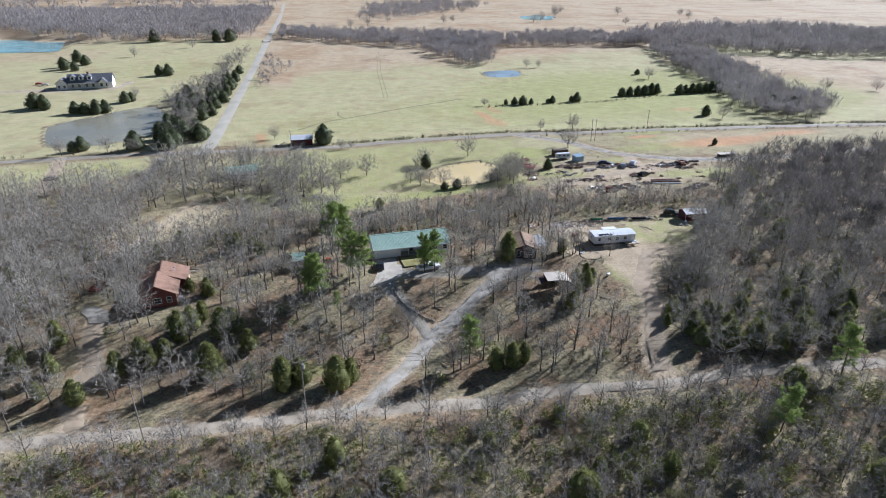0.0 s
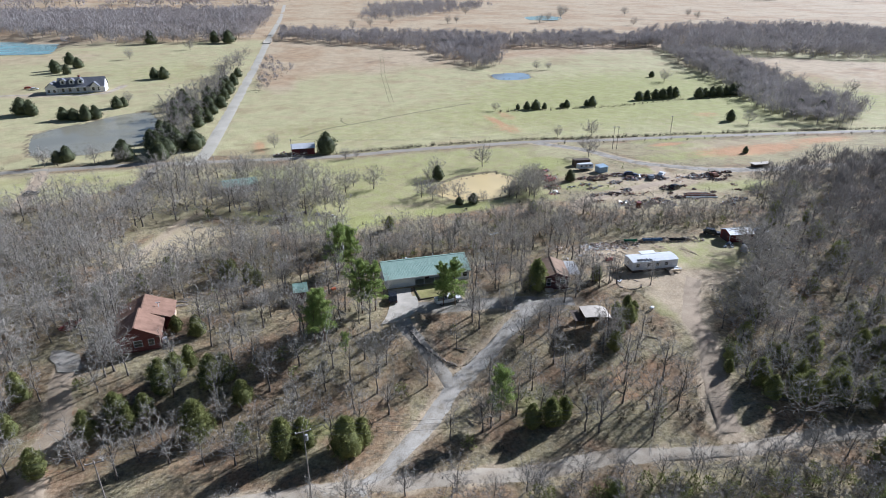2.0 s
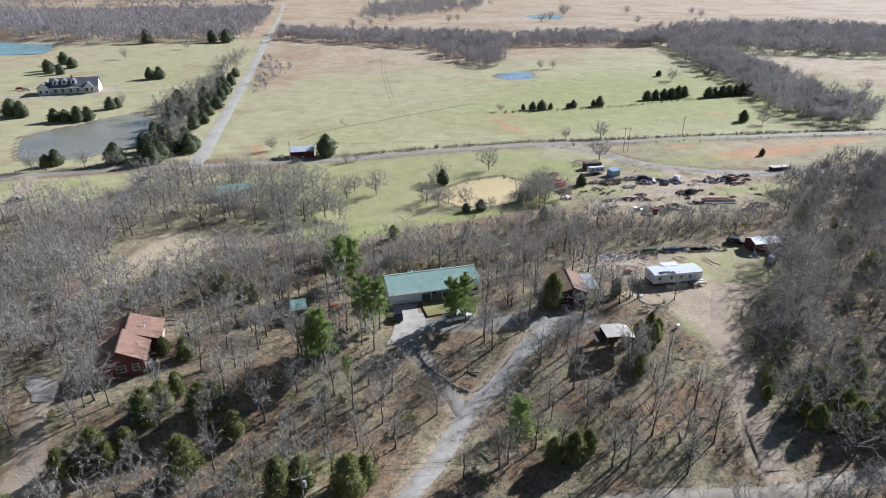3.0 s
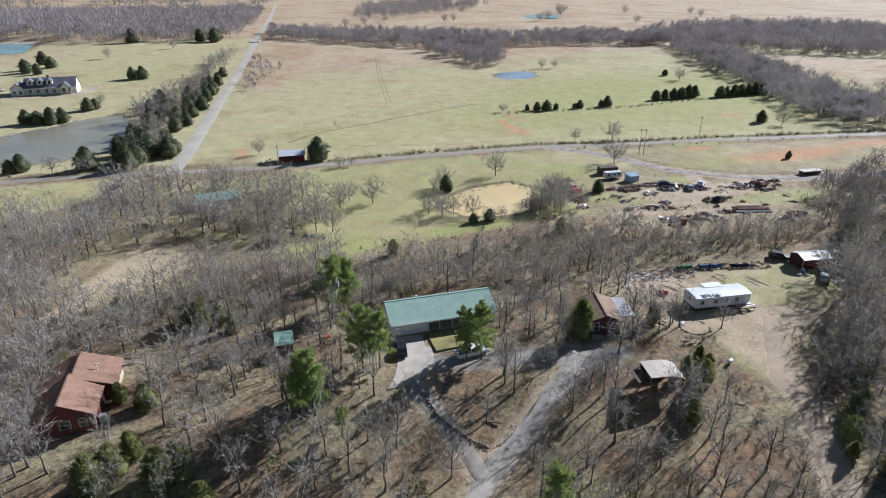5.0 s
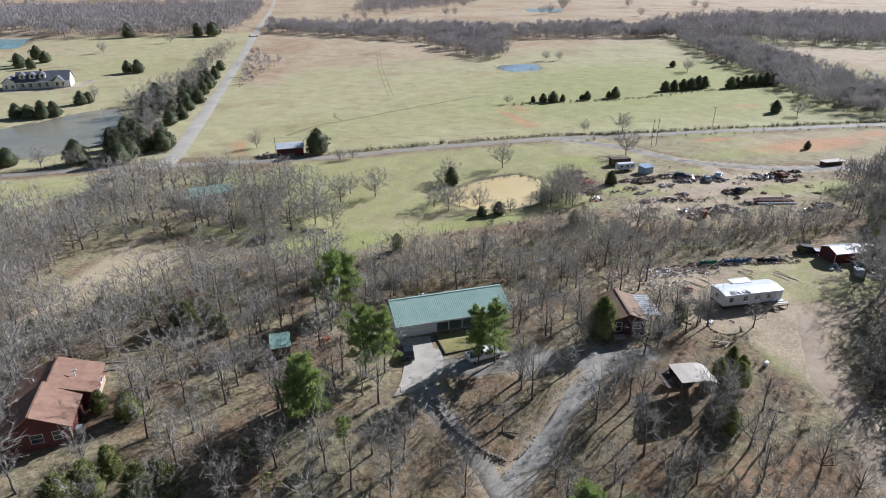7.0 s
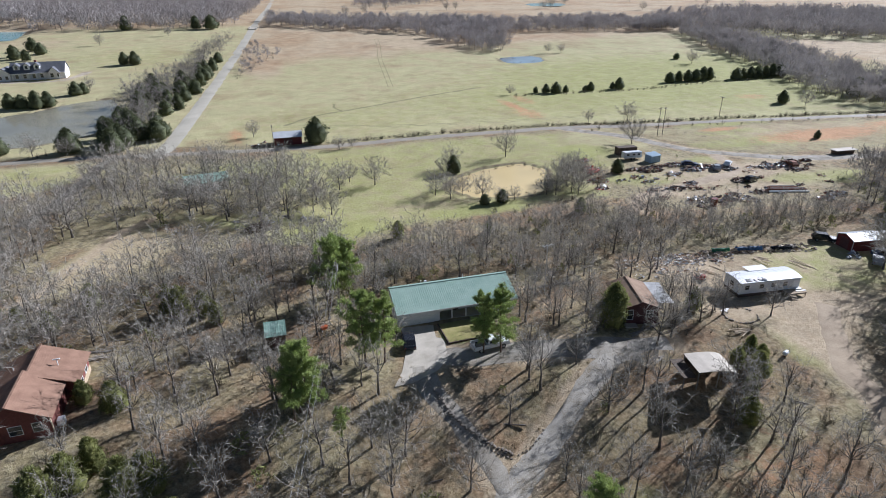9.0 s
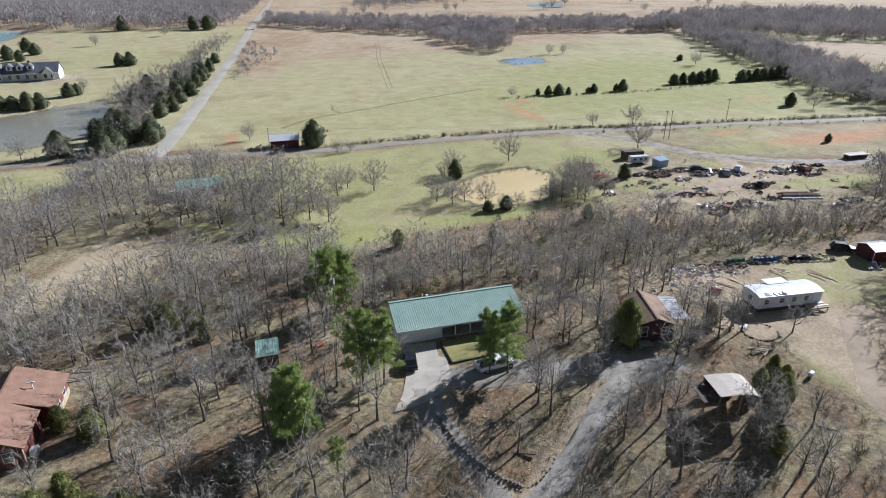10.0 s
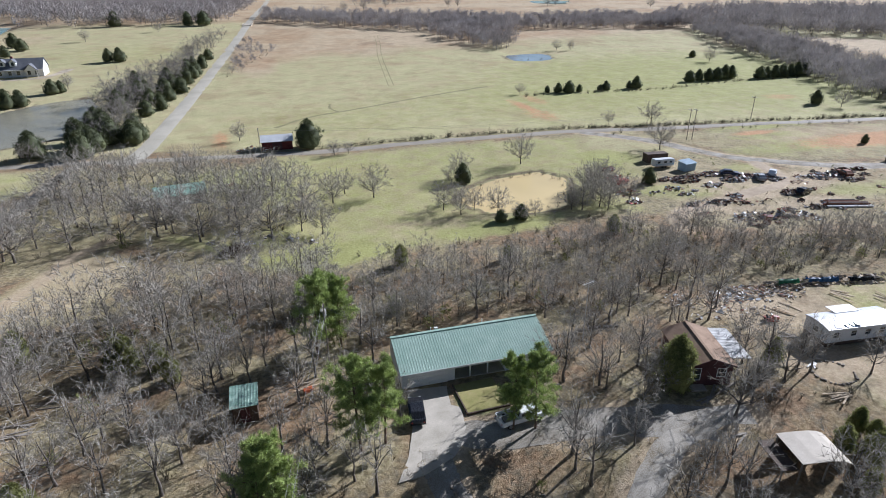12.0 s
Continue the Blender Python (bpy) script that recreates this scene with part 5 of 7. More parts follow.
for xa, xb in ((X0, X0 + 0.2), (X1 - 0.2, X1)):
    part("gable", pris([(YF, 2.75), (YB, 2.75), (0, 4.12)], xa, xb, "x"), "white_siding", hs)
part("siding", siding(X0, X0 + 6.6, YF, 0.15, 2.7), "white_siding", hs)
part("siding", siding(X0 + 13.2, X1, YF, 0.15, 2.7), "white_siding", hs)
part("siding", siding(YF, YB, X0, 0.15, 2.7, -1, 0.2, "y"), "white_siding", hs)
gd = part("garage_door", boxes(*[(X0 + 0.9, X0 + 5.7, YF - 0.09, YF - 0.036, 0.05 + 0.55 * i, 0.57 + 0.55 * i) for i in range(4)]), "white_trim", hs, "white sectional garage door")
part("handle", boxes((X0 + 3.2, X0 + 3.4, YF - 0.13, YF - 0.09, 0.35, 0.4)), "chrome", gd)
part("porch_floor", boxes((X0 + 6.6, X0 + 13.2, YF, YP, 0.02, 0.16)), "concrete", hs)
for px in (8.6, 10.9):
    part("porch_post", boxes((X0 + px - 0.08, X0 + px + 0.08, YF + 0.02, YF + 0.18, 0.16, 2.6)), "white_trim", hs)
fd = part("front_door", boxes((X0 + 9.3, X0 + 10.25, YP - 0.05, YP - 0.004, 0.16, 2.2)), "dark_red", hs)
part("door_knob", boxes((X0 + 10.1, X0 + 10.16, YP - 0.1, YP - 0.05, 1.1, 1.16)), "chrome", fd)
add_window(hs, pose(X0 + 7.9, YP, 0.9), 1.2, 1.1)
add_window(hs, pose(X0 + 12.0, YP, 0.9), 1.2, 1.1)
add_window(hs, pose(X0 + 15.2, YF - 0.03, 0.9), 1.4, 1.1)
add_window(hs, pose(X0 + 18.0, YF - 0.03, 0.9), 1.0, 1.1)
add_window(hs, pose(X0, 1.5, 1.0, 0, 0, -90), 0.9, 0.9)
rf = part("roof", ribbed(X0 - 0.35, X1 + 0.35, YF - 0.75, ZE - 0.12, 0, ZR), "green_metal", hs, "ribbed pale green sheet-metal roof")
part("back_slope", ribbed(X0 - 0.35, X1 + 0.35, YB + 0.4, ZE - 0.1, 0, ZR), "green_metal", rf)
part("ridge_cap", boxes((X0 - 0.37, X1 + 0.37, -0.2, 0.2, ZR + 0.03, ZR + 0.1)), "green_metal", rf)
part("fascia", boxes((X0 - 0.35, X1 + 0.35, YF - 0.79, YF - 0.755, ZE - 0.3, ZE - 0.06)), "white_trim", rf)
for vx, vy in ((-4.5, 0.5), (2.5, 0.6)):
    part("vent_pipe", rods(((vx, vy, 3.85), (vx, vy, 4.6), 0.06)), "white_trim", rf)
part("vent_cap", boxes((-4.0, -3.6, 0.3, 0.65, 3.8, 4.45)), "white_trim", rf)

# concrete apron, planted bed and its edging
ap = tagged(part("garage_apron", pris([(10.9, 99.4), (16.6, 98.7), (16.1, 94.0), (15.3, 89.6), (12.9, 87.4), (9.4, 86.0), (6.6, 85.8), (8.4, 88.8), (10.0, 93)], H(13, 94) - 0.4, H(13, 94) + 0.07, "z"), "concrete"), "pale concrete apron before the garage", "driveway", kind="structure")
bed = thing("planting_bed", pose(19.2, 95.6, H(19.2, 95.6)), "grassy front bed edged with dark timbers", "garden bed")
part("soil", boxes((-2.6, 2.4, -2.5, 2.8, -0.1, 0.14)), "lawn", bed)
part("edging", boxes((-2.78, -2.62, -2.6, 2.9, -0.05, 0.24)), "dark_wood", bed)
part("edging", boxes((-2.62, 2.5, -2.68, -2.52, -0.05, 0.24)), "dark_wood", bed)

# brick house with staggered rose shingle roofs, ridge along y
bh = thing("brick_house", pose(-37.0, 96.0, H(-37, 96), 0, 0, 0.8), "red-brown brick house with a rose-brown shingled roof", "house")
def block(parent, y0, y1, xw, xe, ze, zr, xr, over=0.45):
    part("wall", pris([(xw, 0), (xe, 0), (xe, ze), (xr, zr - 0.12), (xw, ze)], y0, y1, "y"), "red_brick", parent)
    for xa, tag in ((xe, "east"), (xw, "west")):
        o = over if xa > xr else -over
        sl = (ze - zr) / (xa - xr)
        bm = bmesh.new()
        d = Vector((xa + o - xr, 0, (xa + o - xr) * sl))
        u, n = d.normalized(), Vector((0, 1, 0))
        nn = Vector((-u.z, 0, u.x)) * (1 if u.x > 0 else -1)
        m = Matrix(((u.x, 0, nn.x, xr), (0, 1, 0, 0), (u.z, 0, nn.z, zr), (0, 0, 0, 1)))
        L = d.length
        k = int(L / 0.28)
        pr = [(0, -0.02), (0, 0.085)]
        for q in range(k):
            pr += [((q + 1) * L / k, 0.12), ((q + 1) * L / k + 0.002, 0.085)]
        pr[-1] = (L, -0.02)
        A, B = [bm.verts.new(m @ Vector((p, y0 - 0.4, w))) for p, w in pr], [bm.verts.new(m @ Vector((p, y1 + 0.4, w))) for p, w in pr]
        for q in range(len(pr)):
            r = (q + 1) % len(pr)
            bm.faces.new((A[q], A[r], B[r], B[q]))
        bm.faces.new(A)
        bm.faces.new(B[::-1])
        bmesh.ops.recalc_face_normals(bm, faces=bm.faces)
        part("roof", bm, "shingle_rose", parent)


block(bh, 0.3, 6.6, -4.6, 4.9, 2.6, 4.75, 0.0)
block(bh, -6.4, 0.25, -3.9, 3.4, 2.9, 5.1, -0.3)
part("ridge_cap", boxes((-0.14, 0.14, -0.1, 7.0, 4.86, 4.93)), "shingle_rose", bh)
part("ridge_cap", boxes((-0.44, -0.16, -6.8, 0.65, 5.21, 5.28)), "shingle_rose", bh)
vp = part("roof_vent", rods(((2.6, 3.0, 3.5), (2.6, 3.0, 4.6), 0.07), ((2.2, 3.0, 4.6), (3.0, 3.0, 4.6), 0.09)), "white_trim", bh, "white T-shaped roof vent")
part("roof_vent", rods(((-2.4, 3.4, 3.6), (-2.4, 3.4, 4.1), 0.07)), "white_trim", bh)
part("cooler_box", boxes((3.65, 4.4, -5.6, -4.7, 0.5, 1.3)), "white_metal", bh, "white evaporative cooler at the wall")
part("corner_trim", boxes((3.41, 3.5, -6.42, -6.2, 0.05, 2.7)), "pale_wood", bh)
part("corner_trim", boxes((4.91, 5.0, 0.3, 6.4, 0.05, 0.9)), "pale_wood", bh)
add_window(bh, pose(-0.2, -6.4, 1.0), 1.3, 1.2)
add_window(bh, pose(2.0, -6.4, 1.0), 0.9, 1.2)
add_window(bh, pose(4.9, 2.2, 1.0, 0, 0, 90), 1.1, 1.1)
add_window(bh, pose(4.9, 4.8, 1.0, 0, 0, 90), 1.1, 1.1)
pad = tagged(part("parking_slab", pris([(-52.5, 94.6), (-50.4, 94.1), (-47.4, 91.8), (-46.6, 89.4), (-46.0, 86.8), (-47.8, 86.2), (-49.8, 87.0), (-50.7, 89.6), (-52.2, 91.8)], H(-49, 90) - 0.05, H(-49, 90) + 0.06, "z"), "gravel_dark"), "cracked pale concrete parking slab", "driveway", kind="structure")

# small shed with a faded green roof
sh = thing("garden_shed", pose(-7.45, 101.2, H(-7.4, 101), 0, 0, -1), "small dark wooden shed with a faded green metal roof", "shed")
part("wall", boxes((-1.35, 1.35, -1.5, -1.4, 0, 2.45), (-1.35, -1.25, -1.4, 1.5, 0, 2.35), (1.25, 1.35, -1.4, 1.5, 0, 2.35), (-1.25, 1.25, 1.4, 1.5, 0, 2.3)), "dark_wood", sh)
part("roof", ribbed(-1.55, 1.55, -1.9, 2.42, 1.75, 2.85, 0.3), "green_metal_old", sh)
dd = part("door", boxes((-0.5, 0.5, -1.56, -1.505, 0.05, 2.0)), "dark_red", sh)
part("latch", boxes((0.35, 0.45, -1.6, -1.56, 1.0, 1.06)), "chrome", dd)

# dark red cabin with a shingle roof and a metal lean-to
cb = thing("cabin", pose(47.2, 92.9, H(47.2, 92.9), 0, 0, -16), "dark red wooden cabin with a brown shingle roof", "house")
part("wall", pris([(-2.7, -0.3), (2.7, -0.3), (2.7, 2.95), (0, 3.95), (-2.7, 2.95)], -4.0, 4.0, "y"), "dark_red", cb)
for sx in (-1, 1):
    bm = bmesh.new()
    a = Vector((sx * 3.1, 0, 2.78))
    r = Vector((0, 0, 3.93))
    for y0, y1 in ((-4.35, 4.3),):
        vs = [bm.verts.new(p) for p in ((a.x, y0, a.z), (a.x, y1, a.z), (0, y1, r.z + 0.02), (0, y0, r.z + 0.02), (a.x, y0, a.z + 0.11), (a.x, y1, a.z + 0.11), (0, y1, r.z + 0.13), (0, y0, r.z + 0.13))]
        for q in ((0, 1, 2, 3), (4, 5, 6, 7), (0, 1, 5, 4), (1, 2, 6, 5), (2, 3, 7, 6), (3, 0, 4, 7)):
            bm.faces.new([vs[i] for i in q])
    bmesh.ops.recalc_face_normals(bm, faces=bm.faces)
    part("roof", bm, "shingle_brown", cb)
part("ridge_cap", boxes((-0.15, 0.15, -4.37, 4.32, 4.03, 4.1)), "shingle_brown", cb)
part("barge_board", pris([(-3.15, 2.73), (-3.15, 2.89), (0, 4.07), (3.15, 2.89), (3.15, 2.73), (0, 3.89)], -4.42, -4.36, "y"), "dark_red", cb)
add_window(cb, pose(-1.6, -4.0, 0.9), 0.85, 1.6)
add_window(cb, pose(1.4, -4.0, 1.3), 1.0, 1.1)
lean = part("lean_to_roof", ribbed(-2.6, 4.3, 0, 2.7, 2.6, 2.85, 0.6, 0.05, pose(5.7, 0.0, 0, 0, 0, 90)), "grey_metal", cb, "pale grey sheet-metal lean-to roof")
for py in (-2.4, 0.6, 4.0):
    part("lean_to_post", boxes((5.3, 5.42, py - 0.06, py + 0.06, 0, 2.76)), "grey_wood", cb)
part("stoop", boxes((-2.4, -0.6, -5.2, -4.05, 0, 0.25)), "concrete", cb)

# white mobile home
mh = thing("mobile_home", pose(72.1, 92.0, H(72.1, 92.0), 0, 0, -7) @ Matrix.Diagonal((1, 1, 0.87, 1)), "white single-wide mobile home with a patched white metal roof", "mobile home")
part("body", boxes((-5.6, 5.6, -2.0, 2.0, 0.7, 3.1)), "white_siding", mh)
part("siding", siding(-5.6, 5.6, -2.0, 0.75, 3.05, -1, 0.16), "white_siding", mh)
part("siding", siding(-2.0, 2.0, -5.6, 0.75, 3.05, -1, 0.16, "y"), "white_siding", mh)
part("skirting", boxes((-5.5, 5.5, -1.92, 1.92, 0.0, 0.7)), "dark_wood", mh)
bm = bmesh.new()
prof = [(-2.15, 3.06), (-2.15, 3.12), (-1.1, 3.38), (0, 3.48), (1.1, 3.38), (2.15, 3.12), (2.15, 3.06)]
prism(bm, prof, -5.75, 5.75, "x")
rf = part("roof", bm, "white_metal", mh, "bowed white metal roof")
for i in range(12):
    x = -5.5 + i * 1.0
    part("roof_seam", pris([(-2.1, 3.14), (-1.1, 3.385), (0, 3.485), (1.1, 3.385), (2.1, 3.14), (2.1, 3.155), (1.1, 3.4), (0, 3.5), (-1.1, 3.4), (-2.1, 3.155)], x, x + 0.05, "x"), "white_metal", rf)
rtp = random.Random(4)
for i in range(5):
    part("tarp_patch", pris([(rtp.uniform(-0.5, -0.2), -0.3), (0.45, -0.4), (0.5, 0.3), (-0.3, 0.4)], 0.0, 0.05, "z"), "car_black", rf, "dark roof patch").matrix_local = pose(-4.0 + i * 0.75, -1.55 + 0.12 * (i % 2), 3.29, 13, 0, 20 * i)
part("white_sheet", boxes((-1.9, 1.9, 1.2, 3.0, 3.4, 3.46)), "white_trim", mh, "loose white roofing sheet")
for wx in (-4.3, -1.6, 0.6, 2.8):
    add_window(mh, pose(wx, -2.03, 1.6), 0.8, 0.9)
add_window(mh, pose(-5.63, 0.0, 1.6, 0, 0, -90), 0.9, 0.9)
part("door", boxes((4.2, 5.1, -2.09, -2.04, 0.75, 2.75)), "white_trim", mh)
dk = thing("deck", pose(75.9, 88.9, H(75.9, 88.9), 0, 0, -7), "weathered timber deck with steps, littered with boards", "deck")
part("platform", boxes(*[(-1.6 + 0.2 * i, -1.43 + 0.2 * i, -1.0, 1.0, 0.66, 0.72) for i in range(17)]), "pale_wood", dk)
part("beam", boxes((-1.6, 1.8, -1.0, -0.9, 0.5, 0.66), (-1.6, 1.8, 0.9, 1.0, 0.5, 0.66)), "grey_wood", dk)
for px in (-1.5, 1.65):
    for py in (-0.95, 0.85):
        part("post", boxes((px, px + 0.1, py, py + 0.1, 0, 0.66)), "grey_wood", dk)
for i in range(4):
    part("step", boxes((-1.5, -0.5, -1.25 - 0.26 * i, -1.02 - 0.26 * i, 0.5 - 0.15 * i, 0.56 - 0.15 * i)), "pale_wood", dk)
part("stringer", pris([(-2.1, 0), (-1.9, 0), (-1.0, 0.5), (-1.0, 0.62)], -1.5, -1.44, "x"), "grey_wood", dk)
part("stringer", pris([(-2.1, 0), (-1.9, 0), (-1.0, 0.5), (-1.0, 0.62)], -0.56, -0.5, "x"), "grey_wood", dk)
part("loose_board", boxes((0.2, 2.1, -0.5, -0.2, 0.73, 0.78), (0.5, 1.6, 0.0, 0.7, 0.73, 0.9)), "white_trim", dk)

# open carport with a bowed pale roof
cp = thing("carport", pose(48.1, 76.0, H(48.1, 76.0), 0, 0, -12), "open timber carport with a bowed pale roof", "carport")
arc = [(-2.75, 2.82), (-1.0, 2.9), (0.8, 2.88), (1.8, 2.72), (2.5, 2.42), (2.9, 2.1)]
bm = bmesh.new()
prism(bm, arc + [(a, b - 0.06) for a, b in arc[::-1]], -2.2, 2.2, "y")
part("roof", bm, "tan_roof", cp, "bowed pale tan roof sheet")
for px, pz in ((-2.6, 2.75), (0.2, 2.8), (2.6, 2.25)):
    for py in (-2.0, 2.0):
        part("post", boxes((px - 0.07, px + 0.07, py - 0.07, py + 0.07, 0, pz)), "grey_wood", cp)
part("back_wall", boxes((-2.6, 2.6, 2.1, 2.16, 0, 2.2)), "dark_wood", cp)
part("side_roof", boxes((-4.6, -2.8, -2.0, 2.3, 1.9, 1.97)), "dark_wood", cp, "sagging dark lean-to roof")
for py in (-1.9, 2.1):
    part("side_post", boxes((-4.55, -4.43, py - 0.06, py + 0.06, 0, 1.9)), "grey_wood", cp)

# red shed with a white metal roof
rs = thing("red_shed", pose(103.6, 99.8, H(103.6, 99.8), 0, 0, -8), "red metal shed with a white ribbed roof", "shed")
part("wall", pris([(-2.0, 0), (2.0, 0), (2.0, 2.3), (0, 3.0), (-2.0, 2.3)], -3.3, 3.3, "x"), "red_paint", rs)
part("roof", ribbed(-3.5, 3.5, -2.25, 2.25, 0, 3.03, 0.35), "white_metal", rs)
part("back_slope", ribbed(-3.5, 3.5, 2.25, 2.25, 0, 3.03, 0.35), "white_metal", rs)
part("trim", boxes((-3.36, -3.28, -2.05, -1.95, 0, 2.3), (-3.36, -3.28, 1.95, 2.05, 0, 2.3)), "white_trim", rs)
part("door", boxes((-3.37, -3.31, -1.0, 1.0, 0.05, 2.2)), "dark_red", rs)

# red barn beside the crossroad
bn = thing("red_barn", pose(3.3, 219.4, H(3.3, 219.4), 0, 0, -2), "small dark red barn with a pale grey metal roof", "barn")
part("wall", pris([(-2.6, 0), (2.6, 0), (2.6, 2.7), (0, 3.9), (-2.6, 2.7)], -4.3, 4.3, "x"), "red_paint", bn)
part("roof", ribbed(-4.6, 4.6, -3.0, 2.55, 0, 3.95, 0.45), "white_metal", bn)
part("back_slope", ribbed(-4.6, 4.6, 3.0, 2.55, 0, 3.95, 0.45), "grey_metal", bn)
part("door", boxes((-1.4, 1.4, -2.66, -2.61, 0, 2.4)), "dark_red", bn)
part("door_track", boxes((-3.0, 3.0, -2.7, -2.62, 2.42, 2.5)), "grey_metal", bn)

# large white house beyond the pond
ms = thing("country_house", pose(-111, 387, H(-111, 383) - 0.1, 0, 0, 1), "large white country house with a grey shingle roof and dormers", "house")
part("wall", boxes((-9, 15, -5, 5, 0, 4.2), (-15, -9, -6.5, 4, 0, 3.6)), "white_siding", ms)
part("gable", pris([(-5, 4.2), (5, 4.2), (0, 8.0)], -9, -8.8, "x"), "white_siding", ms)
part("gable", pris([(-5, 4.2), (5, 4.2), (0, 8.0)], 14.8, 15, "x"), "white_siding", ms)
part("roof", plain_roof(-9.4, 15.4, -6.6, 3.5, 0, 8.1, 0.12), "shingle_grey", ms)
part("back_slope", plain_roof(-9.4, 15.4, 5.8, 3.7, 0, 8.1, 0.12), "shingle_grey", ms)
part("wing_roof", pris([(-15.6, 3.4), (-12, 6.2), (-8.4, 3.4), (-8.4, 3.55), (-12, 6.38), (-15.6, 3.55)], -7.0, 4.4, "y"), "shingle_grey", ms)
part("wing_gable", pris([(-15, 3.6), (-9, 3.6), (-12, 6.1)], -6.5, -6.3, "y"), "white_siding", ms)
for dx in (-6.0, -1.5, 3.0):
    d = part("dormer", pris([(dx - 1.3, 4.8), (dx + 1.3, 4.8), (dx + 1.3, 6.9), (dx, 8.1), (dx - 1.3, 6.9)], -4.6, -1.0, "y"), "white_siding", ms)
    part("dormer_window", boxes((dx - 0.55, dx + 0.55, -4.66, -4.605, 5.4, 6.9)), "glass", d)
    part("dormer_roof", pris([(dx - 1.6, 6.65), (dx, 8.15), (dx + 1.6, 6.65), (dx + 1.6, 6.8), (dx, 8.33), (dx - 1.6, 6.8)], -4.9, -0.8, "y"), "shingle_grey", d)
part("porch_gable", pris([(8, 3.4), (13, 3.4), (10.5, 5.9)], -8.0, -5.2, "y"), "white_trim", ms)
part("porch_roof", pris([(7.6, 3.3), (10.5, 6.0), (13.4, 3.3), (13.4, 3.5), (10.5, 6.25), (7.6, 3.5)], -8.3, -3.5, "y"), "shingle_grey", ms)
for px in (-8, -4.5, -1, 2.5, 6, 8.3, 12.7):
    part("porch_column", boxes((px - 0.15, px + 0.15, -7.0, -6.7, 0, 3.5)), "white_trim", ms)
part("porch_beam", boxes((-9, 15, -7.05, -6.65, 3.3, 3.6)), "white_trim", ms)
for wx in (-6.5, -3, 1, 4.5, 9, 12):
    add_window(ms, pose(wx, -5.0, 1.0), 1.3, 1.8)
for wx in (-13.4, -10.6):
    add_window(ms, pose(wx, -6.5, 1.0), 1.2, 1.5)
part("chimney", boxes((1.0, 2.0, 1.2, 2.2, 6.5, 9.0)), "red_brick", ms)

# teal-roofed house hidden in the woods
th = thing("teal_roof_house", pose(-20, 180, H(-20, 180), 0, 0, 8), "low house with a faded teal metal roof among bare trees", "house")
part("wall", pris([(-3.2, 0), (3.2, 0), (3.2, 2.5), (0, 3.7), (-3.2, 2.5)], -5, 5, "x"), "white_siding", th)
part("roof", ribbed(-5.4, 5.4, -3.7, 2.35, 0, 3.75, 0.4), "green_metal_old", th)
part("back_slope", ribbed(-5.4, 5.4, 3.7, 2.35, 0, 3.75, 0.4), "green_metal_old", th)
for wx in (-3.2, 0.5, 3.2):
    add_window(th, pose(wx, -3.2, 0.9), 1.0, 1.1)

# scrap-yard sheds
bs = thing("blue_shed", pose(101.8, 163.2, H(101.5, 163), 0, 0, 8) @ Matrix.Scale(0.8, 4), "pale blue corrugated metal shed", "shed")
part("wall", boxes((-2.2, 2.2, -1.6, 1.6, 0, 2.5)), "blue_metal", bs)
part("cladding", boxes(*[(-2.2 + 0.22 * i, -2.12 + 0.22 * i, -1.63, -1.604, 0.05, 2.45) for i in range(20)]), "blue_metal", bs)
part("roof", ribbed(-2.4, 2.4, -1.9, 2.45, 1.8, 3.0, 0.25), "blue_metal", bs)
wt = thing("camper_trailer", pose(97.3, 167.0, H(97.3, 167), 0, 0, -5) @ Matrix.Scale(0.85, 4), "long white camper trailer parked in the yard", "trailer")
bm = boxes((-3.3, 3.3, -1.2, 1.2, 0.6, 2.7))
bmesh.ops.bevel(bm, geom=list(bm.edges), offset=0.18, segments=2, affect="EDGES")
part("body", bm, "white_metal", wt)
part("stripe", boxes((-3.1, 3.1, -1.215, -1.202, 1.2, 1.4)), "blue_metal", wt)
for wx in (-2.0, 0.2, 2.0):
    part("window", boxes((wx - 0.45, wx + 0.45, -1.215, -1.203, 1.6, 2.2)), "glass", wt)
for wx in (-0.5, 0.5):
    part("wheel", rods(((wx, -1.15, 0.36), (wx, -0.9, 0.36), 0.36), n=10), "tyre", wt)
    part("wheel", rods(((wx, 0.9, 0.36), (wx, 1.15, 0.36), 0.36), n=10), "tyre", wt)
part("hitch", boxes((-4.3, -3.25, -0.08, 0.08, 0.5, 0.62)), "rust", wt)
ct = thing("dark_container", pose(98.8, 172.2, H(98.8, 172.2), 0, 0, -6), "dark green storage container behind the camper", "container")
part("body", boxes((-3.0, 3.0, -1.2, 1.2, 0, 2.4)), "dark_wood", ct)
part("rib", boxes(*[(-2.9 + 0.3 * i, -2.8 + 0.3 * i, -1.25, -1.203, 0.1, 2.3) for i in range(20)]), "dark_wood", ct)
bx = thing("flat_roof_hut", pose(160.5, 151.8, H(160.5, 151.8), 0, 0, -4), "low pale hut with an overhanging flat roof", "shed")
part("wall", boxes((-3.2, 3.2, -1.0, 1.0, 0, 1.2)), "dark_wood", bx)
part("roof", boxes((-3.8, 3.8, -1.5, 1.3, 1.2, 1.36)), "tan_roof", bx)

# ---- vehicles ----
def wheel(parent, x, y, r=0.34, w=0.22):
    s = -1 if y < 0 else 1
    t = part("wheel", rods(((x, y - w / 2 * s, r), (x, y + w / 2 * s, r), r), n=14), "tyre", parent)
    part("rim", rods(((x, y + w / 2 * s, r), (x, y + (w / 2 + 0.015) * s, r), r * 0.6), n=12), "chrome", t)


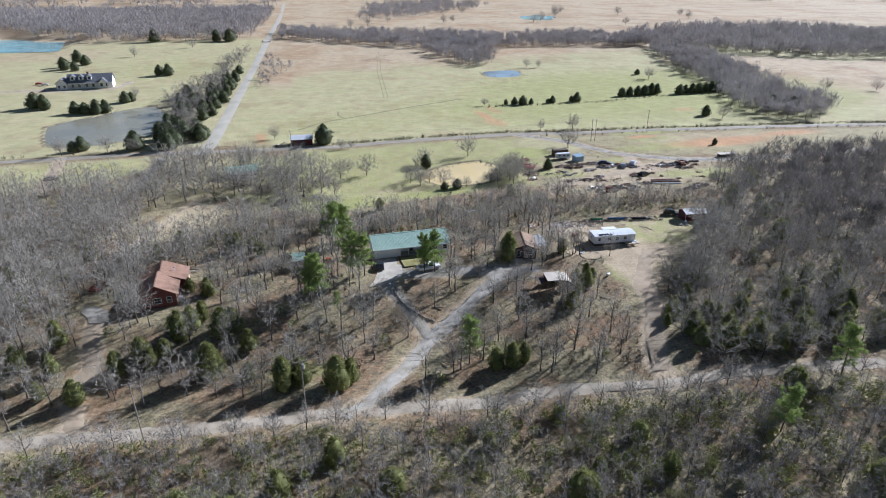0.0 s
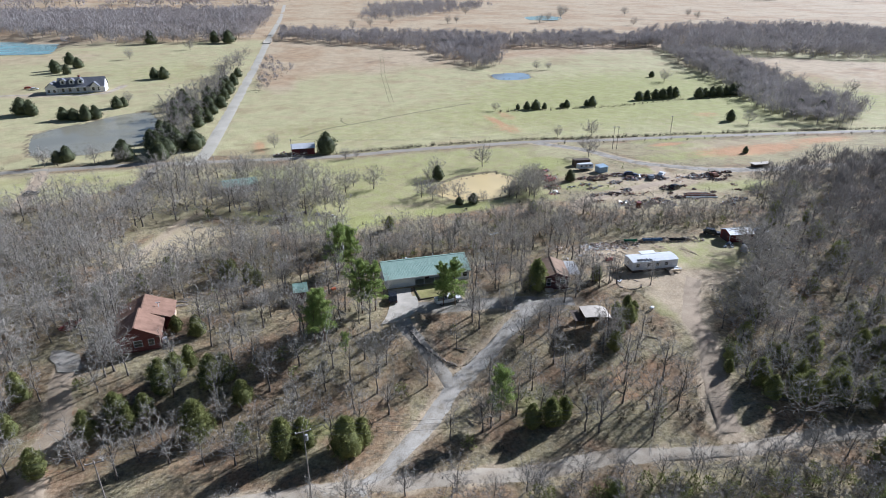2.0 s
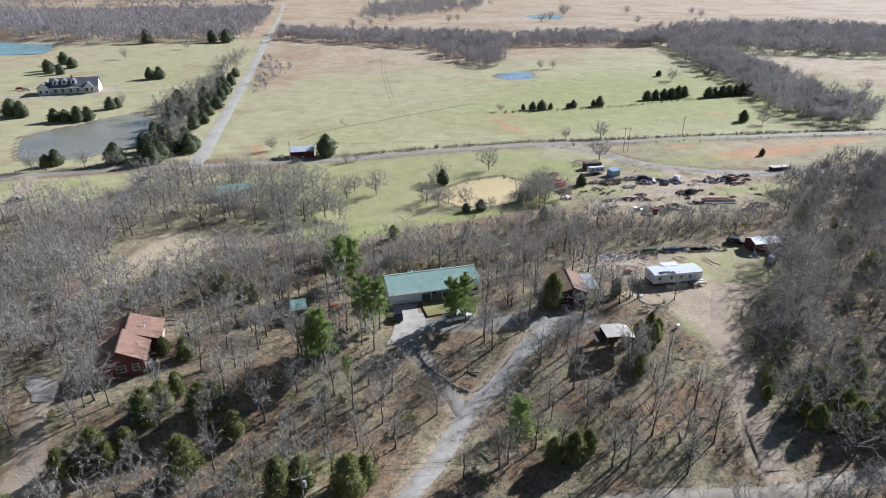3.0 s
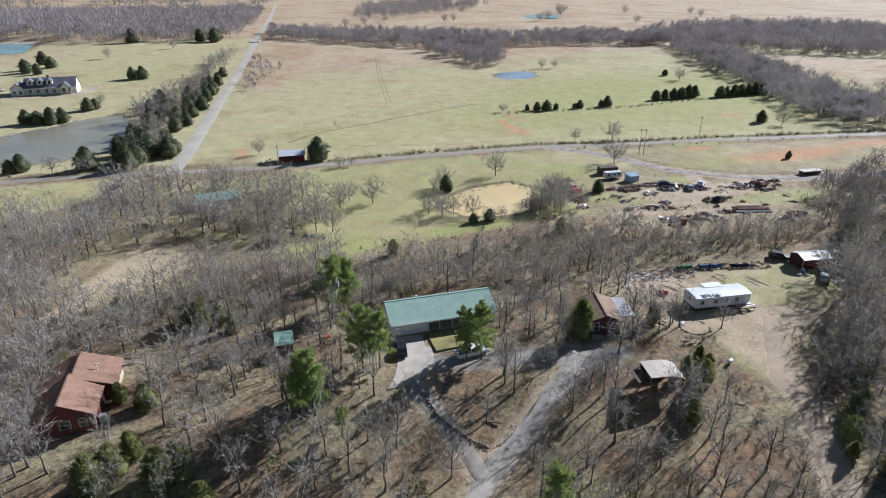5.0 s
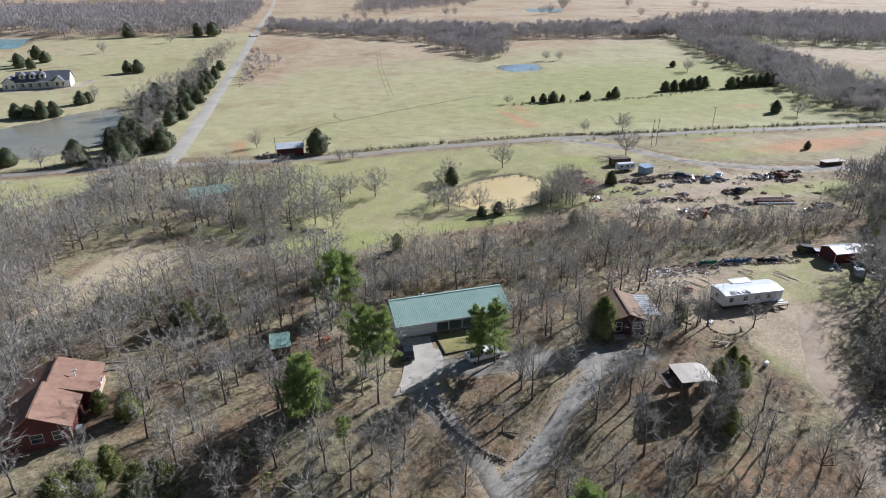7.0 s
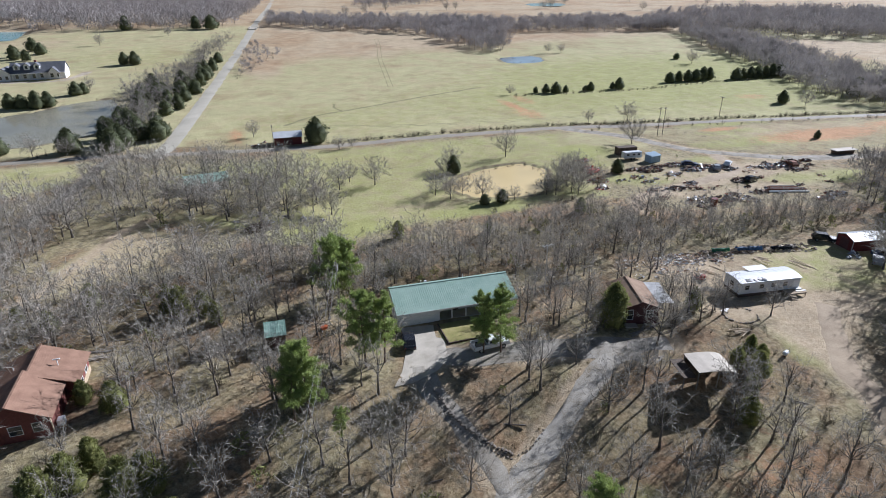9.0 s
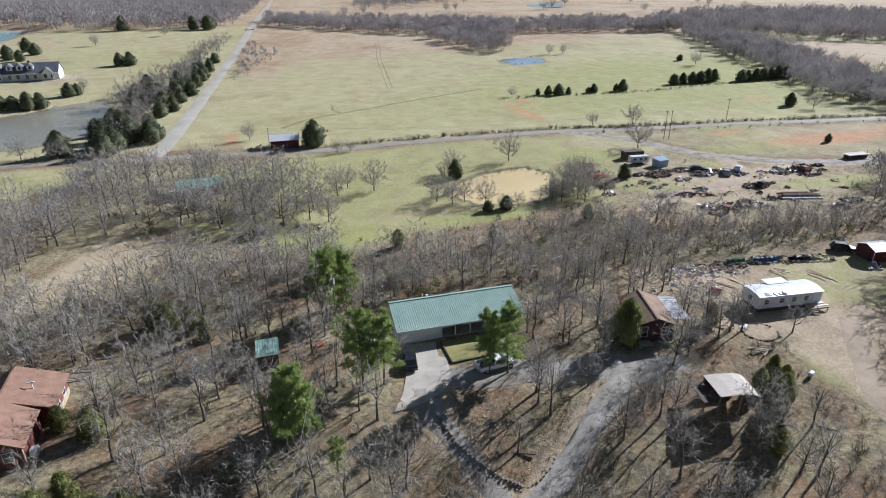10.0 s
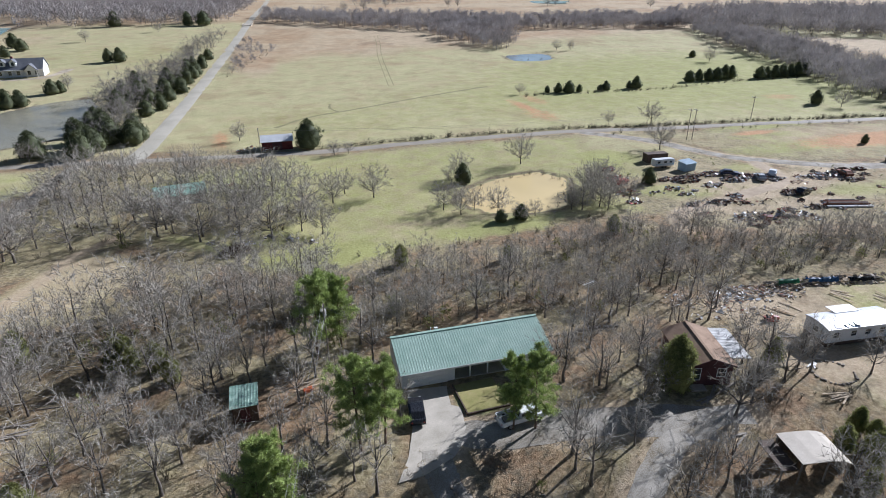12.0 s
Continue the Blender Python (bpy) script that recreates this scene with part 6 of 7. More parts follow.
def lamp_parts(parent, xf, xb, w, z):
    for s in (-1, 1):
        part("headlight", boxes((xf - 0.04, xf + 0.012, s * w * 0.36 - 0.15, s * w * 0.36 + 0.15, z, z + 0.14)), "white_trim", parent)
        part("tail_light", boxes((xb - 0.012, xb + 0.04, s * w * 0.4 - 0.09, s * w * 0.4 + 0.09, z, z + 0.18)), "car_red", parent)


def body_of(profile, half):
    bm = bmesh.new()
    prism(bm, profile, -half, half, "y")
    bmesh.ops.bevel(bm, geom=[e for e in bm.edges if e.calc_length() > 0.15], offset=0.05, segments=2, affect="EDGES")
    return bm


def pickup(x, y, rz, paint, label):
    e = thing("pickup_truck", pose(x, y, H(x, y) + 0.05, 0, 0, rz), label, "truck")
    part("body", body_of([(-2.75, 0.45), (2.65, 0.45), (2.75, 0.75), (2.65, 1.05), (1.3, 1.15), (1.2, 1.16), (-0.55, 1.16), (-0.6, 0.7), (-2.65, 0.7), (-2.7, 0.65)], 0.95), paint, e, smooth=False)
    for s in (-1, 1):
        part("bed_side", boxes((-2.72, -0.58, s * 0.95 - 0.05, s * 0.95 + 0.05, 0.66, 1.14)), paint, e)
    part("tailgate", boxes((-2.78, -2.7, -0.9, 0.9, 0.62, 1.14)), paint, e)
    part("bed_load", boxes((-2.3, -1.6, -0.6, 0.2, 0.72, 1.1), (-1.4, -0.8, -0.3, 0.6, 0.72, 1.0)), "grey_wood", e)
    part("cab", body_of([(-0.62, 1.1), (1.25, 1.1), (0.62, 1.72), (-0.45, 1.75)], 0.82), paint, e)
    part("windscreen", pris([(1.22, 1.17), (1.27, 1.19), (0.70, 1.72), (0.65, 1.70)], -0.72, 0.72, "y"), "glass", e)
    part("rear_window", pris([(-0.66, 1.2), (-0.625, 1.2), (-0.50, 1.62), (-0.55, 1.62)], -0.6, 0.6, "y"), "glass", e)
    for s in (-1, 1):
        part("side_window", pris([(-0.4, 1.2), (1.0, 1.2), (0.55, 1.62), (-0.35, 1.64)], s * 0.83 - 0.012, s * 0.83 + 0.012, "y"), "glass", e)
        for wx in (-1.75, 1.75):
            wheel(e, wx, s * 0.86, 0.38, 0.26)
    part("bumper", boxes((2.7, 2.84, -0.9, 0.9, 0.45, 0.62)), "chrome", e)
    part("bumper", boxes((-2.88, -2.79, -0.9, 0.9, 0.45, 0.6)), "chrome", e)
    lamp_parts(e, 2.74, -2.78, 1.9, 0.75)
    return e


def car(x, y, rz, paint, label, kind="car", tall=0.0):
    e = thing(kind, pose(x, y, H(x, y) + 0.04, 0, 0, rz), label, "car")
    part("body", body_of([(-2.2, 0.35), (2.15, 0.35), (2.25, 0.6), (2.1, 0.85), (1.0, 0.98), (-2.1, 1.0), (-2.25, 0.7)], 0.88), paint, e)
    part("cabin", body_of([(-1.95 - 0.1 * tall, 0.96), (1.0, 0.95), (0.35, 1.42 + 0.3 * tall), (-1.2 - 0.7 * tall, 1.45 + 0.3 * tall)], 0.74), paint, e)
    part("windscreen", pris([(0.99, 1.0), (1.04, 1.0), (0.42, 1.40 + 0.3 * tall), (0.37, 1.38 + 0.3 * tall)], -0.66, 0.66, "y"), "glass", e)
    for s in (-1, 1):
        part("side_window", pris([(-1.6, 1.02), (0.8, 1.02), (0.3, 1.36 + 0.28 * tall), (-1.2 - 0.4 * tall, 1.38 + 0.28 * tall)], s * 0.75 - 0.012, s * 0.75 + 0.012, "y"), "glass", e)
        for wx in (-1.35, 1.4):
            wheel(e, wx, s * 0.8, 0.32, 0.2)
    lamp_parts(e, 2.2, -2.22, 1.7, 0.62)
    part("bumper", boxes((2.18, 2.3, -0.8, 0.8, 0.38, 0.52)), "tyre", e)
    return e


pickup(21.8, 90.3, 4, "car_white", "white pickup truck with a loaded bed parked on gravel")
car(11.0, 95.0, 80, "car_black", "dark car parked beside the garage apron", "car")
car(99.6, 104.0, -38, "car_black", "black sport utility vehicle beside the red shed", "suv", 0.6)
car(104.0, 94.8, -20, "car_blue", "dark blue junked car with a load on its roof", "car")
car(100.5, 93.2, 40, "car_grey", "grey junked car in the yard", "car")
car(107.5, 95.5, 20, "car_black", "black junked car in the yard", "car")
car(113.0, 101.0, -30, "car_grey", "pale grey car behind the red shed", "car")
car(-49.3, 204.0, 75, "car_black", "dark car on the driveway in the woods", "car")
car(-83.0, 193.5, 10, "car_black", "dark car parked on a dirt drive", "car")
car(-140, 400, 15, "car_red", "red car parked near the country house", "car")
car(-136, 396, 5, "car_white", "white car parked near the country house", "car")

# low concrete bridge rails where the main road crosses the creek
br = thing("road_bridge", pose(3.2, 572, H(3.2, 572), 0, 0, -6.5), "pale concrete road bridge with low rails", "bridge")
part("deck", boxes((-3.4, 3.4, -11, 11, -0.4, 0.14)), "concrete", br)
for s in (-1, 1):
    part("rail", boxes((s * 3.3 - 0.12, s * 3.3 + 0.12, -11, 11, 0.65, 0.95)), "concrete", br)
    for k in range(6):
        part("rail_post", boxes((s * 3.3 - 0.14, s * 3.3 + 0.14, -10.6 + 4.2 * k - 0.15, -10.6 + 4.2 * k + 0.15, 0.1, 0.66)), "concrete", br)

# ---- poles, wires, mast ----
def utility_pole(x, y, h, rz, label, drum=False):
    e = thing("utility_pole", pose(x, y, H(x, y), 0, 0, rz), label, "utility pole", "utility poles")
    bm = bmesh.new()
    rod(bm, (0, 0, -0.3), (0, 0, h), 0.11, 0.075, 8)
    part("pole", bm, "pole_wood", e)
    a = part("crossarm", boxes((-1.1, 1.1, 0.1, 0.22, h - 0.6, h - 0.46)), "pole_wood", e)
    for ix in (-1.0, 0.0, 1.0):
        part("insulator", rods(((ix, 0.16, h - 0.46), (ix, 0.16, h - 0.28), 0.05)), "white_trim", a)
    if drum:
        part("transformer", rods(((0.32, 0, h - 1.9), (0.32, 0, h - 1.0), 0.22), n=10), "grey_metal", e)
    return e


POLES = [(-10.7, 51.9, 12.4, 5, True), (-36.6, 55.1, 11.5, 5, False), (2.9, 107.9, 9.0, 80, True), (-1.6, 206.8, 9.0, 90, False), (122.2, 188.8, 9.5, 80, False), (123.9, 188.5, 9.5, 80, False), (161.3, 204.7, 8.0, 90, False), (106.6, 31.5, 10, 5, False)]
for x, y, h, rz, d in POLES:
    utility_pole(x, y, h, rz, "weathered grey wooden utility pole with a crossarm", d)


def wires(a, b, offs, sag, r=0.016):
    """Slack wires between two points."""
    e = thing("overhead_wires", pose(0, 0, 0), "thin overhead power wires between poles", "wires", "overhead wires")
    a, b = Vector(a) + Vector((0, 0, H(a[0], a[1]))), Vector(b) + Vector((0, 0, H(b[0], b[1])))
    side = Vector((-(b - a).y, (b - a).x, 0)).normalized()
    for o in offs:
        bm = bmesh.new()
        pts = [a.lerp(b, t / 14) + side * o - Vector((0, 0, sag * 4 * (t / 14) * (1 - t / 14))) for t in range(15)]
        rings = [[bm.verts.new(p + side * (r * math.cos(a)) + Vector((0, 0, r * math.sin(a)))) for a in (0, 1.57, 3.14, 4.71)] for p in pts]
        for A, B in zip(rings, rings[1:]):
            for i in range(4):
                bm.faces.new((A[i], A[(i + 1) % 4], B[(i + 1) % 4], B[i]))
        part("wire", bm, "wire", e)


wires((-10.7, 52.1, 12.0), (-36.6, 55.3, 11.1), (-1.0, 0, 1.0), 0.5)
wires((-36.6, 55.3, 11.1), (-118.9, 68.0, 11.1), (-1.0, 1.0), 1.0)
wires((-10.7, 52.1, 12.0), (2.9, 107.9, 8.6), (-0.3, 0.3), 1.2)
wires((-10.7, 52.1, 12.0), (106.6, 31.7, 9.7), (-1.0, 0.2, 1.0), 2.2)
wires((2.9, 107.9, 8.6), (11.5, 104.8, 4.4), (0.0,), 0.4)
wires((-1.6, 206.8, 8.6), (122.2, 188.8, 9.0), (-0.9, 0.9), 1.8, 0.012)

am = thing("antenna_mast", pose(36.5, 102.2, H(36.5, 102.2), 0, 0, 15), "slim grey mast with a white aerial frame on top", "antenna")
part("mast", rods(((0, 0, -0.2), (0, 0, 9.0), 0.06)), "grey_metal", am)
part("boom", rods(((-1.1, 0, 8.9), (1.1, 0, 8.9), 0.04)), "white_trim", am)
for i in range(6):
    part("element", rods(((-1.0 + 0.4 * i, -0.9 + 0.08 * i, 8.9), (-1.0 + 0.4 * i, 0.9 - 0.08 * i, 8.9), 0.025), n=4), "white_trim", am)
part("guy_wire", rods(((0, 0, 7.5), (2.5, 1.5, 0), 0.012), n=3), "wire", am)
part("guy_wire", rods(((0, 0, 7.5), (-2.5, 1.5, 0), 0.012), n=3), "wire", am)

# ---- stone and timber edging ----
ICO = bmesh.new()
bmesh.ops.create_icosphere(ICO, subdivisions=1, radius=1.0)
STONES = []
for k in range(5):
    b2 = ICO.copy()
    rk = random.Random(k)
    for v in b2.verts:
        v.co *= rk.uniform(0.75, 1.1)
        v.co.z = max(-0.7, min(0.75, v.co.z))
    me = bpy.data.meshes.new("stone")
    b2.to_mesh(me)
    b2.free()
    me.materials.append(M["stone"])
    STONES.append(me)


def stone_row(name, line, label, category, size=0.38, step=0.5, layers=1):
    rk = random.Random(name + str(line[0]))
    cx, cy = line[0]
    e = thing(name, pose(cx, cy, H(cx, cy)), label, category)
    for layer in range(layers):
        for x, y in smooth_line(line, step):
            ob = part_mesh("stone", STONES[rk.randrange(5)], e)
            s = size * rk.uniform(0.7, 1.25)
            ob.matrix_local = Matrix.LocRotScale((x - cx + rk.uniform(-0.12, 0.12), y - cy + rk.uniform(-0.12, 0.12), H(x, y) - H(cx, cy) + s * 0.3 + layer * size * 0.7), Euler((0, 0, rk.uniform(0, 6.28))), (s * rk.uniform(0.9, 1.4), s, s * 0.75))


stone_row("stone_wall", [(11.5, 83.9), (12.9, 79.4), (15.4, 76.0), (18.2, 73.6)], "low dry stone wall along the fork in the drive", "stone wall", 0.24, 0.42, 2)
stone_row("stone_border", [(11.0, 83.6), (12.4, 79.1), (15.0, 75.5), (17.8, 73.1)], "loose fallen stones at the foot of the wall", "stones", 0.17, 0.55)
stone_row("stone_border", [(18.9, 73.4), (20.8, 74.0), (23.4, 75.6)], "loose stones along the gravel drive", "stones", 0.16, 0.6)
stone_row("stone_border", [(32, 105), (35, 104.2), (39, 104.6), (43, 104)], "dark stones and brush along the yard edge", "stones", 0.4, 0.8)
ring_pts = [(62.8 + 2.7 * math.cos(a), 86.2 + 2.3 * math.sin(a)) for a in [0.4 + 0.4 * i for i in range(15)]]
stone_row("stone_ring", ring_pts, "round stone garden ring, partly collapsed", "stone ring", 0.2, 0.45, 1)


def plank_pile(x, y, rz, n, mat, label, spread=1.2, length=2.6, up=0.05):
    rk = random.Random(int(x * 7 + y * 3))
    e = thing("plank_pile", pose(x, y, H(x, y), 0, 0, rz), label, "lumber", "lumber piles")
    for i in range(n):
        L = length * rk.uniform(0.6, 1.1)
        ob = part("plank", boxes((-L / 2, L / 2, -0.1, 0.1, 0, 0.05)), mat, e)
        ob.matrix_local = pose(rk.uniform(-0.5, 0.5), rk.uniform(-spread, spread), up + 0.055 * i * 0.5, rk.uniform(-4, 4), rk.uniform(-3, 3), rk.uniform(-22, 22))


for x, y, rz, n, mt, sp, L in [(59.7, 82.3, 8, 8, "pale_wood", 0.8, 3.2), (61.7, 88.2, 30, 4, "white_trim", 0.5, 1.6), (86.2, 97, -72, 3, "pale_wood", 1.0, 5.0), (80.5, 100.5, -65, 4, "pale_wood", 1.5, 4.0), (70, 100.2, 105, 5, "pale_wood", 2.4, 3.4), (66, 101, 100, 4, "pale_wood", 1.4, 3.0),
                               (64.5, 94.5, -40, 5, "grey_wood", 0.8, 3.0), (45.5, 87.3, 22, 3, "grey_wood", 0.2, 5.0), (43.9, 81.2, 15, 3, "grey_wood", 0.6, 3.0), (-31.5, 106, 5, 7, "grey_wood", 1.2, 4.0), (-42.5, 100, 60, 5, "grey_wood", 0.9, 3.5), (-0.5, 104, 10, 5, "pale_wood", 0.8, 3.2), (74, 118, 0, 4, "grey_wood", 0.8, 3.0), (88.5, 131.5, 15, 5, "grey_wood", 1.4, 3.0)]:
    plank_pile(x, y, rz, n, mt, "scattered weathered planks lying on the ground", sp, L)
tb = thing("timber_border", pose(42.9, 86.3, H(42.9, 86.3), 0, 0, 17), "pale landscape timbers edging the cabin yard", "timber edging")
for i in range(3):
    part("timber", boxes((i * 2.35, i * 2.35 + 2.3, -0.12, 0.12, -0.02, 0.2)), "grey_wood", tb)

# ---- scrap, rubbish, brush ----
def scrap_heap(x, y, r, h, n, mats, label, size=0.8, name="scrap_heap", category="scrap", sheets=0.35):
    """A heap of bent sheet, bars, pipes, tyres and boxes."""
    rk = random.Random(int(x * 13 + y * 17))
    bm = bmesh.new()
    for i in range(n):
        a, q = rk.uniform(0, 6.28), r * math.sqrt(rk.uniform(0, 1))
        px, py = x + math.cos(a) * q, y + math.sin(a) * q * 0.7
        top = h * (1 - (q / r) ** 1.5)
        m = Matrix.Translation((px, py, H(px, py) + rk.uniform(0.02, 0.1) + rk.uniform(0, 1) * top * 0.75)) @ pose(0, 0, 0, rk.uniform(-35, 35), rk.uniform(-35, 35), rk.uniform(0, 360)) @ Matrix.Scale(size, 4)
        k = rk.random()
        if k < sheets:
            box(bm, -rk.uniform(0.3, 0.9), rk.uniform(0.3, 0.9), -rk.uniform(0.2, 0.6), rk.uniform(0.2, 0.6), -0.02, 0.03, m)
        elif k < sheets + 0.3:
            L = rk.uniform(0.6, 1.8)
            rod(bm, m @ Vector((-L, 0, 0)), m @ Vector((L, 0, 0.0)), rk.uniform(0.03, 0.08), n=5)
        elif k < 0.85:
            s = rk.uniform(0.2, 0.55)
            box(bm, -s, s, -s * 0.7, s * 0.7, -s * 0.3, s * 0.6, m)
        else:
            rod(bm, m @ Vector((0, 0, -0.12)), m @ Vector((0, 0, 0.12)), rk.uniform(0.25, 0.45), n=9)
    me_ob = part(name, bm, mats[0])
    for extra in mats[1:]:
        me_ob.data.materials.append(M[extra])
    if len(mats) > 1:
        faces = len(me_ob.data.polygons)
        idx, cur = [], 0
        for i in range(faces):
            if i % 6 == 0:
                cur = rk.randrange(len(mats))
            idx.append(cur)
        me_ob.data.polygons.foreach_set("material_index", idx)
    return tagged(me_ob, label, category, "", "stuff")


SL = "heap of rusty scrap metal and machine parts in the yard"
for x, y, r, h, n in [(96.0, 156.5, 3.2, 1.4, 50), (92.3, 157.5, 2.4, 1.0, 34), (105.2, 157.8, 2.6, 1.3, 40), (107.4, 152.6, 3.0, 1.2, 46), (111.5, 154, 2.6, 1.4, 40), (115.6, 152.3, 2.8, 1.3, 44), (117.6, 149.4, 2.0, 0.9, 26), (129.2, 147.6, 3.2, 1.6, 50), (133.4, 148.6, 2.4, 1.3, 34), (138, 149.2, 2.8, 1.5, 44),
                      (134, 143.8, 2.2, 1.0, 30), (144, 149.6, 1.8, 1.0, 24), (112.6, 140.2, 2.4, 2.0, 46), (110.2, 131.8, 2.0, 0.9, 24), (89.4, 147.6, 1.6, 0.7, 16), (92.7, 140.6, 2.2, 0.9, 28), (99, 143, 1.8, 0.8, 20), (93, 131.8, 3.0, 0.9, 34), (97.5, 130.4, 2.8, 0.9, 30), (103, 129, 2.6, 0.8, 26), (86, 141.5, 1.4, 0.6, 12),
                      (127, 125, 2.6, 0.9, 26), (121, 122.5, 2.2, 0.8, 20), (99.8, 151, 2.2, 0.8, 22)]:
    scrap_heap(x, y, r * 1.2, h * 0.8, int(n * 2.2), ["scrap", "rust", "car_grey", "scrap"] if (int(x) % 2) else ["scrap", "rust", "dark_wood", "scrap"], SL, 0.6)
rs_ = random.Random(4)
for k in range(26):
    x, y = rs_.uniform(84, 146), rs_.uniform(126, 160)
    if sdist(SCRAPYARD, np.array([x]), np.array([y]))[0] < -2:
        scrap_heap(x, y, rs_.uniform(0.8, 2.2), rs_.uniform(0.25, 0.7), rs_.randrange(10, 26), rs_.choice([["rust", "dark_wood", "scrap"], ["rust", "car_red", "grey_wood"], ["scrap", "white_trim", "rust"], ["pale_wood", "grey_wood", "rust"]]), "small heap of rusty parts, timber and sheet metal", 0.45)
for x, y in [(90, 152), (98, 138), (104, 137), (120, 147), (124, 149), (131, 152), (84, 150), (100, 158), (141, 146), (115, 133), (103, 133), (137, 143)]:
    scrap_heap(x + rs_.uniform(-1, 1), y + rs_.uniform(-1, 1), rs_.uniform(1.2, 2.6), rs_.uniform(0.3, 0.8), rs_.randrange(14, 40), rs_.choice([["scrap", "rust", "white_trim"], ["rust", "dark_wood", "grey_wood"], ["scrap", "car_grey", "blue_metal", "rust"]]), "low scatter of scrap metal, timber and machine parts", 0.5)
for x, y, r, h, n in [(80.5, 162, 3.2, 1.3, 46), (77.2, 152.4, 3.2, 1.5, 46), (82.5, 169.5, 2.6, 1.0, 30), (75.3, 146.8, 2.0, 0.9, 22)]:
    scrap_heap(x, y, r, h, n, ["scrap", "rust", "car_red", "white_trim"], "heap of scrap with red and white pieces beside bare trees")
for x, y, r, h, n in [(106.5, 92.5, 2.8, 1.1, 34), (110.6, 92.0, 2.6, 1.0, 28), (103.0, 90.8, 2.2, 0.9, 24), (108.4, 97.8, 2.0, 1.0, 22), (112, 95.6, 2.0, 0.8, 18), (98.6, 96.8, 1.6, 0.8, 14)]:
    scrap_heap(x, y, r, h, n, ["scrap", "car_black", "car_grey", "white_trim"], "heap of car parts and junk beside the red shed")
for x, y, r, h, n in [(65.2, 106.4, 3.6, 0.4, 150), (68.6, 105.8, 3.6, 0.5, 150), (62.2, 104.2, 3.6, 0.25, 60), (58.5, 103.5, 3.6, 0.2, 46), (71.5, 103.6, 3.0, 0.3, 40), (56.5, 108, 3.4, 0.2, 36), (75.2, 104.6, 3.2, 0.3, 40), (64.5, 101, 3.0, 0.15, 26)]:
    scrap_heap(x, y, r, h, n, ["grey_wood", "rubbish", "white_trim", "rubbish", "rust", "white_trim", "pale_wood"], "scattered pale rubbish and torn sheets behind the trailer", 0.3, name="rubbish_heap", category="rubbish", sheets=0.62)
for x, y in [(77, 105.8), (81.5, 105.4), (85.5, 104.4), (89.5, 103.4), (93, 102.6), (73, 106.4)]:
    scrap_heap(x, y, 2.6, 0.8, 60, ["grey_wood", "dark_wood", "grey_wood", "pale_wood"], "long pile of split logs and brush", 0.42, name="log_pile", category="wood pile")
for x, y in [(-6, 150.5), (-2.4, 152), (1.5, 149.6), (-12.5, 153), (-8, 156), (5, 147)]:
    scrap_heap(x, y, 1.3, 0.5, 10, ["rubbish", "scrap", "white_trim"], "small scatter of junk under bare trees", 0.6, name="junk_scatter", category="rubbish")
for x, y in [(0.5, 217), (-4.0, 221.5), (-6.5, 219), (-2, 184), (-10, 188)]:
    scrap_heap(x, y, 1.6, 0.7, 14, ["scrap", "rust", "white_trim"], "junk lying beside the road", 0.6, name="junk_scatter", category="rubbish")

for x, y, rz, p in [(109, 156.2, -30, "car_blue"), (113.5, 150.8, 60, "car_grey"), (119.0, 152.6, 40, "car_white"), (114.6, 139.2, 15, "car_black"), (79.5, 158.5, 30, "car_red"), (136, 147, 75, "rust")]:
    car(x, y, rz, p, "derelict junked car among scrap metal in the yard", "junk_car")

ps = thing("pipe_stack", pose(117.2, 130.4, H(117, 130.4), 0, 0, -18), "stack of long dark and galvanised steel pipes", "pipes")
for i, (py, pz, L, mt) in enumerate([(-1.2, 0.22, 10, "white_metal"), (-0.75, 0.22, 9.6, "grey_metal"), (-0.3, 0.22, 9, "rust"), (0.2, 0.22, 10, "rust"), (0.7, 0.22, 9.4, "rust"), (1.2, 0.22, 10, "scrap"), (-0.5, 0.6, 9, "rust"), (0.0, 0.6, 8.8, "scrap"), (0.5, 0.6, 9.2, "rust"), (1.7, 0.22, 7, "rust"), (2.3, 0.22, 8, "rust"), (2.9, 0.22, 7, "scrap")]):
    part("pipe", rods(((-L / 2 + 0.3 * (i % 3), py, pz), (L / 2, py + 0.08 * (i % 2), pz), 0.2), n=8), mt, ps)
tk = thing("rusty_tank", pose(93.3, 128.0, H(93.3, 128)), "upright rust-red steel tank", "tank")
part("drum", rods(((0, 0, 0), (0, 0, 1.7), 0.75), n=16), "rust", tk)
part("lid", rods(((0, 0, 1.7), (0, 0, 1.78), 0.8), n=16), "red_paint", tk)
pt = thing("propane_tank", pose(61.5, 76.1, H(61.5, 76.1), 0, 0, 20) @ Matrix.Scale(0.65, 4), "small white propane tank on legs", "tank")
bm = bmesh.new()
bmesh.ops.create_uvsphere(bm, u_segments=12, v_segments=8, radius=0.5)
for v in bm.verts:
    v.co = Vector((v.co.x + (0.5 if v.co.x > 0 else -0.5), v.co.y, v.co.z + 0.75))
part("shell", bm, "white_metal", pt, smooth=True)
for lx in (-0.5, 0.5):
    part("leg", boxes((lx - 0.06, lx + 0.06, -0.25, 0.25, 0, 0.35)), "rust", pt)

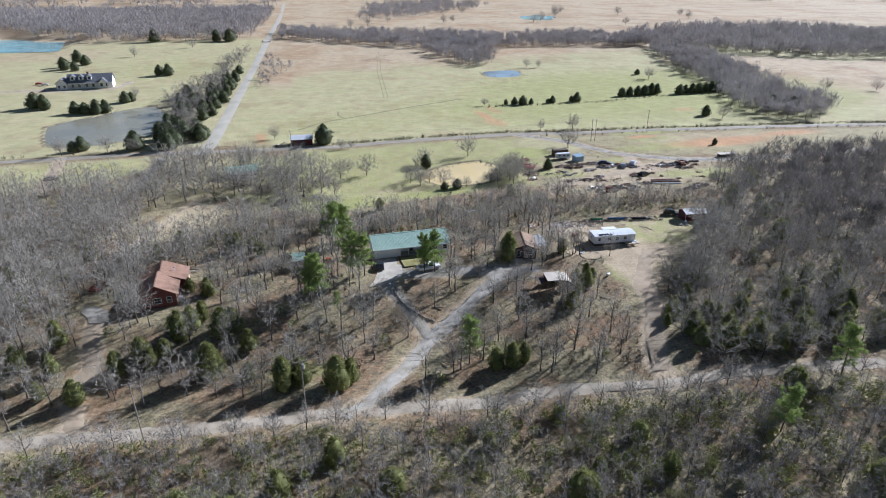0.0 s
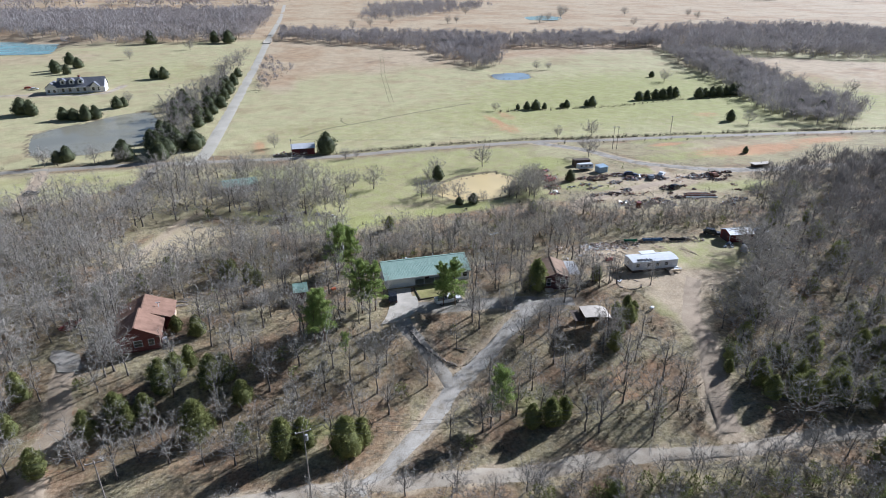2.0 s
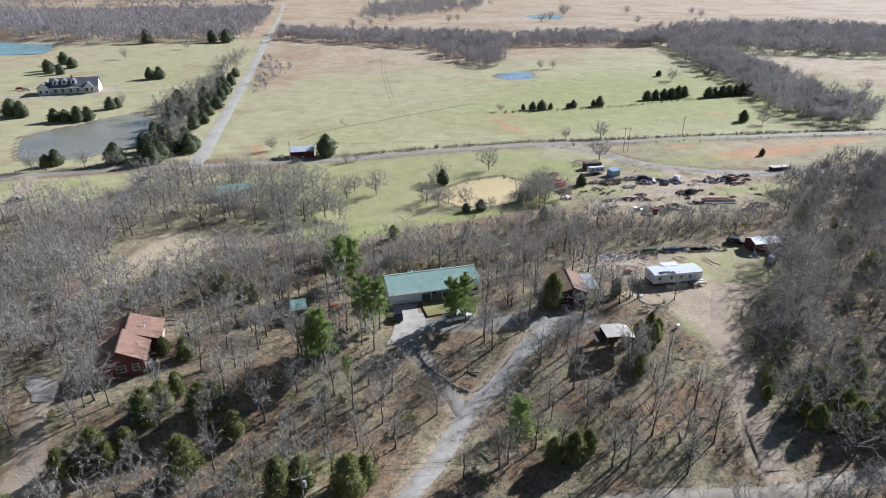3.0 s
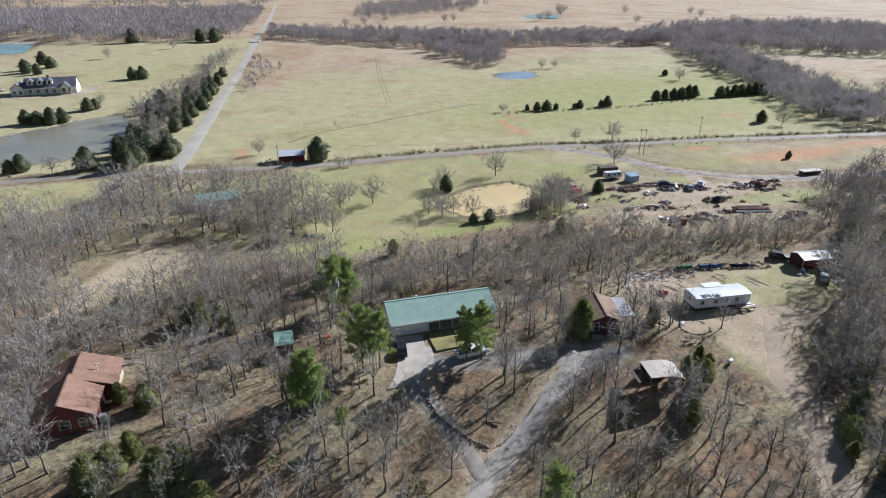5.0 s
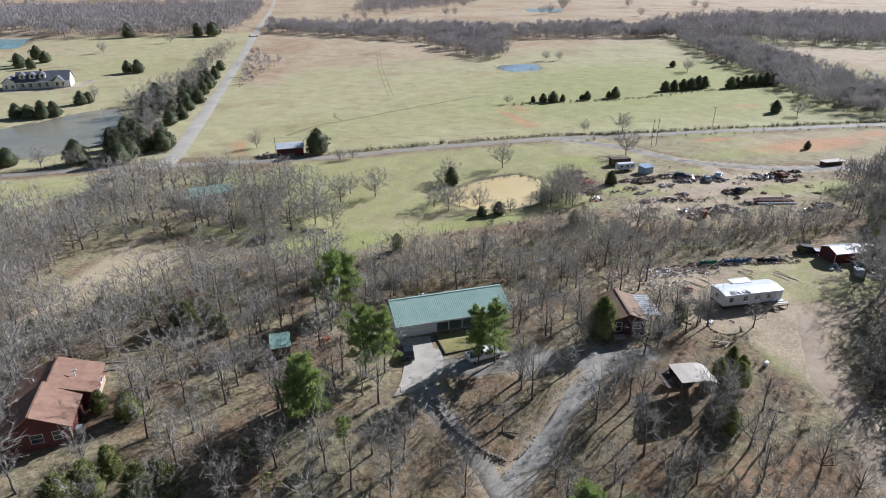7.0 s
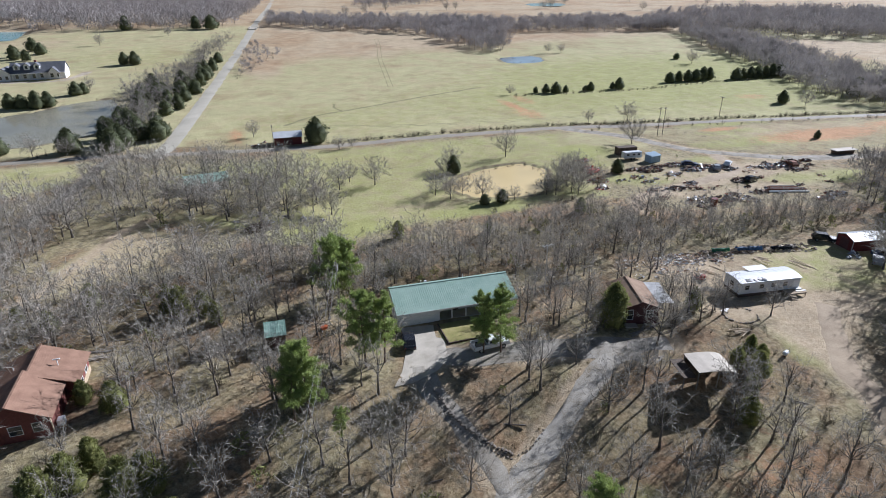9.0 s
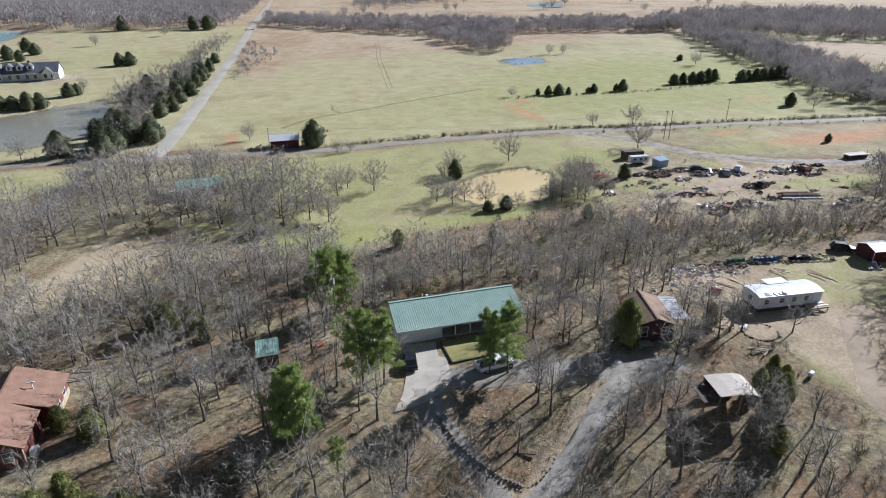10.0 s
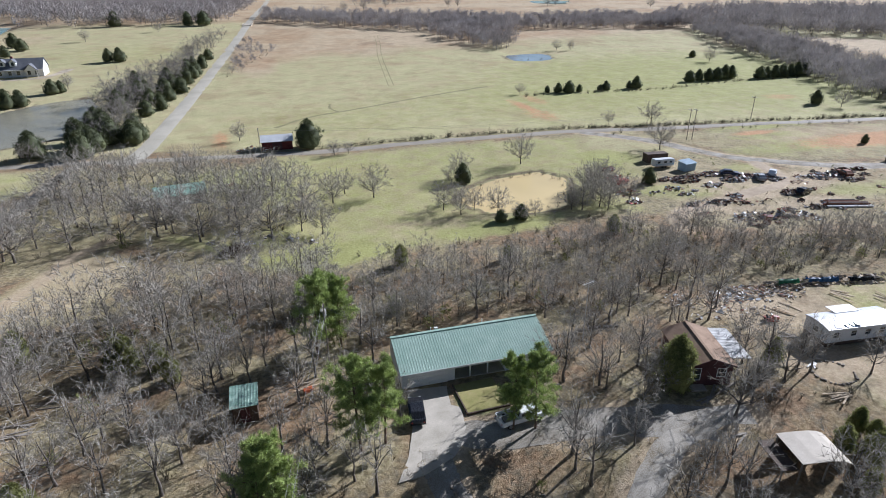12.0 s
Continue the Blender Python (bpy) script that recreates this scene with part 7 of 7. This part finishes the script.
def tarp(x, y, rz, length, width, mat, label):
    """A crumpled plastic sheet thrown over a pile."""
    rk = random.Random(int(x * 11 + y))
    e = thing("tarpaulin", pose(x, y, H(x, y) + 0.25, 0, 0, rz), label, "tarpaulin", "tarpaulins")
    bm = bmesh.new()
    nx, ny = int(length / 0.4), 5
    V = [[bm.verts.new((-length / 2 + i * length / nx + rk.uniform(-0.1, 0.1), (j / (ny - 1) - 0.5) * width + rk.uniform(-0.08, 0.08), 0.55 * math.sin(math.pi * j / (ny - 1)) + rk.uniform(0, 0.22))) for j in range(ny)] for i in range(nx + 1)]
    for i in range(nx):
        for j in range(ny - 1):
            bm.faces.new((V[i][j], V[i + 1][j], V[i + 1][j + 1], V[i][j + 1]))
    bmesh.ops.solidify(bm, geom=list(bm.faces), thickness=0.02)
    part("sheet", bm, mat, e)


tarp(76.2, 106.3, -14, 3.4, 1.0, "tarp_green", "crumpled green tarpaulin over the log pile")
tarp(81.8, 105.0, -15, 5.0, 1.1, "tarp_blue", "crumpled blue tarpaulin over the log pile")
tarp(88.0, 103.3, -15, 4.0, 0.9, "car_black", "crumpled black plastic sheet over the log pile")

# red riding mower, orange bundle, rusty trailer
mw = thing("riding_mower", pose(65.0, 98.4, H(65, 98.4), 0, 0, -25), "red riding mower standing on bare dirt", "mower")
part("hood", body_of([(0.1, 0.35), (1.0, 0.35), (1.0, 0.75), (0.2, 0.85)], 0.32), "car_red", mw)
part("deck", boxes((-0.7, 0.7, -0.6, 0.6, 0.16, 0.3)), "car_red", mw)
part("seat", boxes((-0.6, -0.2, -0.22, 0.22, 0.5, 0.6), (-0.68, -0.58, -0.22, 0.22, 0.55, 0.95)), "tyre", mw)
part("fender", boxes((-0.9, -0.1, -0.45, 0.45, 0.42, 0.5)), "car_red", mw)
for s in (-1, 1):
    wheel(mw, -0.6, s * 0.42, 0.25, 0.2)
    wheel(mw, 0.75, s * 0.36, 0.17, 0.14)
ob_ = thing("feed_tub", pose(-0.3, 103.1, H(-0.3, 103.1), 0, 0, 20), "bright orange plastic tub lying in leaf litter", "tub")
part("tub", body_of([(-0.5, 0.0), (0.5, 0.0), (0.6, 0.4), (-0.6, 0.4)], 0.35), "orange", ob_)
rt_ = thing("utility_trailer", pose(-51.2, 102.4, H(-51.2, 102.4), 0, 0, 70), "rust-red flatbed utility trailer", "trailer")
part("bed", boxes((-2.0, 2.0, -0.9, 0.9, 0.55, 0.65)), "rust", rt_)
part("side_rail", boxes((-2.0, 2.0, -0.95, -0.9, 0.65, 1.1)), "red_paint", rt_)
part("side_rail", boxes((-2.0, 2.0, 0.9, 0.95, 0.65, 1.1)), "red_paint", rt_)
part("tongue", boxes((2.0, 3.2, -0.06, 0.06, 0.5, 0.6)), "rust", rt_)
for s in (-1, 1):
    wheel(rt_, 0, s * 1.08, 0.34, 0.2)
dm = thing("brush_hut", pose(-8.5, 146.6, H(-8.5, 146.6)), "dark dome of piled branches under an oak", "brush pile")
g = np.random.RandomState(9)
T = Tris()
for i in range(900):
    az, q = g.uniform(0, 6.28), math.sqrt(g.uniform(0, 1))
    p = np.array([math.cos(az) * q * 3.0, math.sin(az) * q * 2.0, 1.5 * (1 - q * q) * g.uniform(0.5, 1)])
    blade(T, p, unit(np.array([-math.sin(az), math.cos(az), 0.3]) + g.normal(0, 0.5, 3)), g.uniform(0.6, 1.4), 0.09, g)
dv, df = T.arrays()
part_mesh("branches", tri_mesh("branches", dv, df, "dark_wood"), dm)

# ---- hedgerows, tall grass, fallen wood ----
def along(line, off, step, rng, jitter=1.0, keep=1.0):
    P = np.array(smooth_line(line, step))
    Tn = np.gradient(P, axis=0)
    Tn /= np.linalg.norm(Tn, axis=1)[:, None]
    Q = P + np.stack([-Tn[:, 1], Tn[:, 0]], 1) * off + rng.normal(0, jitter, P.shape)
    return [tuple(q) for q in Q[rng.uniform(0, 1, len(Q)) < keep].tolist()]


rh = np.random.RandomState(31)
cross = ROADS["road_cross"][0]
stuff("road_hedge", SHRUBS, along(cross[6:], 3.6, 0.7, rh, 0.4, 0.9) + along(cross[9:], -4.4, 3.0, rh, 0.6, 0.5) + along(cross[1:5], 5, 3, rh, 1.0, 0.4), rh, 0.5, 1.15, "brush", "brown weedy hedgerow along the road", "hedgerow")
stuff("road_hedge_green", LEAFY, along(cross[6:], 3.8, 1.2, rh, 0.4, 0.8), rh, 0.25, 0.6, "cedar_dark", "dark evergreen weeds along the road fence", "hedgerow")
stuff("field_hedge", SHRUBS, along([(106, 270), (140, 268), (173, 266), (215, 272), (256, 270)], 0, 1.6, rh, 0.8, 0.9), rh, 0.5, 1.1, "brush", "brown weeds along a field ditch", "hedgerow")
BRUSH_N = [(-10, 356), (-2, 372), (2, 395), (12, 410), (16, 440), (9, 452), (8, 490), (1, 500), (-4, 460), (-9, 400)]
stuff("roadside_scrub", LOD_B, scatter(BRUSH_N, 5.5, rh, 0.55), rh, 0.3, 0.62, "twig_hazed", "small leafless scrub trees beside the main road", "undergrowth")
stuff("roadside_brush", [whole(shrub(210 + i, 0.9, 22, 2, 0.05)) for i in range(4)], [tuple(q) for q in (np.array(scatter(BRUSH_N, 2.0, rh, 0.4)) + rh.normal(0, 2.2, (1, 2))).tolist() for _ in range(1)], rh, 0.25, 0.9, "brush", "brown brush and tall dry grass beside the main road", "undergrowth")
POND_RIM = along(POND_MUD + POND_MUD[:1], -2.2, 2.2, rh, 0.7, 0.8) + along(POND_FIELD + POND_FIELD[:1], -2.5, 4, rh, 0.6, 0.7) + along(POND_HOUSE + POND_HOUSE[:1], -2.5, 3.5, rh, 0.8, 0.6)
stuff("pond_reeds", SHRUBS, POND_RIM, rh, 0.4, 0.9, "brush", "dry brown weeds on the pond banks", "undergrowth")
TUFTS = [whole(shrub(200 + i, 0.45, 9, 1, 0.05)) for i in range(4)]
stuff("dry_grass_tufts", TUFTS, scatter(YARD, 1.8, rh, 0.45), rh, 0.4, 1.1, "dry_grass", "dry straw-coloured grass tufts in the yard woods", "grass")
verge = []
for nm in ("road_gravel", "drive_fork", "drive_house"):
    pts, w, _ = ROADS[nm]
    pts = [p for p in pts if -95 < p[0] < 110]
    for side in (-1, 1):
        verge += along(pts, side * (w / 2 + 0.25), 0.55, rh, 0.28, 0.7)
stuff("verge_grass", TUFTS, verge, rh, 0.4, 1.0, "dry_grass", "dry grass along the lane edges", "grass")
stuff("meadow_tufts", TUFTS, scatter([(-30, 128), (10, 134), (66, 141), (78, 150), (96, 205), (14, 207), (-4, 160), (-46, 140)], 2.2, rh, 0.5, False), rh, 0.25, 0.6, "dry_grass", "dry grass tufts of the meadow", "grass")
stuff("yard_weeds", SHRUBS, scatter(SCRAPYARD, 3.2, rh, 0.35, False), rh, 0.15, 0.4, "brush", "brown weeds among the scrap heaps", "undergrowth")
stuff("yard_weeds", LEAFY, scatter(SCRAPYARD, 5.5, rh, 0.35, False), rh, 0.25, 0.6, "brush_green", "green weeds among the scrap heaps", "undergrowth")
stuff("cabin_brush", SHRUBS, scatter([(50, 84), (61, 80.5), (65, 88), (62, 98), (52, 100), (51, 92)], 1.9, rh, 0.6, False), rh, 0.3, 0.8, "brush", "brown brush and weeds between cabin and trailer", "undergrowth")
stuff("yard_brush", SHRUBS, scatter([(53.4, 45.3), (57.5, 61.6), (63.4, 71.6), (58.4, 80.6), (47.2, 71.7), (37, 64.7), (31.3, 53.1)], 2.0, rh, 0.7), rh, 0.4, 1.0, "brush", "rust-brown brambles beside the dirt track", "undergrowth")
stuff("wall_brush", SHRUBS, along([(12.4, 84), (13.8, 79.6), (16.2, 76.4), (19, 74)], 0, 0.6, rh, 0.35, 0.8), rh, 0.25, 0.5, "brush", "brown brush along the stone wall", "undergrowth")
stuff("belt_shrubs", SHRUBS, scatter([(0, 132), (20, 136), (40, 134), (76, 126), (80, 134), (64, 144), (40, 140), (12, 140)], 2.4, rh, 0.55, False), rh, 0.5, 1.2, "brush", "brown shrubs along the meadow edge", "undergrowth")


def fallen_log(x, y, rz, L, r):
    e = thing("fallen_log", pose(x, y, H(x, y) + r * 0.7, 0, 0, rz), "grey fallen log lying in leaf litter", "log", "fallen logs")
    bm = bmesh.new()
    rod(bm, (-L / 2, 0, 0), (L / 2, 0.2, 0.05), r, r * 0.5, 7)
    part("stem", bm, "bark", e)
    bm = bmesh.new()
    rod(bm, (L * 0.2, 0.1, 0.02), (L * 0.45, 0.9, 0.35), r * 0.4, r * 0.1, 5)
    part("limb", bm, "bark", e)


for i in range(34):
    x, y = rh.uniform(-55, 58), rh.uniform(52, 116)
    if all(sdist(q, np.array([x]), np.array([y]))[0] > 0.8 for q in OPEN_AREAS) and all(ldist(COARSE[k], np.array([x]), np.array([y]))[0] > v[1] / 2 + 1.5 for k, v in ROADS.items()):
        fallen_log(x, y, rh.uniform(0, 180), rh.uniform(2, 4.5), rh.uniform(0.06, 0.13))

# faint trails worn into the big pasture
def trail(nm, pts, width, label):
    P = np.array(smooth_line(pts, 2.0))
    Tn = np.gradient(P, axis=0)
    Tn /= np.linalg.norm(Tn, axis=1)[:, None]
    N = np.stack([-Tn[:, 1], Tn[:, 0]], 1)
    wv = width / 2 * (1 + 0.35 * np.sin(np.arange(len(P)) * 1.7))
    A, B = P + N * wv[:, None], P - N * wv[:, None]
    V = np.concatenate([np.column_stack([Q, terrain(Q[:, 0], Q[:, 1]) + 0.05]) for Q in (A, B)])
    n = len(P)
    me = bpy.data.meshes.new(nm)
    me.from_pydata(V.tolist(), [], [(i, i + n, i + n + 1, i + 1) for i in range(n - 1)])
    me.materials.append(M["trail"])
    tagged(new(nm, me), label, "path", kind="structure")


trail("path_cattle", [(4, 246), (16, 258), (28, 264), (43, 271), (60, 279), (84, 290), (100, 296)], 1.6, "dark worn cattle path across the pasture")
trail("path_spur", [(28, 264), (26, 272), (27, 280)], 1.0, "short worn spur of the cattle path")
trail("path_wheel", [(58, 312), (64, 350), (72, 400), (82, 450), (90, 500)], 0.35, "faint wheel track in the pasture")
trail("path_wheel_twin", [(60.4, 312), (66.4, 350), (74.4, 400), (84.4, 450), (92.4, 500)], 0.35, "faint wheel track in the pasture")
